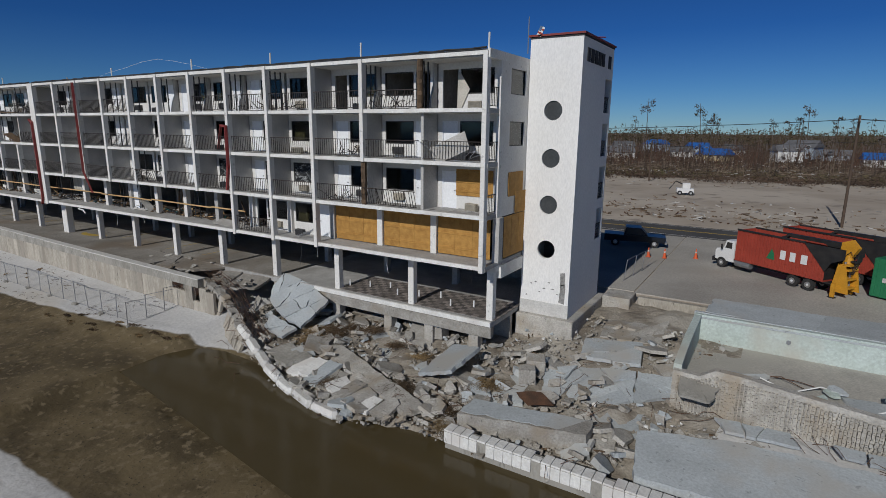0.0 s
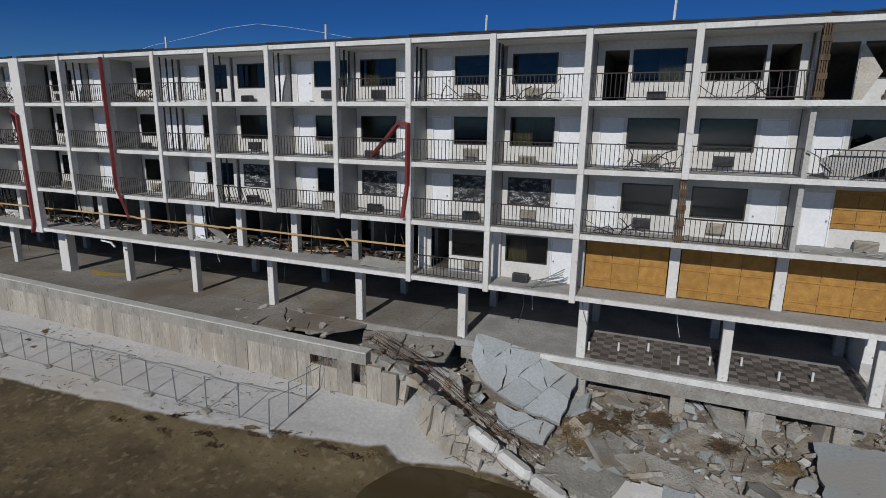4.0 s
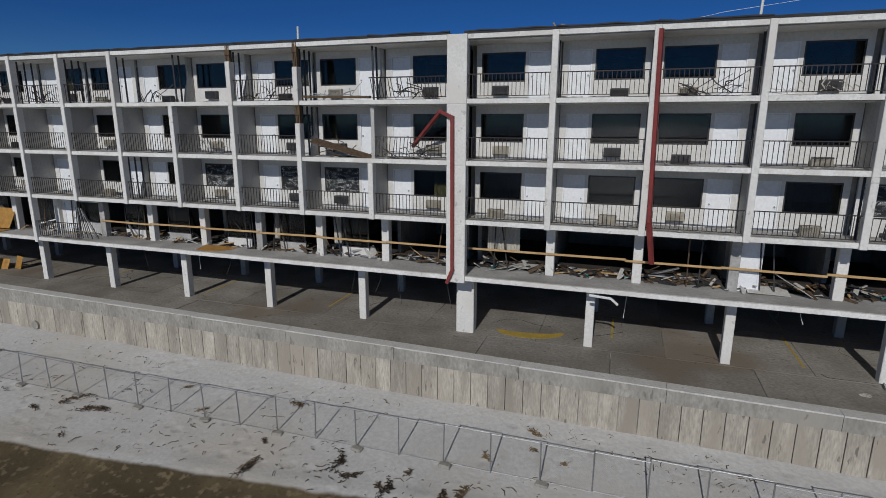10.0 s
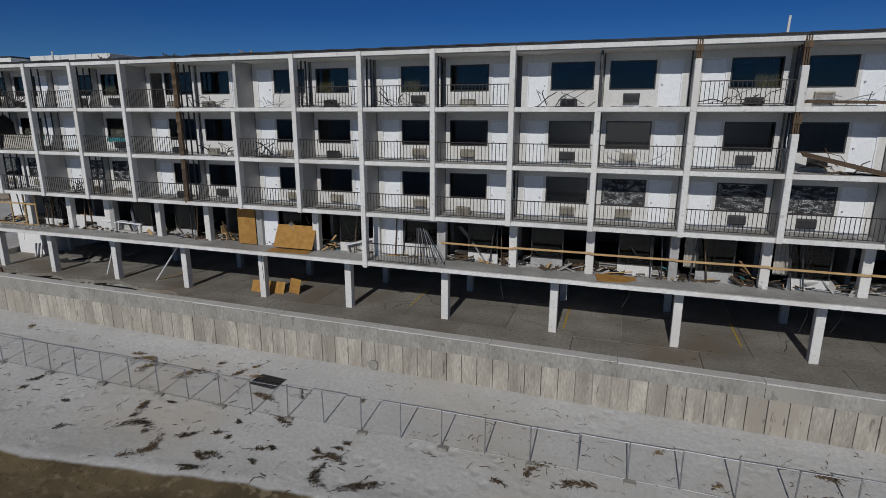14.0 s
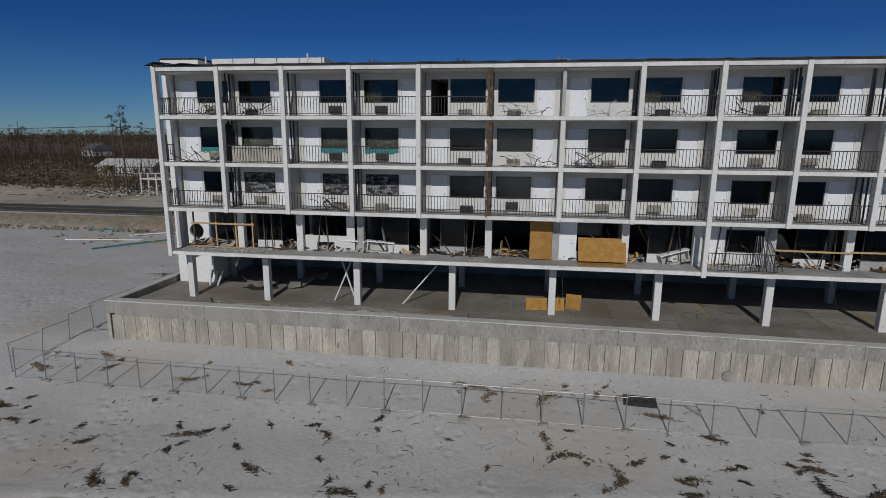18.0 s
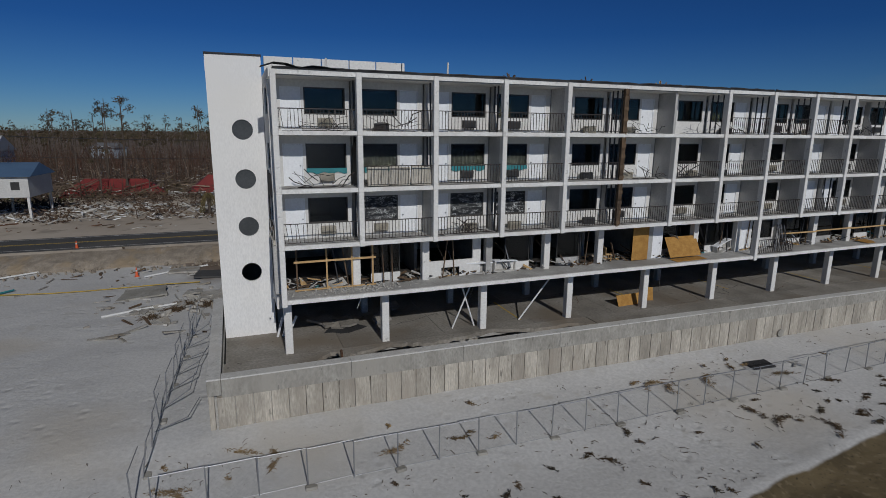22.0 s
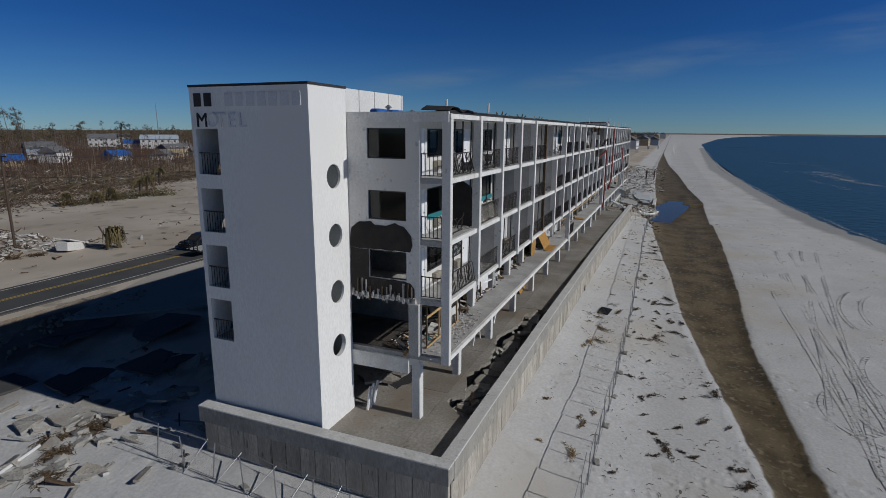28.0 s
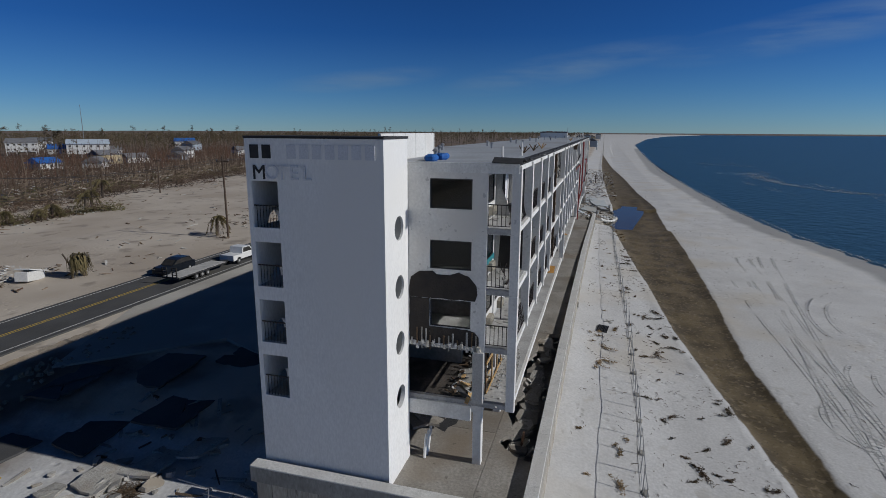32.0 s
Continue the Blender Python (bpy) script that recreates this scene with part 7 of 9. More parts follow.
def near_wood(r):
    x = r.uniform(-330, 330)
    return x, woods_front(x) + 190 * r.random() ** 1.15


def bare_trunk(m, x, y, z, r):
    h = r.uniform(2.0, 7.0) * (1.0 if r.random() < 0.85 else 1.8)
    lx, ly = r.gauss(0, 0.18) * h, r.gauss(0, 0.1) * h
    m.tube([(x, y, z - 0.2), (x + lx * 0.4, y + ly * 0.4, z + h * 0.55), (x + lx, y + ly, z + h)], r.uniform(0.05, 0.13), 3, 0.025)
    for q in range(3):
        k = r.uniform(0.35, 0.95)
        a, L = r.uniform(0, 6.28), r.uniform(0.5, 1.8)
        p = Vector((x + lx * k, y + ly * k, z + h * k))
        m.tube([p, p + Vector((math.cos(a) * L, math.sin(a) * L, r.uniform(0.1, 0.9) * L))], 0.04, 3, 0.015)


scatter("bare_woods", "thicket of bare, snapped tree trunks", "trees", "scrub", 6800, near_wood, bare_trunk, 3)


def bush(m, x, y, z, r):
    s = r.uniform(0.6, 1.7)
    for q in range(16):
        c = Vector((x + r.gauss(0, s * 0.6), y + r.gauss(0, s * 0.6), z + abs(r.gauss(0, s * 0.55))))
        d = Vector((r.gauss(0, 1), r.gauss(0, 1), r.gauss(0, 0.8))).normalized() * r.uniform(0.3, 0.9)
        e = d.orthogonal().normalized() * r.uniform(0.04, 0.16)
        m.add([c - e, c + d, c + e], [(0, 1, 2)])


def fallen(m, x, y, z, r):
    a, L = r.gauss(0, 0.9), r.uniform(2, 6.5)
    h = r.uniform(0.1, 1.8)
    m.tube([(x, y, z + h), (x + L * math.cos(a), y + L * math.sin(a) * 0.6, z + h + r.uniform(-0.4, 1.6))], r.uniform(0.08, 0.19), 3, 0.05)


def front_wood(r):
    x = r.uniform(-330, 200)
    return x, woods_front(x) + 60 * r.random() ** 1.4


M["snag"] = material("bleached_snag_wood", (0.34, 0.265, 0.19), (0.17, 0.125, 0.09), 0.9, 0.3, 4, 0.9, 0.1)
scatter("pale_snags", "bleached snapped trunks lying through the thicket", "trees", "snag", 1300, front_wood, fallen, 14)
def ridge_area(r):
    x = r.uniform(-260, 220)
    return x, woods_front(x) + 22 * r.random() - 3


M["olive"] = material("olive_brush", (0.16, 0.14, 0.06), (0.085, 0.075, 0.035), 0.95, 0.3, 3, 0.9, 0.1)
scatter("pale_snags", "bleached limbs heaped in a long debris ridge", "trees", "snag", 900, ridge_area, fallen, 16)
scatter("olive_brush", "olive brush along the debris ridge", "brush", "olive", 1500, ridge_area, bush, 17)
scatter("pale_snags", "bleached dead trunks standing in the thicket", "trees", "snag", 500, front_wood, bare_trunk, 15)
scatter("bare_woods", "dark dead trunks standing along the lots", "trees", "bark", 900, front_wood, bare_trunk, 18)
scatter("brown_brush", "low brown brush and fallen branches", "brush", "scrub", 6200, near_wood, bush, 4)


def mid_wood(r):
    x = r.uniform(-330, 330)
    return x, woods_front(x) + 30 + 110 * r.random()


M["maroon"] = material("reddish_dead_brush", (0.17, 0.085, 0.055), (0.085, 0.048, 0.034), 0.95, 0.06, 3, 0.9, 0.1)
scatter("bare_woods", "thicket of reddish dead trees", "trees", "maroon", 3600, mid_wood, bare_trunk, 23)
scatter("brown_brush", "reddish dead brush between the houses", "brush", "maroon", 3200, mid_wood, bush, 24)


def heap_area(r):
    x = r.uniform(-150, 90)
    return x, woods_front(x) + r.uniform(-16, 45)


def big_heap(m, x, y, z, r):
    s = r.uniform(1.0, 2.6)
    for q in range(70):
        c = Vector((x + r.gauss(0, s), y + r.gauss(0, s * 0.7), z + abs(r.gauss(0, s * 0.42))))
        d = Vector((r.gauss(0, 1), r.gauss(0, 1), r.gauss(0, 0.6))).normalized() * r.uniform(0.4, 1.4)
        e = d.orthogonal().normalized() * r.uniform(0.03, 0.12)
        m.add([c - e, c + d, c + e], [(0, 1, 2)])


scatter("brush_heaps", "heaps of dark brush and limbs beside the lots", "brush", "scrub", 170, heap_area, big_heap, 71)
scatter("brush_heaps", "heaps of grey-brown limbs beside the lots", "brush", "bark", 110, heap_area, big_heap, 72)
scatter("brush_heaps", "heaps of pale splintered boards beside the lots", "brush", "snag", 60, heap_area, big_heap, 73)


def far_area(r):
    if r.random() < 0.6:
        return r.uniform(-700, 900), r.uniform(300, 760)
    return r.uniform(350, 3200), 70 + 700 * r.random()


def far_tree(m, x, y, z, r):
    h = r.uniform(8, 14) * (1.25 if r.random() < 0.1 else 1)
    m.tube([(x, y, z), (x + r.gauss(0, 0.3), y, z + h)], 0.18, 3, 0.05)
    for q in range(9):
        c = Vector((x + r.gauss(0, 1.3), y + r.gauss(0, 1.3), z + h * r.uniform(0.35, 1.0)))
        d = Vector((r.gauss(0, 1), r.gauss(0, 1), r.gauss(0, 0.6))).normalized() * r.uniform(0.8, 1.9)
        e = d.orthogonal().normalized() * r.uniform(0.3, 0.8)
        m.add([c - e, c + d, c + e], [(0, 1, 2)])


scatter("far_woods", "far line of ragged pine woods", "trees", "needles", 7500, far_area, far_tree, 6)


# palms
def palm(x, y, h, droop, seed, label, reach=1.0):
    r = random.Random(seed)
    t = thing("palm_tree", label, "palm", pose(x, y, gz(x, y), 0, 0, r.uniform(0, 360)), "palms")
    part("trunk", Mesh().tube([(0, 0, -0.3), (0.1, 0, h * 0.5), (0.25, 0, h)], 0.26, 8, 0.2), M["bark"], t)
    for i in range(24):
        a = r.uniform(0, 6.28)
        L = r.uniform(0.9, 2.3) * reach
        sag = droop * r.uniform(0.6, 2.0)
        m = Mesh()
        spine = [Vector((0.25, 0, h)) + Vector((math.cos(a) * L * k, math.sin(a) * L * k, (0.55 * k - sag * k * k) * L)) for k in (0, 0.3, 0.6, 0.85, 1.0)]
        m.tube(spine, 0.03, 3, 0.01)
        side = Vector((-math.sin(a), math.cos(a), 0))
        for q in range(13):
            k = 0.2 + 0.8 * q / 13
            j = min(int(k * 4), 3)
            p = spine[j].lerp(spine[j + 1], k * 4 - j)
            for sg in (-1, 1):
                tip = p + side * sg * r.uniform(0.2, 0.7) * (1.15 - k) + Vector((math.cos(a) * r.uniform(0, 0.4), math.sin(a) * r.uniform(0, 0.4), r.uniform(-0.75, -0.2)))
                e = Vector((math.cos(a), math.sin(a), 0)) * 0.06
                m.add([p - e, tip, p + e], [(0, 1, 2)])
        part("frond", m, M["palmleaf"], t)


shag = thing("palm_tree", "toppled shaggy palm with hanging dry fronds", "palm", pose(-93.0, 74.4, gz(-93, 74.4), 0, 0, 0), "palms")
sg_r = random.Random(51)
part("trunk", Mesh().tube([(0.6, 0, -0.2), (0.3, 0, 1.3), (-0.4, 0, 2.6)], 0.28, 8, 0.2), M["bark"], shag)
part("trunk", Mesh().tube([(-0.9, 0.2, -0.2), (-0.6, 0.2, 1.0), (-1.5, 0.3, 2.9)], 0.16, 7, 0.08), M["bark"], shag)
for k in range(26):
    m = Mesh()
    a = sg_r.uniform(0, 6.28)
    for q in range(12):
        b = a + sg_r.gauss(0, 0.16)
        rad, low = sg_r.uniform(0.7, 1.5), sg_r.uniform(0.05, 0.9)
        top = Vector((sg_r.uniform(-0.4, 0.5), sg_r.uniform(-0.2, 0.2), sg_r.uniform(1.5, 2.5)))
        mid = top + Vector((math.cos(b) * rad * 0.6, math.sin(b) * rad * 0.6, 0.15))
        end = Vector((math.cos(b) * rad, math.sin(b) * rad, low))
        e = Vector((-math.sin(b), math.cos(b), 0)) * 0.06
        m.add([top - e, top + e, mid + e, mid - e, end], [(0, 1, 2, 3), (3, 2, 4)])
    part("frond", m, M["palmleaf"], shag)
for i, (x, y, h, d) in enumerate(((-68, 76.2, 3.0, 1.2), (-62.6, 116.0, 2.4, 1.5), (-36.5, 133, 4.2, 1.2), (-66.0, 115.4, 2.0, 1.7), (-54.0, 118.1, 3.4, 1.2), (-169, 84, 5.0, 1.1), (-158, 92, 4.0, 1.2), (-120.9, 81.0, 3.2, 1.9), (-115.6, 82.0, 3.8, 1.8), (-107.8, 76.7, 4.2, 1.6), (-71.0, 115.6, 2.4, 1.6), (-50.5, 120.5, 3.6, 1.3))):
    palm(x, y, h, d, 20 + i, "battered palm with drooping brown fronds", 0.55 if d > 1.5 else 1.0)


# brush and boards heaped in a line across the lot
def lot_ridge(r):
    k = r.random()
    return -72 + 23 * k + r.gauss(0, 0.8), 115.6 + 2.2 * math.sin(k * 3.1) + r.gauss(0, 1.0) - 1.4 * k


scatter("brush_heaps", "line of heaped green-brown palm brush across the lot", "brush", "olive", 110, lot_ridge, bush, 91)
scatter("brush_heaps", "line of heaped dark limbs across the lot", "brush", "scrub", 12, lot_ridge, big_heap, 92)

# utility poles and their wires
def utility_pole(x, y, h, label="leaning wooden utility pole with a crossarm"):
    z = gz(x, y)
    p = thing("utility_pole", label, "pole", (x, y, z), "utility poles")
    part("shaft", Mesh().tube([(0, 0, -0.5), (0, 0, h)], 0.17, 8, 0.12), M["pole"], p)
    part("crossarm", Mesh().box(-0.06, 0.06, -1.1, 1.1, h - 0.8, h - 0.66), M["pole"], p)
    for q in (-1.0, 0.0, 1.0):
        part("insulator", Mesh().tube([(0, q, h - 0.66), (0, q, h - 0.45)], 0.05, 6), M["steel"], p)
    return Vector((x, y, z + h))


tops = [utility_pole(x, y, h) for x, y, h in ((-164, 81, 12.6), (-98, 84.5, 11.5), (-69, 73.4, 12.2), (8.6, 78, 13.0), (62, 78, 12.5), (120, 79, 12.5))]
ends = [Vector((-330, 80, 11))] + tops + [Vector((300, 80, 12))]
for a, b in zip(ends[:-1], ends[1:]):
    for q, dz in ((-1.0, -0.45), (1.0, -0.45), (0.0, -3.0)):
        pts = [a.lerp(b, k / 8) + Vector((0, q, dz - 1.0 * (1 - (2 * k / 8 - 1) ** 2))) for k in range(9)]
        tagged(part("power_line", Mesh().tube(pts, 0.03, 3), M["stud"]), "sagging power line between poles", "cable", "power lines")
utility_pole(-23.5, 128.5, 9.0, "bare wooden utility pole standing on the sandy lot")
tagged(part("radio_mast", Mesh().tube([(210, 420, 0), (210, 420, 34)], 0.4, 5, 0.15), M["steel"]), "distant thin radio mast", "mast")


# debris over the lots
def lot_area(r):
    x = r.uniform(-240, 140)
    if r.random() < 0.45:
        return x, woods_front(x) - 26 * r.random() ** 1.6
    x = r.uniform(-60, 60) if r.random() < 0.6 else x
    return x, r.uniform(72, 76 + 26 * r.random())


def scrap(m, x, y, z, r):
    w, d, h = 0.2 + 1.8 * r.random() ** 2, r.uniform(0.05, 0.1 + 0.3 * r.random()), r.uniform(0.03, 0.14)
    m.box(-w / 2, w / 2, -d / 2, d / 2, 0, h, pose(x, y, z + 0.02, r.uniform(-20, 20), r.uniform(-20, 20), r.uniform(0, 360)))


for mat, n, s in (("drywall", 700, 31), ("rotwood", 900, 32), ("snag", 800, 33), ("rust", 240, 34)):
    scatter("storm_debris", "scattered storm debris of boards and panels", "debris", mat, n, lot_area, scrap, s)


for mat, n, s in (("drywall", 60, 93), ("rotwood", 40, 94), ("plastic", 24, 95)):
    scatter("storm_debris", "white boards and panels caught in the heaped brush", "debris", mat, n, lot_ridge, scrap, s)


def inner_area(r):
    x = r.uniform(-300, 260)
    return x, woods_front(x) + 75 * r.random() ** 1.7


for mat, n, s in (("drywall", 2300, 36), ("rotwood", 700, 37), ("blue", 50, 38)):
    scatter("storm_debris", "storm debris of boards and panels strewn through the thicket", "debris", mat, n, inner_area, lambda m, x, y, z, r: scrap(m, x, y, z + 1.6 * r.random(), r), s)


def edge_area(r):
    x = r.uniform(-260, 200)
    return x, woods_front(x) - 10 * r.random()


scatter("debris_brush", "ridge of brush and branches along the lots", "brush", "scrub", 1500, edge_area, bush, 35)


def west_area(r):
    a = r.random()
    if a < 0.5:
        return r.uniform(-128, -112), r.uniform(34, 47)
    return r.uniform(-150, -118), r.uniform(46, 59.5)


for mat, n, s in (("rubble", 150, 41), ("rotwood", 36, 42), ("drywall", 18, 43)):
    scatter("yard_debris", "broken concrete and boards scattered on the sand", "debris", mat, n, west_area, scrap, s)


def strip_area(r):
    x = r.uniform(-175, -92)
    return x, 79 + 17 * r.random() + 3 * noise.noise((x * 0.1, 0, 0))


M["bank"] = material("grey_brown_bank_soil", (0.36, 0.31, 0.25), (0.22, 0.185, 0.145), 0.95, 1.2, 9, 0.9, 0.6, grime=(0.28, 0.22, 0.15))
for mat, n, s in (("drywall", 950, 61), ("rotwood", 340, 62), ("plastic", 280, 63), ("rubble", 160, 64), ("scrub", 160, 65)):
    scatter("roadside_debris", "white boards, panels and limbs strewn beyond the road", "debris", mat, n, strip_area, (lambda m, x, y, z, r: scrap(m, x, y, z + 0.5 * r.random(), r)) if mat != "scrub" else bush, s)


def bank_area(r):
    return r.uniform(-190, -104), 53.8 + 2.6 * r.random()


def clod(m, x, y, z, r):
    s = r.uniform(0.06, 0.28)
    m.prism(shard(2 * s, 1.7 * s, 6, 0.3, r), -s * 0.6, s * 0.6, pose(x, y, z + 0.1, r.uniform(-40, 40), r.uniform(-40, 40), r.uniform(0, 360)), 0.7)


scatter("bank_clods", "crumbled earth along the washed-out road bank", "soil", "bank", 500, bank_area, clod, 44)


def ruin_area(r):
    return r.uniform(14, 110), r.uniform(15.5, 34)


for mat, n, s in (("rubble", 700, 51), ("rotwood", 320, 52), ("drywall", 200, 53)):
    scatter("shore_ruins", "heaps of wrecked decks and boards along the shore", "debris", mat, n, ruin_area, lambda m, x, y, z, r: scrap(m, x, y, z + r.uniform(0, 1.2), r), s)
for i, (x, y, L, turn, mat) in enumerate(((-137.3, 46.8, 7.5, 52, "teal"), (-142, 48.5, 9, 8, "plastic"), (-138, 54, 8, 35, "plastic"), (-124.5, 40.5, 5, 20, "plastic"), (-123, 52.5, 6, 30, "plastic"), (-147, 55, 4.5, 8, "teal"))):
    tagged(part("plastic_pipe", Mesh().tube([(-L / 2, 0, 0.08), (0, 0.1, 0.1), (L / 2, 0, 0.08)], 0.08, 7), M[mat], at=pose(x, y, gz(x, y) + 0.03, 0, 0, turn)),
           "pale blue plastic pipe lying on the sand" if mat == "teal" else "white plastic pipe lying on the sand", "pipe", "loose pipes")
# washed-out scarp below the road
sc = Mesh()
cols, rows = 236, 9
for i in range(cols):
    x = -190 + i * 0.36
    for q in range(rows):
        k = q / (rows - 1)
        gully = noise.noise((x * 0.45, 3.0, 0)) * 0.8 + noise.noise((x * 1.3, 8.0, k)) * 0.45
        y = 56.0 + 2.6 * k ** 1.7 + gully * (1 - abs(2 * k - 0.9)) + 0.16 * noise.noise((x * 2.6, k * 6, 2))
        sc.v.append((x, y, -2.05 + 1.46 * (k ** 0.75) + 0.1 * noise.noise((x * 1.9, k * 5, 7)) * (q < rows - 1)))
sc.f = [(i * rows + q, (i + 1) * rows + q, (i + 1) * rows + q + 1, i * rows + q + 1) for i in range(cols - 1) for q in range(rows - 1)]
tagged(part("road_bank", sc, M["bank"]), "eroded earth scarp below the washed-out road edge", "bank", kind="structure")
yr = random.Random(88)
YS = ("concrete_slab", "cracked grey pavement slab heaved on the sand", "yard slabs")
for i, (x, y, w, d, mat, lift) in enumerate(((-124.9, 45.2, 3.8, 2.6, "cap", 0.12), (-119.6, 42.6, 2.2, 1.8, "rubble", 0.25), (-117.6, 41.0, 2.6, 1.6, "rubble", 0.2), (-121.2, 43.8, 1.5, 1.2, "rubble", 0.3), (-116.0, 39.6, 2.0, 1.5, "rubble", 0.2),
                                             (-113.5, 43.0, 4.2, 3.0, "asphalt", 0.2), (-116.5, 46.5, 3.6, 2.6, "asphalt", 0.25), (-110.0, 47.5, 4.6, 3.4, "asphalt", 0.15), (-119.5, 50.0, 3.8, 2.4, "asphalt", 0.25), (-113.0, 52.0, 4.5, 3.0, "asphalt", 0.2),
                                             (-106.0, 43.5, 4.0, 3.0, "asphalt", 0.15), (-122.5, 52.5, 2.6, 1.8, "rubble", 0.25))):
    z = gz(x, y) + lift
    q = [(x - w / 2, y - d / 2), (x + w / 2, y - d / 2 + yr.uniform(-0.4, 0.4)), (x + w / 2 + yr.uniform(-0.5, 0.3), y + d / 2), (x - w / 2 + yr.uniform(-0.3, 0.5), y + d / 2 + yr.uniform(-0.3, 0.3))]
    plate([(a, b, z + yr.uniform(-0.1, 0.12)) for a, b in q], 0.14, yr.choice((1, 2, 3)), mat, *YS, 400 + i, 0.05, 5)
for i in range(26):
    x, y = yr.uniform(-125, -115), yr.uniform(38.5, 46)
    w = yr.uniform(0.2, 1.1)
    tagged(part("concrete_chunk", Mesh().rock(w, w * 0.7, 0.22, yr), M["rubble"], at=pose(x, y, gz(x, y) + 0.14, yr.uniform(-25, 25), yr.uniform(-25, 25), yr.uniform(0, 360))), "broken concrete chunk on the sand", "rubble", "yard chunks")
hose = [(-146 + 2.8 * i, 49.6 + 0.5 * math.sin(i * 0.9) - i * 0.28, gz(-146 + 2.8 * i, 49.6 - i * 0.28) + 0.1) for i in range(10)]
tagged(part("yellow_hose", Mesh().tube(hose, 0.05, 5), M["paint_y"]), "long yellow hose lying across the sand", "hose")
b1 = thing("white_shed_wreck", "white wrecked shed boxes beside the toppled palm", "shed", pose(-95.6, 78.2, gz(-98, 78), 0, 8, 20))
part("box", Mesh().bevel_box(-1.6, 1.2, -0.7, 0.7, 0, 1.0, 0.05), M["housewhite"], b1)
part("lid", Mesh().bevel_box(-1.6, 0.6, -0.8, 0.8, 1.0, 1.12, 0.03, pose(0, 0, 0, 0, 10, 0)), M["plastic"], b1)
for i, (x, y) in enumerate(((-122.3, 40.0), (-121.4, 41.4), (-119.9, 40.6), (-123.6, 38.6))):
    tagged(part("dry_brush", tuft(0.9, 130, tr, 0.018), M["brush"], at=(x, y, gz(x, y))), "heap of brown brush on the sand", "brush", "yard brush piles")
    for q in range(5):
        px, py = x + tr.uniform(-1.8, 1.8), y + tr.uniform(-1.4, 1.4)
        tagged(part("concrete_chunk", Mesh().rock(tr.uniform(0.5, 1.5), tr.uniform(0.4, 1.0), 0.25, tr), M["rubble"], at=pose(px, py, gz(px, py) + 0.2, tr.uniform(-20, 20), tr.uniform(-20, 20), tr.uniform(0, 360))), "broken concrete chunk on the sand", "rubble", "yard chunks")
for i in range(5):
    x, y = -99 - i * 2.1, 79 + i * 0.7
    tagged(part("dry_brush", tuft(1.1, 90, tr, 0.02), M["brush"], at=(x, y, gz(x, y))), "heap of dry brush on the lot", "brush", "lot brush piles")


# ---- traffic cones, fence scrap and vehicles ----
M["cone"] = material("orange_cone", (0.75, 0.13, 0.04), (0.6, 0.1, 0.03), 0.5, 3, 12, 0.4, 0.05)
M["tyre"] = material("tyre_rubber", (0.025, 0.025, 0.025), (0.05, 0.048, 0.045), 0.85, 4, 20, 0.6, 0.2)
M["cabwhite"] = material("white_truck_paint", (0.78, 0.78, 0.77), (0.62, 0.61, 0.58), 0.35, 1.5, 12, 0.4, 0.02)
M["contred"] = material("faded_red_container", (0.40, 0.065, 0.04), (0.28, 0.045, 0.03), 0.55, 0.8, 10, 0.7, 0.1, spots=0.3)
M["blacksteel"] = material("black_steel", (0.025, 0.025, 0.027), (0.06, 0.055, 0.05), 0.5, 2, 14, 0.6, 0.1, metal=0.2)
M["craneyellow"] = material("orange_yellow_loader", (0.68, 0.33, 0.03), (0.5, 0.23, 0.02), 0.45, 2, 14, 0.6, 0.05)
M["green"] = material("green_container", (0.03, 0.20, 0.09), (0.02, 0.14, 0.06), 0.5, 1, 10, 0.5, 0.05)
M["darkpaint"] = material("dark_blue_car_paint", (0.012, 0.016, 0.024), (0.04, 0.045, 0.055), 0.3, 2, 14, 0.4, 0.02, metal=0.3)
M["chrome"] = material("bare_wheel_metal", (0.55, 0.55, 0.55), (0.4, 0.4, 0.4), 0.35, 4, 14, 0.5, 0.05, metal=0.8)
for x, y in ((-7.5, 48.2), (-6.2, 48.5), (-3.85, 49.9), (-132.8, 60.6), (-126.3, 51.8)):
    c = thing("traffic_cone", "orange traffic cone standing on the ground", "cone", (x, y, gz(x, y) if x < -20 else -0.6), "traffic cones")
    part("base", Mesh().bevel_box(-0.2, 0.2, -0.2, 0.2, 0, 0.05, 0.02), M["cone"], c)
    part("body", Mesh().tube([(0, 0, 0.05), (0, 0, 0.85)], 0.15, 12, 0.035), M["cone"], c)
    part("band", Mesh().tube([(0, 0, 0.5), (0, 0, 0.62)], 0.094, 12, 0.077), M["paint_w"], c, "white reflective band")


def wheel(parent, x, y, z, r=0.5, w=0.3):
    t = part("wheel", Mesh().tube([(x, y - w / 2, z), (x, y - w * 0.4, z), (x, y + w * 0.4, z), (x, y + w / 2, z)], r, 20), M["tyre"], parent)
    part("rim", Mesh().tube([(x, y - w / 2 - 0.015, z), (x, y + w / 2 + 0.015, z)], r * 0.52, 14), M["chrome"], t)
    part("hub", Mesh().tube([(x, y - w / 2 - 0.06, z), (x, y + w / 2 + 0.06, z)], r * 0.2, 10), M["cabwhite"], t)


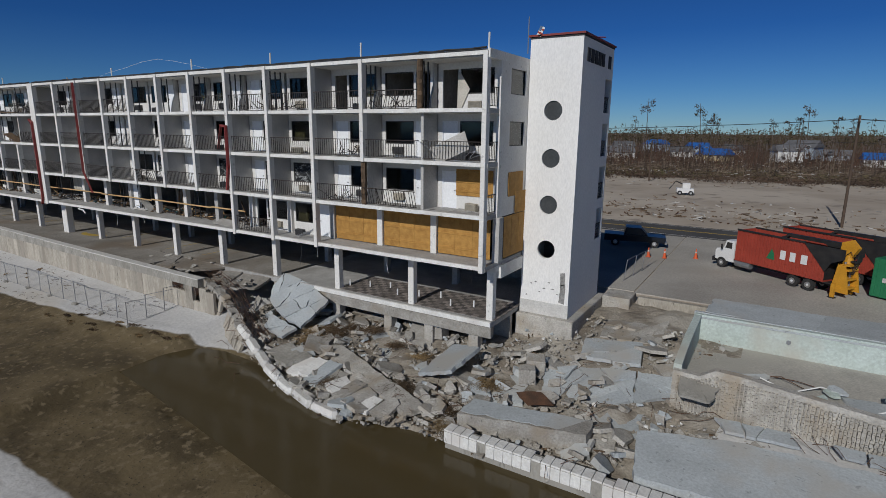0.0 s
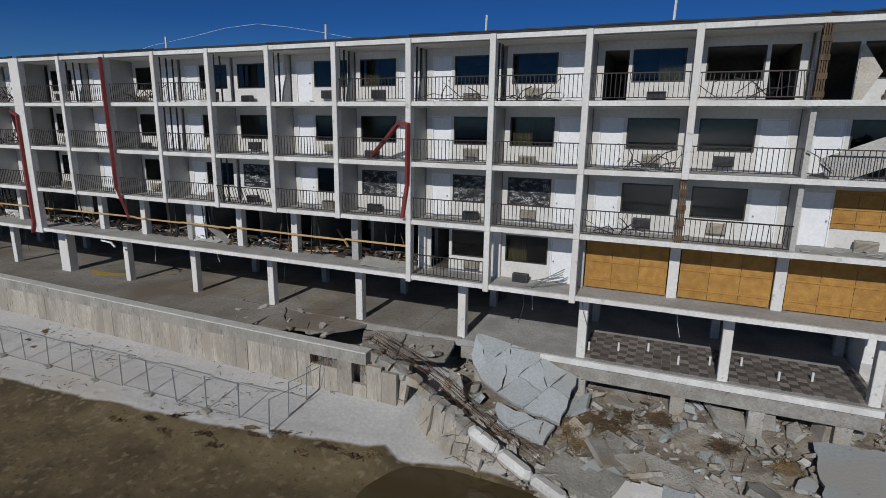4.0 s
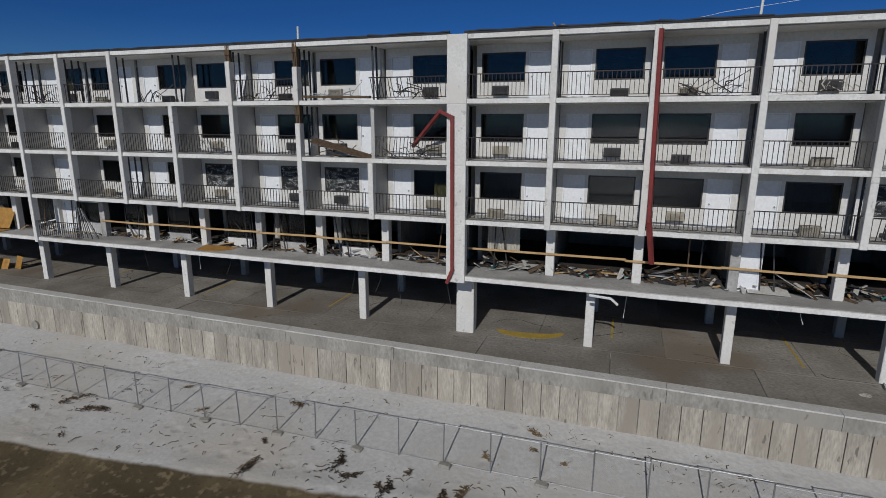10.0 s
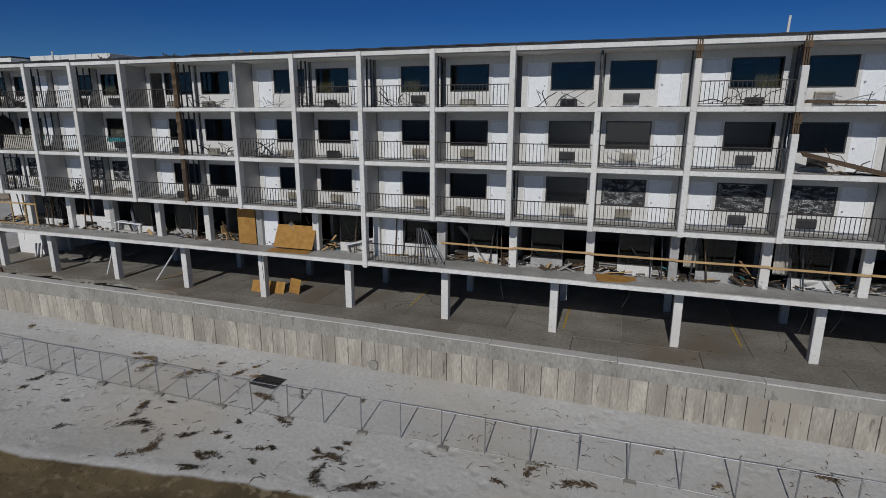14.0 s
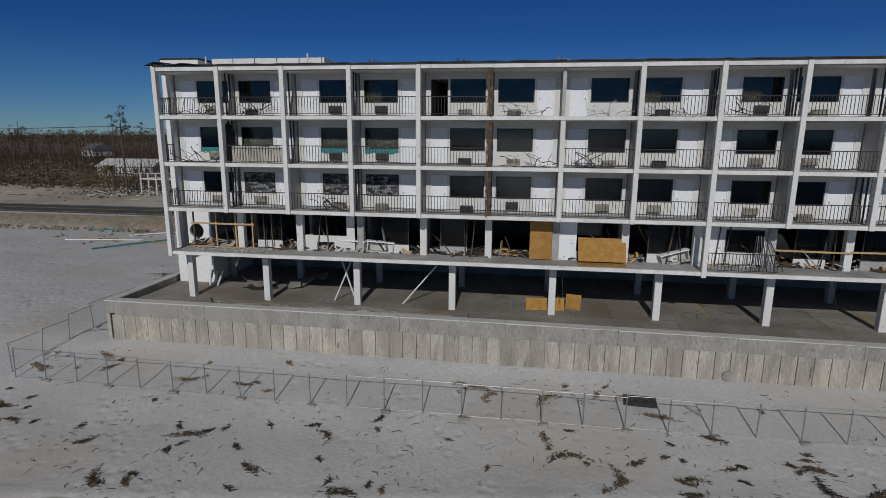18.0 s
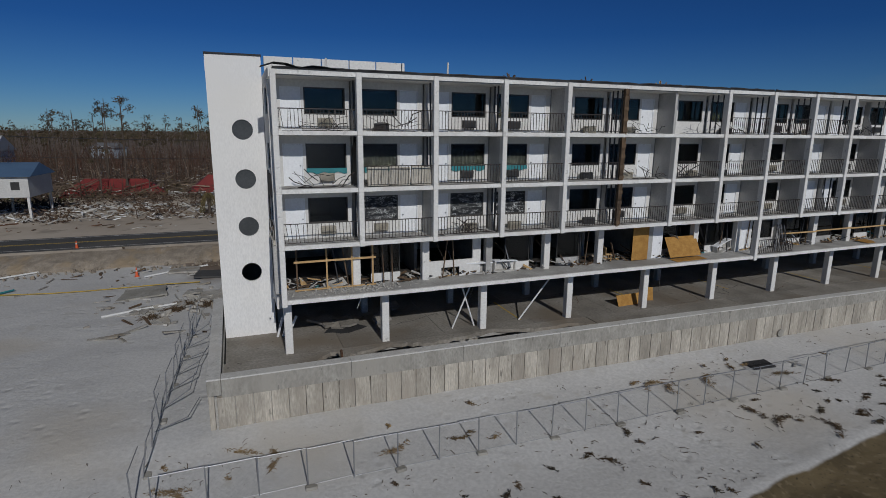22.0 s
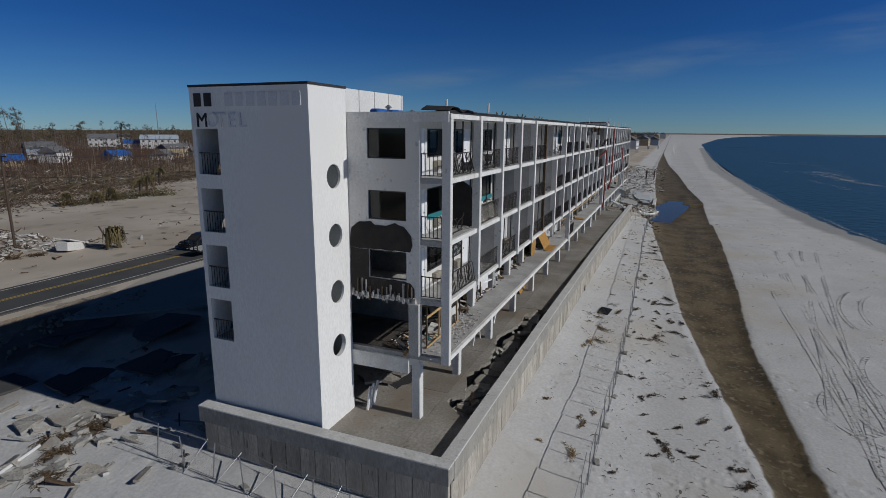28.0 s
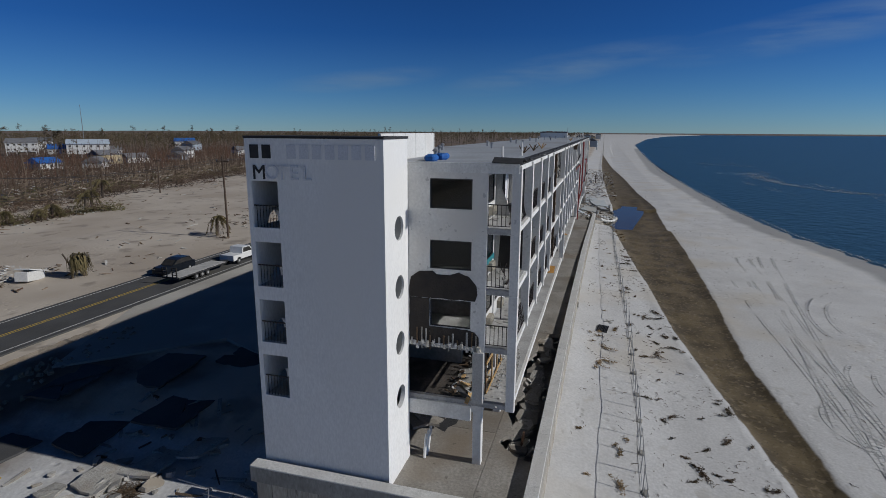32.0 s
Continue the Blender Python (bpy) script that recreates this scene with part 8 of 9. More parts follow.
def debris_truck(m, label, marks=True):
    """Built along x, cab towards -x, its long side towards -y."""
    t = thing("debris_truck", label, "truck", m, "debris trucks")
    part("chassis", Mesh().box(-4.4, 5.6, -0.5, 0.5, 0.75, 1.0).box(-4.4, 5.4, -1.0, 1.0, 1.0, 1.1), M["blacksteel"], t)
    cab = Mesh()
    cab.prism([(-6.3, 0.75), (-4.2, 0.75), (-4.2, 2.75), (-4.35, 2.85), (-5.15, 2.85), (-5.45, 2.0), (-6.2, 1.85), (-6.35, 1.6)], -1.05, 1.05, pose(0, 0, 0, 90))
    part("cab", cab, M["cabwhite"], t)
    for sg in (-1, 1):
        part("side_window", Mesh().prism([(-5.25, 2.05), (-4.5, 2.05), (-4.5, 2.65), (-5.05, 2.65)], -0.01, 0.01, pose(0, sg * 1.06, 0, 90)), M["frame"], t)
        part("mirror", Mesh().box(-5.5, -5.4, sg * 1.3 - 0.08, sg * 1.3 + 0.08, 1.9, 2.4), M["blacksteel"], t)
        part("headlight", Mesh().box(-6.38, -6.32, sg * 0.75 - 0.15, sg * 0.75 + 0.15, 1.2, 1.4), M["chrome"], t)
        part("fuel_tank", Mesh().tube([(-3.9, sg * 0.95, 0.8), (-2.3, sg * 0.95, 0.8)], 0.32, 12), M["steel"], t)
    part("windscreen", Mesh().add([(-5.47, -0.9, 2.02), (-5.47, 0.9, 2.02), (-5.2, 0.85, 2.78), (-5.2, -0.85, 2.78)], [(0, 1, 2, 3)]), M["frame"], t)
    part("bumper", Mesh().bevel_box(-6.6, -6.35, -1.15, 1.15, 0.5, 0.95, 0.04), M["blacksteel"], t)
    for x in (-5.5, 1.9, 3.3):
        for y in (-0.95, 0.95):
            wheel(t, x, y, 0.52, 0.52, 0.32)
    # corrugated open box
    body = Mesh().box(-3.95, 4.55, -1.2, 1.2, 1.1, 1.2).box(-3.95, -3.88, -1.22, 1.22, 1.1, 4.1)
    for sg in (-1, 1):
        body.prism([(-3.9, 1.15), (4.55, 1.15), (4.55, 2.4), (2.6, 4.05), (-3.9, 4.05)], -0.02, 0.02, pose(0, sg * 1.16, 0, 90))
    load = part("load_box", body, M["contred"], t, "corrugated faded red load box")
    for i in range(26):
        x0 = -3.9 + i * 0.325
        lift = 4.05 if x0 < 2.4 else 4.05 - (x0 - 2.4) * 0.85
        for sg in (-1, 1):
            part("rib", Mesh().box(x0, x0 + 0.17, sg * 1.2 - 0.025, sg * 1.2 + 0.025, 1.12, lift), M["contred"], load)
    for sg in (-1, 1):
        part("top_rim", Mesh().box(-3.95, 2.7, sg * 1.24 - 0.06, sg * 1.24 + 0.06, 4.05, 4.2), M["blacksteel"], t)
        part("side_skirt", Mesh().prism([(2.6, 4.1), (6.0, 4.1), (6.0, 3.3), (5.0, 2.8), (4.6, 2.0), (2.7, 4.0)], -0.04, 0.04, pose(0, sg * 1.24, 0, 90)), M["blacksteel"], t)
    # added solid black block: the shade inside the box is put in as colour
    part("load_lining", Mesh().box(-3.85, 4.5, -1.12, 1.12, 1.22, 3.5), M["blacksteel"], t, "black block standing for the shaded inside of the load box")
    if marks:
        for k, (x, w) in enumerate(((0.6, 0.5), (1.5, 0.5), (2.5, 0.55))):
            part("marking_bar", Mesh().box(x, x + w, -1.245, -1.225, 2.2, 3.0), M["cabwhite"], t, "white marking bar")
        part("marking_triangle", Mesh().prism([(-0.7, 2.0), (0.1, 2.0), (0.0, 2.6), (-0.25, 2.95)], 0.0, 0.02, pose(0, -1.225, 0, 90)), M["green"], t, "green painted triangle")
    frame_leg = [(4.95, 0.45), (6.35, 0.45), (6.15, 1.5), (5.85, 2.75), (5.3, 2.75), (5.1, 1.5)]
    for sg in (-1, 1):
        part("loader_leg", Mesh().prism(frame_leg, -0.07, 0.07, pose(0, sg * 0.72, 0, 90)), M["craneyellow"], t)
        part("loader_cylinder", Mesh().tube([(5.65, sg * 0.45, 0.7), (5.6, sg * 0.35, 3.0)], 0.09, 8), M["steel"], t)
    for z in (0.75, 1.5, 2.3, 2.7):
        part("loader_brace", Mesh().box(5.2, 6.1, -0.66, 0.66, z, z + 0.14), M["craneyellow"], t)
    part("loader_turret", Mesh().tube([(5.6, 0, 2.75), (5.6, 0, 3.5)], 0.38, 12, 0.28), M["craneyellow"], t)
    part("operator_seat", Mesh().bevel_box(5.9, 6.4, -0.3, 0.3, 3.0, 3.15, 0.04).bevel_box(6.35, 6.45, -0.3, 0.3, 3.1, 3.7, 0.03), M["blacksteel"], t)
    part("loader_boom", Mesh().box(0.2, 5.6, -0.2, 0.2, 4.12, 4.42), M["blacksteel"], t)
    part("boom_elbow", Mesh().prism([(4.9, 3.3), (5.9, 3.4), (6.3, 4.2), (5.7, 4.8), (5.0, 4.5)], -0.22, 0.22, pose(0, 0, 0, 90)), M["craneyellow"], t)
    part("grapple", Mesh().tube([(0.6, -0.3, 4.3), (0.0, -0.5, 4.0), (-0.3, -0.3, 3.6)], 0.09, 6).tube([(0.6, 0.3, 4.3), (0.0, 0.5, 4.0), (-0.3, 0.3, 3.6)], 0.09, 6), M["blacksteel"], t)
    for i in range(4):
        pts = [(5.2, -0.3 + i * 0.2, 3.2), (5.9, -0.4 + i * 0.25, 3.9), (6.3, -0.3 + i * 0.2, 3.0), (6.0, -0.2 + i * 0.15, 2.0)]
        part("hydraulic_hose", Mesh().tube(pts, 0.03, 5), M["blacksteel"], t)
    for sg in (-1, 1):
        part("outrigger", Mesh().box(5.3, 5.6, sg * 1.2 - 0.1, sg * 1.2 + 0.1, 0.05, 1.2), M["craneyellow"], t)
        part("outrigger_foot", Mesh().box(5.2, 5.7, sg * 1.2 - 0.2, sg * 1.2 + 0.2, 0.0, 0.07), M["blacksteel"], t)
    return t


debris_truck(pose(2.5, 45.8, -0.6, 0, 0, -36) @ Matrix.Scale(0.82, 4), "white debris truck with a red load box and yellow loader")
debris_truck(pose(5.6, 49.6, -0.6, 0, 0, -34) @ Matrix.Scale(0.82, 4), "second red debris truck parked alongside", False)
debris_truck(pose(12.6, 51.6, -0.6, 0, 0, -32) @ Matrix.Scale(0.82, 4), "third red debris truck further back", False)
gc = thing("green_container", "green steel container beside the trucks", "container", pose(10.9, 43.3, -0.6, 0, 0, -33))
g = Mesh()
for i in range(16):
    g.box(-3 + i * 0.38, -3 + i * 0.38 + 0.2, -1.2, 1.2, 0.2, 2.7)
g.box(-3.05, 3.1, -1.16, 1.16, 0.15, 2.75)
part("shell", g, M["green"], gc)
part("label_plate", Mesh().box(-2.4, -1.9, -1.23, -1.2, 1.2, 1.5), M["paint_w"], gc)


def pickup(m, paint, label):
    p = thing("pickup_truck", label, "car", m)
    body = Mesh()
    body.prism([(-2.8, 0.5), (2.75, 0.5), (2.8, 1.0), (0.9, 1.1), (-1.0, 1.1), (-2.8, 1.15)], -0.98, 0.98, pose(0, 0, 0, 90))
    part("body", body, M[paint], p)
    part("cabin", Mesh().prism([(-1.0, 1.1), (1.2, 1.1), (0.55, 1.82), (-0.85, 1.85)], -0.9, 0.9, pose(0, 0, 0, 90)), M[paint], p)
    for sg in (-1, 1):
        part("side_window", Mesh().prism([(-0.8, 1.2), (0.9, 1.2), (0.45, 1.72), (-0.75, 1.75)], -0.01, 0.01, pose(0, sg * 0.91, 0, 90)), M["frame"], p)
        part("headlight", Mesh().box(2.76, 2.83, sg * 0.7 - 0.16, sg * 0.7 + 0.16, 0.78, 0.95), M["chrome"], p)
        for x in (-1.75, 1.8):
            wheel(p, x, sg * 0.85, 0.4, 0.4, 0.26)
    part("windscreen", Mesh().add([(1.12, -0.82, 1.2), (1.12, 0.82, 1.2), (0.62, 0.76, 1.76), (0.62, -0.76, 1.76)], [(0, 1, 2, 3)]), M["frame"], p)
    part("grille", Mesh().box(2.78, 2.84, -0.5, 0.5, 0.62, 0.98), M["chrome"], p)
    part("bumper", Mesh().bevel_box(2.72, 2.92, -0.98, 0.98, 0.38, 0.6, 0.03), M["chrome"], p)


pickup(pose(-9.8, 52.9, -0.6, 0, 0, 14), "darkpaint", "dark pickup truck standing in the tower's shade")
pickup(pose(-81.2, 62.2, -0.57, 0, 0, 0), "cabwhite", "white crew-cab pickup truck towing a flatbed trailer on the road")
fb = thing("flatbed_trailer", "long empty flatbed trailer with raised loading ramps", "trailer", (-88.8, 62.2, -0.57))
part("bed", Mesh().bevel_box(-4.2, 3.4, -1.1, 1.1, 0.62, 0.78, 0.02), M["stud"], fb)
for i in range(11):
    part("plank", Mesh().box(-4.1 + i * 0.68, -3.46 + i * 0.68, -1.05, 1.05, 0.782, 0.81), M["divider"], fb)
part("drawbar", Mesh().prism([(3.4, -0.9), (5.0, -0.06), (5.0, 0.06), (3.4, 0.9)], 0.5, 0.62), M["stud"], fb)
for sg in (-1, 1):
    ramp = Mesh().box(-4.35, -4.22, sg * 0.62 - 0.3, sg * 0.62 - 0.24, 0.7, 1.9).box(-4.35, -4.22, sg * 0.62 + 0.24, sg * 0.62 + 0.3, 0.7, 1.9)
    for q in range(5):
        ramp.box(-4.34, -4.24, sg * 0.62 - 0.24, sg * 0.62 + 0.24, 0.8 + q * 0.25, 0.86 + q * 0.25)
    part("loading_ramp", ramp, M["blacksteel"], fb)
    for x in (-1.6, -0.7, 0.2):
        wheel(fb, x, sg * 0.95, 0.34, 0.34, 0.2)


def estate_car(m, paint, label):
    c = thing("estate_car", label, "car", m)
    part("body", Mesh().prism([(-2.3, 0.35), (2.25, 0.35), (2.3, 0.75), (2.0, 0.95), (1.1, 1.02), (-2.25, 1.05), (-2.35, 0.7)], -0.92, 0.92, pose(0, 0, 0, 90)), M[paint], c)
    part("cabin", Mesh().prism([(-2.2, 1.0), (1.15, 1.0), (0.35, 1.55), (-0.4, 1.66), (-1.6, 1.62)], -0.8, 0.8, pose(0, 0, 0, 90)), M[paint], c)
    for sg in (-1, 1):
        part("side_window", Mesh().prism([(-1.95, 1.08), (0.85, 1.08), (0.25, 1.5), (-0.4, 1.58), (-1.5, 1.55)], -0.01, 0.01, pose(0, sg * 0.81, 0, 90)), M["frame"], c)
        part("headlight", Mesh().box(2.2, 2.29, sg * 0.68 - 0.16, sg * 0.68 + 0.16, 0.68, 0.8), M["chrome"], c)
        for x in (-1.4, 1.4):
            wheel(c, x, sg * 0.8, 0.35, 0.35, 0.22)
    part("windscreen", Mesh().add([(1.1, -0.72, 1.05), (1.1, 0.72, 1.05), (0.4, 0.66, 1.53), (0.4, -0.66, 1.53)], [(0, 1, 2, 3)]), M["frame"], c)
    part("bumper", Mesh().bevel_box(2.22, 2.36, -0.9, 0.9, 0.3, 0.55, 0.03), M["blacksteel"], c)


estate_car(pose(-88.6, 65.7, -0.57, 0, 0, 180), "darkpaint", "black estate car driving along the road")
# tyre tracks pressed into the beach
kr = random.Random(3)


def rut_pair(m, x, y, a, length, turn, gauge=0.85):
    """Two shallow ruts with low ridges and tread bars."""
    lines = {-1: [], 1: []}
    n = int(length / 0.45)
    for q in range(n):
        a += turn * 0.45 + 0.012 * noise.noise((q * 0.06, x, 1))
        x, y = x + 0.45 * math.cos(a), y + 0.45 * math.sin(a)
        if y > 4.6 or y < -15:
            break
        for sg in (-1, 1):
            lines[sg].append((x - sg * gauge * math.sin(a), y + sg * gauge * math.cos(a), a))
    for sg in (-1, 1):
        for off in (-0.16, 0.16):
            pts = [(px - off * math.sin(b), py + off * math.cos(b), gz(px, py) + 0.012) for px, py, b in lines[sg]]
            if len(pts) > 2:
                m.tube(pts, 0.014, 4)
        for px, py, b in lines[sg]:
            m.box(-0.05, 0.05, -0.13, 0.13, -0.05, 0.012, pose(px, py, gz(px, py) + 0.01, 0, 0, math.degrees(b) + 25))


tk = Mesh()
for x, y, a, length, turn in ((-58, 1.9, 3.10, 52, 0.0), (-50, -1.2, 3.06, 58, 0.001), (-48, -4.6, 3.0, 60, 0.0012), (-70, -5.0, 2.6, 16, 0.05), (-88, -3.0, 2.3, 12, 0.10), (-98, -2.0, 2.8, 13, -0.08), (-104, 1.5, 1.2, 8, -0.25)):
    rut_pair(tk, x, y, a, length, turn)
tagged(part("tyre_tracks", tk, M["sand"]), "rows of tyre tread marks pressed in the sand", "tracks", kind="stuff")
# broken wave crests
fo = Mesh()
M["foam"] = material("wave_foam", (0.72, 0.75, 0.77), (0.4, 0.46, 0.5), 0.7, 0.8, 6, 0.8, 0.1)
for i in range(2400):
    row = kr.choice((0, 0, 0, 1, 2))
    x = kr.uniform(-80, 420)
    y = float(near_shore(x)) - (0.7, 26, 48)[row] + (0.9 + 2.5 * row) * noise.noise((x * 0.05, row * 5.0, 0)) + kr.gauss(0, 0.25 + 0.7 * row)
    if row and (noise.noise((x * 0.02, row * 9.0, 4)) < 0.0 or x < 40):
        continue
    w, d = kr.uniform(0.4, 1.8 + row), kr.uniform(0.05, 0.16 + 0.1 * row)
    fo.prism(shard(w, d, 6, 0.3, kr), -3.46, -3.41, pose(x, y, 0, 0, 0, kr.uniform(-12, 12)))
for line, count, loose in ((((236, -34), (219, -44), (205, -60)), 260, 1.4), (((150, -46), (125, -44), (100, -46)), 420, 3.2), (((112, -45), (90, -47), (69, -53), (61, -66)), 420, 0.9), (((590, -46), (576, -70)), 160, 4.0)):
    for i in range(count):
        k = kr.uniform(0, len(line) - 1.001)
        a, b = line[int(k)], line[int(k) + 1]
        x, y = (a[q] + (b[q] - a[q]) * (k - int(k)) + kr.gauss(0, loose) for q in (0, 1))
        if noise.noise((x * 0.35, y * 0.35, 3)) < -0.25:
            continue
        turn = math.degrees(math.atan2(b[1] - a[1], b[0] - a[0]))
        fo.prism(shard(kr.uniform(0.4, 1.9), kr.uniform(0.06, 0.3), 6, 0.3, kr), -3.46, -3.40, pose(x, y, 0, 0, 0, turn + kr.uniform(-25, 25)))
tagged(part("wave_foam", fo, M["foam"]), "white foam of small breaking waves", "foam", kind="stuff")
# small loader with white cab out on the lot
ld = thing("skid_loader", "small white loader amid debris on the lot", "loader", pose(-12.5, 104, gz(-12.5, 104), 0, 0, 15))
part("body", Mesh().bevel_box(-1.4, 1.4, -0.8, 0.8, 0.4, 1.2, 0.05), M["cabwhite"], ld)
part("cab", Mesh().bevel_box(-0.5, 0.8, -0.6, 0.6, 1.2, 2.1, 0.05), M["cabwhite"], ld)
part("arm", Mesh().tube([(0.8, 0, 1.4), (-1.6, 0, 2.4), (-2.6, 0, 1.0)], 0.12, 6), M["blacksteel"], ld)
for x in (-0.9, 0.9):
    for y in (-0.8, 0.8):
        wheel(ld, x, y, 0.4, 0.4, 0.25)
# scrap fence by the tower
for i in range(3):
    f = thing("fence_panel", "leaning wire fence panel by the tower", "fence", pose(-7.4 + i * 0.25, 39.0 + 1.85 * i, -0.62, 6, 0, 84), "tower fence panels")
    part("post", post_mesh, None, f)
    part("top_rail", rail_mesh, None, f)
    part("bottom_wire", wire_mesh, None, f)
    part("chain_link", mesh_link, None, f)

# ---- wreckage on the balconies and the open first floor ----
cl = random.Random(77)
L1 = LEVEL[1]


def bay_span(s, j):
    cols = COLS_L if s == "L" else COLS_R
    return cols[j], cols[j + 1]


def curtain(x0, x1, y, z0, z1, mat="curtain", label="olive gold curtain hanging behind the window"):
    n = 26
    m = Mesh()
    for i in range(n + 1):
        x = x0 + (x1 - x0) * i / n
        yy = y + 0.05 * math.sin(i * 1.9) + 0.015 * math.sin(i * 5.1)
        m.v += [(x, yy, z0 + 0.02 * math.sin(i * 0.7)), (x, yy, z1), (x, yy + 0.012, z0), (x, yy + 0.012, z1)]
    for i in range(n):
        a = 4 * i
        m.f += [(a, a + 4, a + 5, a + 1), (a + 2, a + 3, a + 7, a + 6), (a, a + 2, a + 6, a + 4), (a + 1, a + 5, a + 7, a + 3)]
    tagged(part("curtain", m, M[mat]), label, "curtain", "room curtains")


for (s, j, f), side in CURTAIN.items():
    x0, x1 = bay_span(s, j)
    a, b = (x0 + 1.5, x0 + 3.5) if door_left(s, j) else (x1 - 3.5, x1 - 1.5)
    mid = (a + b) / 2
    curtain(*((mid, b - 0.1) if side > 0 else (a + 0.1, mid)), BACK + 0.2, LEVEL[f] + 0.5, LEVEL[f] + 2.1)
for j in (1, 2, 3):
    x0, x1 = bay_span("L", j)
    a, b = (x0 + 1.5, x0 + 3.5) if door_left("L", j) else (x1 - 3.5, x1 - 1.5)
    curtain(a + 0.05, b - 0.05, BACK + 0.16, LEVEL[3] + 0.8, LEVEL[3] + 1.72, "fabric", "pale sagging blind behind the window glass")
for x0, x1 in ((-69.0, -67.6), (-65.2, -63.6)):
    curtain(x0, x1, BACK + 0.5, L1 + 0.55, L1 + 2.3, "fabric", "pale torn curtain hanging in the open room")
curtain(-56.6, -55.0, BACK + 0.4, L1 + 0.9, L1 + 2.2, "fabric", "pale sheet draped in the open room")


def bar_tangle(x, y, z, w, h, n, mat, seed, label, name="twisted_metal"):
    r = random.Random(seed)
    t = thing(name, label, "wreckage", pose(x, y, z, 0, 0, 0), "balcony wreckage")
    for i in range(n):
        a = Vector((r.uniform(-w, w), r.uniform(-0.35, 0.35), r.uniform(0.02, h * 0.4)))
        b = a + Vector((r.uniform(-w, w), r.uniform(-0.25, 0.25), r.uniform(-0.1, h)))
        b.z = max(b.z, 0.03)
        mid = (a + b) / 2 + Vector((r.uniform(-0.15, 0.15), 0, r.uniform(-0.05, 0.2)))
        part("bar", Mesh().tube([a, mid, b], r.choice((0.014, 0.02, 0.03)), 4), M[mat], t)
    part("foot_bar", Mesh().box(-w, w, -0.05, 0.0, 0.0, 0.05), M[mat], t)


TANGLES = [("L", 0, 4, "iron"), ("L", 1, 4, "iron"), ("L", 5, 4, "stud"), ("L", 6, 4, "steel"), ("L", 7, 4, "iron"), ("L", 8, 4, "iron"), ("L", 10, 4, "stud"), ("L", 12, 4, "iron"),
           ("L", 13, 4, "steel"), ("L", 14, 4, "iron"), ("L", 0, 3, "iron"), ("L", 5, 3, "iron"), ("L", 11, 3, "steel"), ("L", 13, 3, "rotwood"), ("L", 14, 3, "iron"), ("L", 2, 2, "iron"),
           ("R", 3, 4, "fabric"), ("R", 7, 4, "iron"), ("R", 10, 4, "iron"), ("R", 11, 3, "steel"), ("R", 8, 4, "iron"), ("R", 9, 3, "iron"), ("R", 2, 4, "iron"), ("L", 6, 3, "stud"), ("R", 9, 2, "iron")]
for i, (s, j, f, mat) in enumerate(TANGLES):
    x0, x1 = bay_span(s, j)
    bar_tangle((x0 + x1) / 2 + cl.uniform(-0.4, 0.6), FRONT + 0.6, LEVEL[f], 1.1, 0.75, 12, mat, 300 + i, "tangle of bent metal bars on a balcony floor")
# bits of plaster and board on balcony floors
lit = Mesh()
for s, j, x0, x1 in BAYS:
    for f in (2, 3, 4):
        for q in range(cl.randint(3, 16)):
            w = cl.uniform(0.05, 0.3)
            lit.box(-w, w, -w * 0.4, w * 0.4, 0, 0.03, pose(cl.uniform(x0 + 0.3, x1 - 0.3), cl.uniform(FRONT + 0.25, BACK - 0.15), LEVEL[f] + 0.01, cl.uniform(-8, 8), cl.uniform(-8, 8), cl.uniform(0, 360)))
tagged(part("balcony_litter", lit, M["drywall"]), "crumbs of plaster and board on balcony floors", "litter", kind="stuff")


def board(x, y, z, L, w, h, rx, ry, rz, mat, name="loose_board", label="broken timber board among the wreckage", cat="board", group="loose boards"):
    return tagged(part(name, Mesh().bevel_box(-L / 2, L / 2, -w / 2, w / 2, 0, h, min(0.01, h * 0.3)), M[mat], at=pose(x, y, z, rx, ry, rz)), label, cat, group)


# debris in the gutted first-floor rooms
for s, j, x0, x1 in BAYS:
    if s == "R" and j >= 7:
        continue
    for q in range(7):
        mat = cl.choice(("drywall", "rotwood", "stud", "steel", "lumber", "rotwood"))
        L = cl.uniform(0.6, 2.4)
        sheet = mat == "drywall"
        z = L1 + cl.uniform(0.0, 0.18)
        ry = cl.uniform(-14, 4) if cl.random() < 0.75 else cl.uniform(30, 75)
        if abs(ry) > 20:
            z += L / 2 * math.sin(math.radians(abs(ry))) - 0.05
            L *= 0.8
        board(cl.uniform(x0 + 0.5, x1 - 0.5), cl.uniform(BACK - 0.1, BACK + 1.5), z, L, cl.uniform(0.4, 0.9) if sheet else cl.uniform(0.06, 0.16), 0.02 if sheet else 0.05,
              cl.uniform(-16, 16), ry, cl.uniform(-35, 35), mat, "drywall_sheet" if sheet else "loose_board",
              "broken drywall sheet on the gutted floor" if sheet else ("bent metal stud in the gutted room" if mat == "steel" else "broken timber board in the gutted room"), "drywall" if sheet else "board", "first floor debris")
    if cl.random() < 0.7:
        x = cl.uniform(x0 + 0.8, x1 - 0.8)
        for q in range(2):
            board(x + q * 0.5, BACK - 0.05, L1 + 1.15, 2.35, 0.06, 0.06, 0, 90 + cl.uniform(-9, 9), 0, cl.choice(("stud", "rotwood")), "hanging_stud", "loose wall stud hanging in the open room", "stud", "hanging studs")
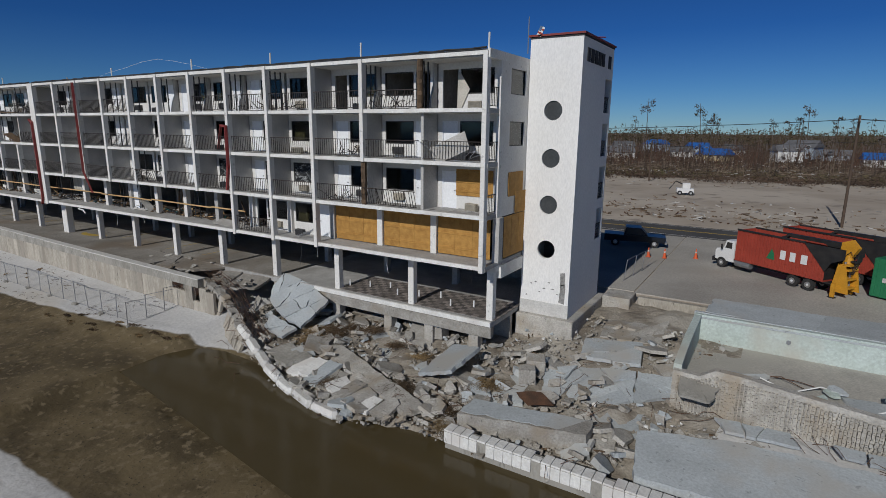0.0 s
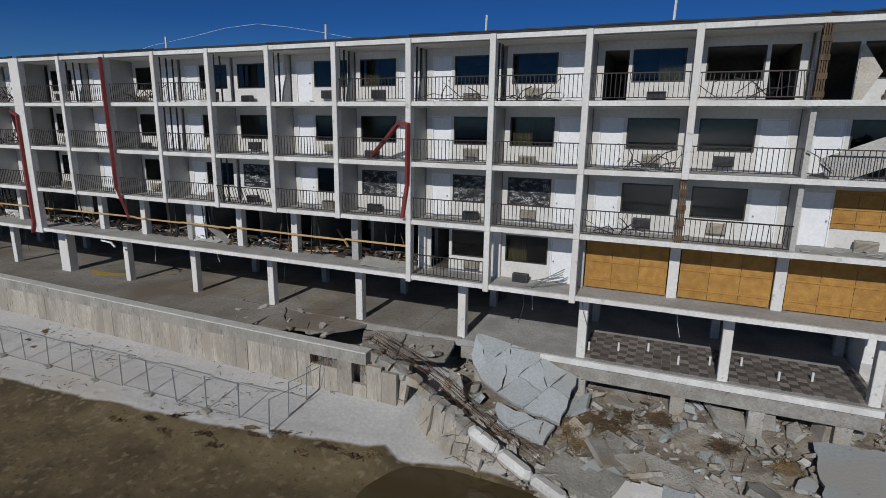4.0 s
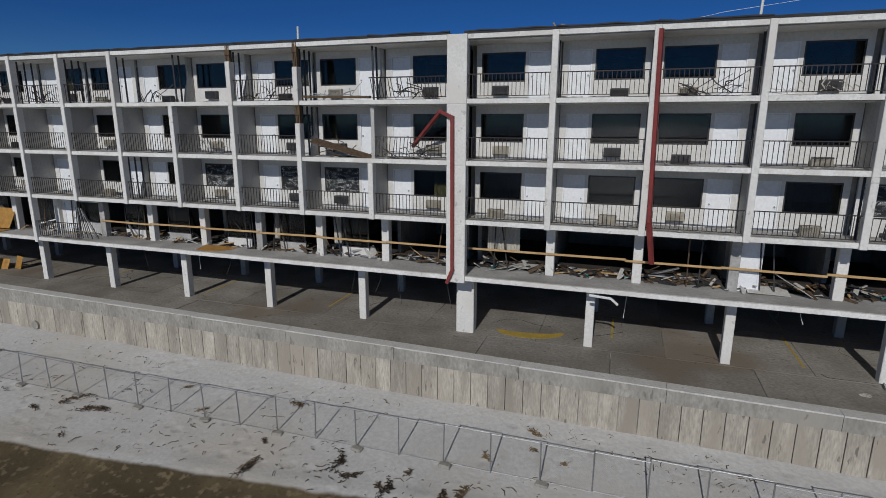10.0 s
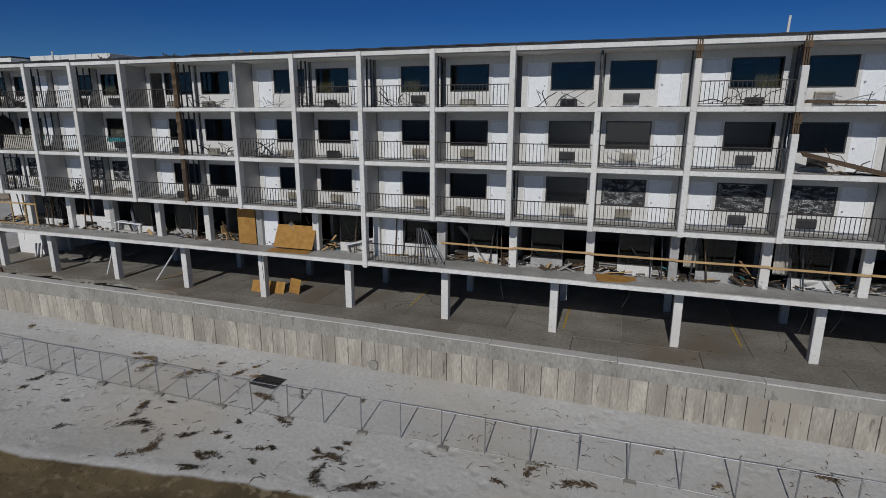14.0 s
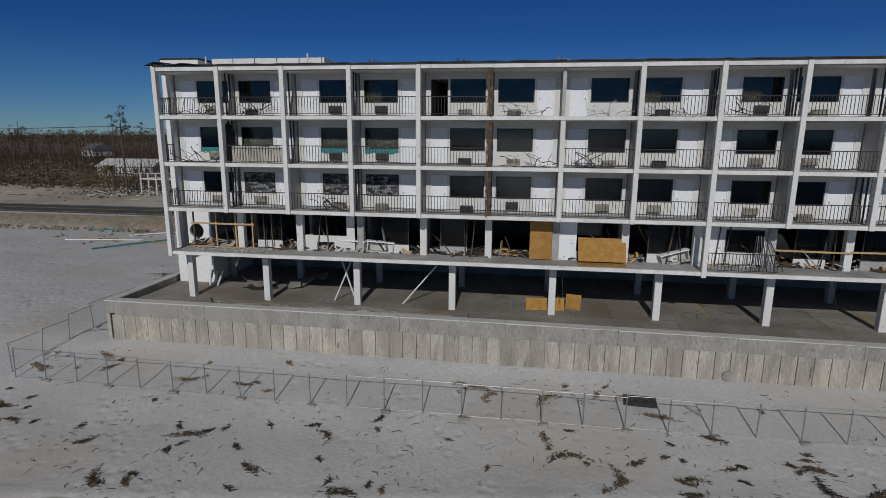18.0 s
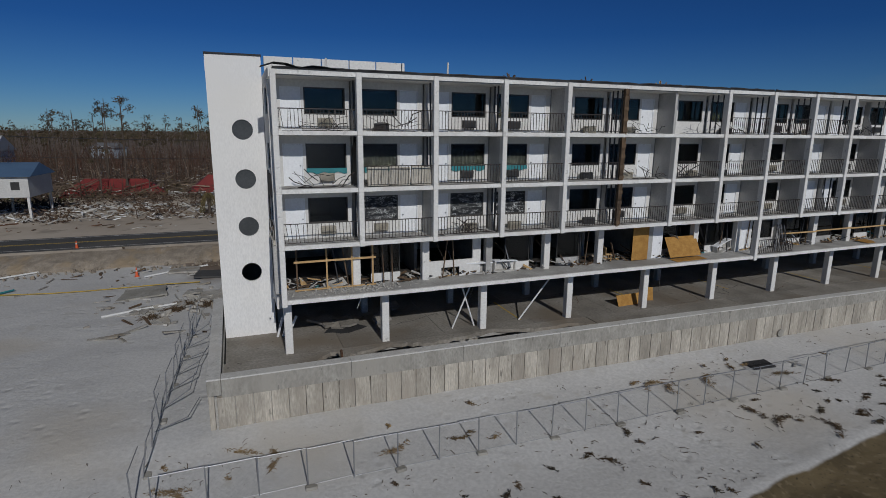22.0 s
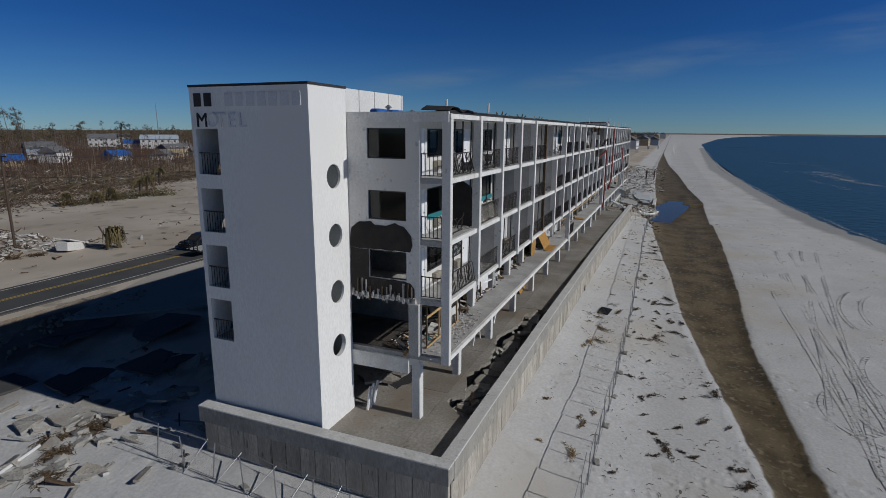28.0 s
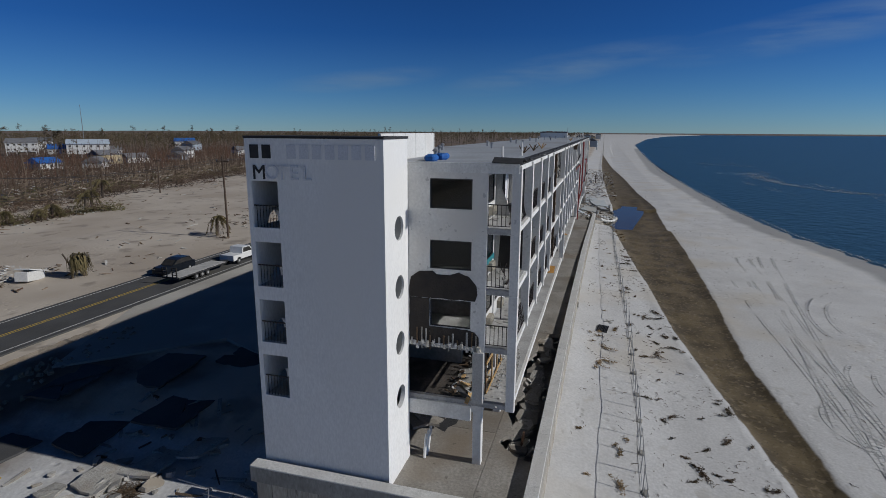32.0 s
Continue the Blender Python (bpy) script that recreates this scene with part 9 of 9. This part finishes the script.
for mat, count, lab in (("drywall", 300, "heaped plaster crumbs in the gutted rooms"), ("rotwood", 420, "heaped dark splinters in the gutted rooms"), ("stud", 260, "heaped scraps of metal in the gutted rooms"), ("teal", 24, "torn teal plastic scraps in the gutted rooms"), ("lumber", 90, "splintered pale lumber in the gutted rooms")):
    heap = Mesh()
    for i in range(count):
        s, j, x0, x1 = BAYS[cl.randrange(22)]
        w = cl.uniform(0.05, 0.4)
        heap.box(-w, w, -w * 0.25, w * 0.25, 0, 0.04, pose(cl.uniform(x0, x1), BACK + cl.uniform(-0.2, 1.4), L1 + abs(cl.gauss(0, 0.14)), cl.uniform(-30, 30), cl.uniform(-35, 35), cl.uniform(0, 360)))
    tagged(part("room_rubble", heap, M[mat]), lab, "litter", kind="stuff")
heap = Mesh()
for i in range(260):
    w = cl.uniform(0.03, 0.16)
    heap.rock(w, w * 0.7, w * 0.4, cl, pose(cl.gauss(-111.6, 1.5), cl.uniform(23.1, 24.5), L1 + 0.03 + abs(cl.gauss(0, 0.05)), cl.uniform(-30, 30), cl.uniform(-30, 30), cl.uniform(0, 360)), 5)
tagged(part("plaster_heap", heap, M["drywall"]), "pale plaster rubble spilled over the slab edge", "rubble", kind="stuff")
# long new guard rail of lumber
for i in range(13):
    x0 = -81.0 + i * 3.86
    board(x0 + 1.93, BACK - 0.34, L1 + 1.0 + cl.uniform(-0.03, 0.03), 3.9, 0.05, 0.1, 0, cl.uniform(-0.8, 0.8), 0, "lumber", "guard_rail_board", "pale new timber guard rail board", "guard rail", "guard rail boards")
gr2 = thing("timber_guard_frame", "pale new timber guard frame at the corner room", "guard rail", (-114.9, BACK - 0.4, L1))
part("rail", Mesh().box(0, 4.2, 0, 0.05, 1.5, 1.6), M["lumber"], gr2)
part("rail", Mesh().box(0, 4.2, 0, 0.05, 0.05, 0.12), M["lumber"], gr2)
for x in (0.1, 1.6, 2.9, 4.0):
    part("post", Mesh().box(x, x + 0.08, 0.05, 0.12, 0, 2.4), M["lumber" if x > 1 else "rotwood"], gr2)


# OSB hoarding over the lobby front
def hoarding(x0, x1, y, z0, z1, label, group="plywood hoardings"):
    h = thing("osb_hoarding", label, "hoarding", (x0, y, z0), group)
    w, n = x1 - x0, 3
    rows = 2 if z1 - z0 > 1.5 else 1
    for r in range(rows):
        for i in range(n):
            hh = (z1 - z0) / rows
            part("osb_sheet", Mesh().box(i * w / n + 0.006, (i + 1) * w / n - 0.006, 0, 0.02 + 0.003 * ((i + r) % 2), r * hh + 0.006, (r + 1) * hh - 0.006), M["osb"], h)
    for i in range(3):
        part("batten", Mesh().box(0, w, -0.04, 0.0, (0.15 + 0.35 * i) * (z1 - z0), (0.15 + 0.35 * i) * (z1 - z0) + 0.08), M["osb"], h)


for k in (9, 10, 11):
    x0, x1 = bay_span("R", k)
    hoarding(x0 + 0.24, x1 - (0.24 if k < 11 else 0.3), BACK - 0.1, L1 + 0.05, L1 + 2.42, "yellow OSB sheets boarding up the lobby front")
xa, xb = bay_span("R", 11)
hoarding(xa + 1.35, xb - 0.25, BACK - 0.06, LEVEL[2] + 0.75, LEVEL[2] + 2.2, "OSB sheets boarding up a room window")
e = thing("osb_hoarding", "OSB sheets boarding up the end wall", "hoarding", (E_END + 0.08, 24.9, L1), "plywood hoardings")
for i in range(3):
    part("osb_sheet", Mesh().box(0, 0.02, i * 0.95, i * 0.95 + 0.93, 0.1, 2.4), M["osb"], e)
e = thing("osb_hoarding", "OSB sheet over the end window", "hoarding", (E_END + 0.08, 25.3, LEVEL[2] + 0.78), "plywood hoardings")
part("osb_sheet", Mesh().box(0, 0.02, 0, 1.9, 0, 1.3), M["osb"], e)
part("osb_sheet", Mesh().box(0.022, 0.04, 0.9, 2.3, -1.0, 0.2), M["osb"], e)
board(-93.35, BACK - 0.3, L1 + 1.2, 2.3, 1.25, 0.02, 90, 90, 0, "osb", "osb_sheet", "upright OSB sheet at the room front", "board", "osb sheets")
board(-89.95, BACK - 0.45, L1 + 0.75, 2.6, 1.4, 0.02, 62, 0, 0, "osb", "osb_sheet", "OSB sheet leaning in front of a room", "board", "osb sheets")
board(-90.0, BACK - 1.05, L1 + 0.02, 2.6, 0.7, 0.02, 2, 0, 2, "osb", "osb_sheet", "OSB sheet lying on the balcony floor", "board", "osb sheets")
board(-72.0, BACK - 0.8, L1 + 0.03, 1.9, 1.0, 0.02, 4, 3, 10, "osb", "osb_sheet", "brown board lying on the balcony floor", "board", "osb sheets")
board(-92.9, 25.2, 0.34, 2.3, 0.75, 0.02, 66, 0, 4, "osb", "osb_sheet", "OSB sheet leaning under the motel", "board", "deck osb sheets")
board(-91.2, 25.6, 0.42, 0.9, 0.95, 0.02, 74, 0, -14, "osb", "osb_sheet", "OSB sheet leaning under the motel", "board", "deck osb sheets")
# two plain doors left standing on the first floor
for x in (-91.95, -45.3):
    d = thing("standing_door", "white door standing in its frame", "door", (x, BACK - 0.02, L1), "standing doors")
    part("leaf", Mesh().bevel_box(-0.5, 0.5, 0, 0.05, 0, 2.3, 0.01), M["door"], d)
    part("frame", Mesh().box(-0.62, -0.5, -0.02, 0.1, 0, 2.42).box(0.5, 0.62, -0.02, 0.1, 0, 2.42), M["door"], d)
    part("knob", Mesh().tube([(0.38, 0.06, 1.0), (0.38, -0.06, 1.0)], 0.035, 8), M["steel"], d)
# white cabinets and furniture in the gutted rooms
for i, x in enumerate((-104.6, -102.9, -85.8)):
    c = thing("wrecked_cabinet", "overturned white room cabinet", "cabinet", pose(x, BACK - 0.1, L1 + 0.02, 0, (0, 6, -14)[i], cl.uniform(-12, 12)), "wrecked cabinets")
    part("body", Mesh().box(-0.8, 0.8, 0, 0.4, 0, 0.08).box(-0.8, -0.72, 0, 0.4, 0.08, 0.62).box(0.72, 0.8, 0, 0.4, 0.08, 0.62).box(-0.8, 0.8, 0.36, 0.4, 0.08, 0.62), M["drywall"], c)
    part("top", Mesh().bevel_box(-0.85, 0.85, -0.03, 0.42, 0.62, 0.68, 0.01), M["door"], c)
for i, x in enumerate((-107.4, -95.4)):
    c = thing("wooden_chair", "toppled pale wooden chair", "chair", pose(x, BACK + 0.3, L1 + 0.02, 0, 0, 30 + 50 * i), "room chairs")
    part("seat", Mesh().bevel_box(-0.22, 0.22, -0.22, 0.22, 0.42, 0.46, 0.01), M["lumber"], c)
    part("backrest", Mesh().bevel_box(-0.22, 0.22, 0.18, 0.22, 0.46, 0.9, 0.01), M["lumber"], c)
    for a in (-0.18, 0.18):
        for b in (-0.18, 0.18):
            part("leg", Mesh().box(a - 0.02, a + 0.02, b - 0.02, b + 0.02, 0, 0.42), M["lumber"], c)
x0, x1 = bay_span("L", 2)
hw = thing("half_wall", "broken white half wall of a gutted room", "wall", (x0, BACK, L1))
part("panel", Mesh().box(0.25, 1.0, 0, 0.1, 0, 0.95).box(2.1, 2.9, 0, 0.1, 0, 0.95).box(1.0, 2.1, 0, 0.1, 0.55, 0.95).box(2.9, 3.4, 0, 0.1, 0, 2.4), M["backwall"], hw)
for j in (1, 3, 4, 6, 7, 9, 10, 11, 12, 13):
    x0, x1 = bay_span("L", j)
    a = x0 + cl.uniform(0.9, 1.4)
    fw = thing("room_window", "dark window unit left standing in a gutted room front", "window", (a, BACK + 0.25, L1), "first floor windows")
    part("pane", Mesh().box(0, 1.5, 0, 0.01, 0.55, 2.3), M["glass"], fw)
    part("frame", Mesh().box(-0.06, 0, -0.03, 0.05, 0.5, 2.4).box(1.5, 1.56, -0.03, 0.05, 0.5, 2.4).box(0, 1.5, -0.03, 0.05, 0.5, 0.55).box(0, 1.5, -0.03, 0.05, 2.3, 2.36), M["frame"], fw)
    part("sill_wall", Mesh().box(-0.06, 1.56, -0.04, 0.06, 0, 0.5), M["backwall" if j % 2 else "slab"], fw)
# third-floor pads and teal blinds near the west end
for j in (0, 1, 2, 3):
    x0, x1 = bay_span("L", j)
    a, b = (x0 + 1.5, x0 + 3.5) if door_left("L", j) else (x1 - 3.5, x1 - 1.5)
    m = Mesh()
    n = 14
    for q in range(n + 1):
        x, dz = a + (b - a) * q / n, 0.05 * math.sin(q * 1.3 + j)
        m.v += [(x, BACK - 0.06, LEVEL[3] + 0.62 + dz), (x, BACK - 0.06, LEVEL[3] + 0.86), (x, BACK - 0.03, LEVEL[3] + 0.62 + dz), (x, BACK - 0.03, LEVEL[3] + 0.86)]
    for q in range(n):
        c = 4 * q
        m.f += [(c, c + 4, c + 5, c + 1), (c + 2, c + 3, c + 7, c + 6), (c, c + 2, c + 6, c + 4), (c + 1, c + 5, c + 7, c + 3)]
    tagged(part("teal_blind", m, M["teal"]), "torn teal blind hanging below a window", "blind", "teal blinds")
x0, x1 = bay_span("L", 1)
for i in range(3):
    tagged(part("foam_pad", Mesh().bevel_box(-0.55, 0.55, -0.06, 0.06, 0, 0.95, 0.04), M["fabric"], at=pose(x0 + 0.95 + i * 1.1, FRONT + 0.32, LEVEL[3] + 0.02, -10, 3 * i, 2)), "cream foam pad leaning on the railing", "pad", "foam pads")
# R-end oddments
x0, x1 = bay_span("R", 11)
board(x0 + 1.6, FRONT + 0.5, LEVEL[3] + 0.65, 2.2, 1.0, 0.03, 80, -24, 4, "drywall", "drywall_sheet", "white wall panel fallen against the railing", "drywall", "fallen panels")
x0, x1 = bay_span("L", 13)
board(x0 + 2.2, FRONT + 0.45, LEVEL[3] + 0.35, 3.6, 0.7, 0.05, 12, 14, -2, "rotwood", "fallen_ceiling_panel", "fallen ceiling panel sloping over the balcony", "panel", "fallen panels")
board(x0 + 1.9, FRONT + 0.4, LEVEL[4] + 0.12, 3.6, 0.25, 0.1, 6, 1, 1, "rotwood", "loose_board", "splintered brown beam on the balcony edge", "board", "loose boards")
board(COLS_R[6] + 1.9, BACK - 0.6, L1 + 0.1, 2.2, 1.1, 0.03, 10, 6, 14, "drywall", "drywall_sheet", "white drywall sheet fallen on the floor", "drywall", "fallen panels")
for i in range(7):
    board(COLS_R[9] - 1.15 - cl.uniform(0, 0.3), FRONT + 0.35 + i * 0.07, L1 + 0.32 + 0.03 * i, 1.7 + cl.uniform(-0.4, 0.3), 0.04, 0.03, cl.uniform(0, 40), -14 - cl.uniform(0, 20), cl.uniform(-14, 14), "steel", "bent_frame_bar", "bent pale metal frame bar", "bar", "bent frame bars")
for i in range(9):
    board(COLS_L[9] - 0.1 - i * 0.14, FRONT + 0.7, L1 + 0.9, 2.0, 0.05, 0.04, 0, 62 + i * 4, cl.uniform(-15, 15), "steel" if i % 2 else "stud", "bent_frame_bar", "bent pale metal frame bar", "bar", "bent frame bars")
# top-floor hole at the east end: torn wall lining
x0, x1 = bay_span("R", 11)
tagged(part("torn_lining", Mesh().prism([(0.0, 0), (0.25, 0), (0.75, 1.0), (0.55, 1.3), (0.15, 1.9), (0.05, 1.9)], 0, 0.03, pose(x0 + 1.35, BACK - 0.05, LEVEL[4] + 0.02, 90)), M["fabric"]), "strip of torn white wall lining", "lining")

# props and cables under the motel
for x, lean in ((-106.0, 24), (-104.6, -18), (-101.6, 40)):
    L = 2.6 / math.cos(math.radians(lean))
    tagged(part("prop_pole", Mesh().tube([(0, 0, 0), (0, 0, L)], 0.05, 7), M["plastic"], at=pose(x, 24.9, 0.0, 0, lean, 0)), "white prop pole leaning under the slab", "pole", "prop poles")
for i in range(26):
    x, y = cl.uniform(-114, -12), cl.uniform(23.6, 25.2)
    L = cl.uniform(0.5, 1.9)
    pts = [(x, y, L1 - SLAB), (x + cl.uniform(-0.1, 0.1), y, L1 - SLAB - L * 0.5), (x + cl.uniform(-0.3, 0.3), y, L1 - SLAB - L)]
    tagged(part("hanging_cable", Mesh().tube(pts, 0.014, 4), M["plastic" if i % 4 == 0 else "stud"]), "loose cable hanging from the slab", "cable", "hanging cables")
for i in range(3):
    tagged(part("drain_pipe", Mesh().tube([(0, 0, 0), (0.3 + 0.1 * i, 0, 1.1)], 0.07, 8), M["plastic"], at=(-115.7 + 0.28 * i, 26.9, 0.0)), "white plastic pipe leaning at the tower's foot", "pipe", "leaning pipes")
tagged(part("fallen_gutter", Mesh().tube([(-51.5, 22.7, 3.0), (-50.6, 22.66, 2.95), (-50.3, 22.66, 2.7)], 0.06, 6), M["plastic"]), "broken white gutter piece hanging from the slab", "gutter")
for i in range(8):
    x = -22 + i * 1.3
    tagged(part("floor_stub_pipe", Mesh().tube([(x, 25.2 + (i % 3) * 0.5, -0.02), (x, 25.2 + (i % 3) * 0.5, 0.4)], 0.05, 7), M["plastic"]), "white pipe stub rising from the lobby floor", "pipe", "pipe stubs")

# peeled stucco on the west end wall
M["sheath"] = material("dark_sheathing_and_hole", (0.028, 0.026, 0.026), (0.06, 0.05, 0.042), 0.9, 1.5, 12, 0.9, 0.5)
sw = Matrix(((0, 0, 1, 0), (1, 0, 0, 0), (0, 1, 0, 0), (0, 0, 0, 1)))
pr = random.Random(61)
for poly in ([(24.55, 8.05), (27.58, 8.05), (27.58, 8.5), (27.5, 8.95), (27.1, 9.25), (26.5, 9.3), (26.3, 9.15), (25.7, 9.15), (25.3, 9.3), (24.85, 9.15), (24.5, 8.75), (24.45, 8.35)],
             [(26.64, 5.95), (27.58, 5.95), (27.58, 8.04), (26.64, 8.04)], [(24.36, 5.95), (26.63, 5.95), (26.63, 6.7), (24.9, 6.7), (24.55, 6.62), (24.36, 6.4)]):
    edge = ragged(poly + poly[:1], 0.22, 0.035, pr)[:-1]
    part("peeled_patch", Mesh().prism(edge, -0.03, 0.0, Matrix.Translation((W_END - 0.05, 0, 0)) @ sw), M["sheath"], motel, "dark sheathing bared where stucco peeled off")
for i in range(15):
    y = 24.45 + i * 0.21 + cl.uniform(-0.03, 0.03)
    part("lath_strip", Mesh().box(W_END - 0.13, W_END - 0.085, y, y + cl.uniform(0.04, 0.09), 5.72 + cl.uniform(-0.1, 0.1), 6.35 + cl.uniform(-0.25, 0.3)), M[("room", "rotwood", "slab")[i % 3]], motel, "ragged strip of torn lath" if i == 0 else "")
for i in range(12):
    y = 24.4 + i * 0.26
    part("torn_insulation", Mesh().rock(0.3, 0.16, 0.12, cl, pose(W_END - 0.1, y, 5.82 + cl.uniform(-0.06, 0.1), 0, 90, 90), 7), M["fabric" if i % 3 == 0 else "divider"], motel)
# no opening here: the hole's darkness is painted as a solid dark patch
for f in (3,):
    part("peeled_patch", Mesh().prism([(22.95, 8.7), (24.3, 8.7), (24.2, 10.4), (23.7, 10.9), (23.2, 10.6)], -0.1, 0.1, Matrix.Translation((COLS_L[1] - 0.02, 0, 0)) @ sw), M["sheath"], motel, "solid dark patch standing for the shade in a torn partition hole")


# ---- lettering on the towers ----
def letter(ch, size, m, mat, parent):
    cu = bpy.data.curves.new("letter", "FONT")
    cu.body, cu.size, cu.extrude = ch, size, 0.02
    ob = bpy.data.objects.new("letter", cu)
    me = bpy.data.meshes.new_from_object(ob)
    bpy.data.objects.remove(ob)
    me.materials.clear()
    me.materials.append(mat)
    part("sign_letter", me, None, parent, at=m)


M["ghost"] = material("ghost_of_letters", (0.74, 0.74, 0.75), (0.66, 0.66, 0.67), 0.9, 2, 14, 0.6, 0.2)
for i, ch in enumerate("MOTEL"):
    letter(ch, 0.85, pose(-118.42, 33.45 - i * 0.58, 13.35, 90, 0, -90), M["black"] if i == 0 else M["ghost"], west_tower)
for i in range(10):
    if i == 2:
        continue
    y = 33.5 - i * 0.57
    part("sign_bar", Mesh().box(-118.425, -118.4, y - 0.4, y, 14.2, 14.75), M["black"] if i < 2 else M["ghost"], west_tower, "dark painted bar" if i < 2 else "")
for i in range(7):
    if i == 5:
        continue
    y = 28.3 + i * 0.68
    part("sign_bar", Mesh().box(-7.85, -7.8, y, y + 0.48, 13.85, 14.55), M["black"], east_tower, "dark painted bar")
part("roof_trim", Mesh().box(-10.9, -7.75, 27.5, 33.6, 15.15, 15.25), M["redroof"], east_tower, "torn red roof trim")
for i in range(9):
    board(-8.2 + cl.uniform(-0.3, 0.3), 28.3 + i * 0.55, 15.26, cl.uniform(0.6, 1.4), 0.12, 0.05, 0, cl.uniform(-18, 0), cl.uniform(50, 130), "redroof" if i % 2 else "stud", "roof_scrap", "scrap of torn red roof trim", "scrap", "tower roof scraps")
fl = thing("flag", "small faded striped flag on a pole", "flag", (-10.9, 27.5, 14.3))
part("pole", Mesh().tube([(0, 0, 0), (0, 0, 1.9)], 0.03, 6), M["steel"], fl)
for i in range(5):
    part("stripe", Mesh().box(0.02, 0.3, 0.0, 0.012, 1.05 + i * 0.1, 1.15 + i * 0.1, pose(0, 0, 0, 0, 25, 0)), M["contred" if i % 2 else "cabwhite"], fl)
part("canton", Mesh().box(0.02, 0.16, -0.012, 0.0, 1.3, 1.55, pose(0, 0, 0, 0, 25, 0)), M["bluemetal"], fl)
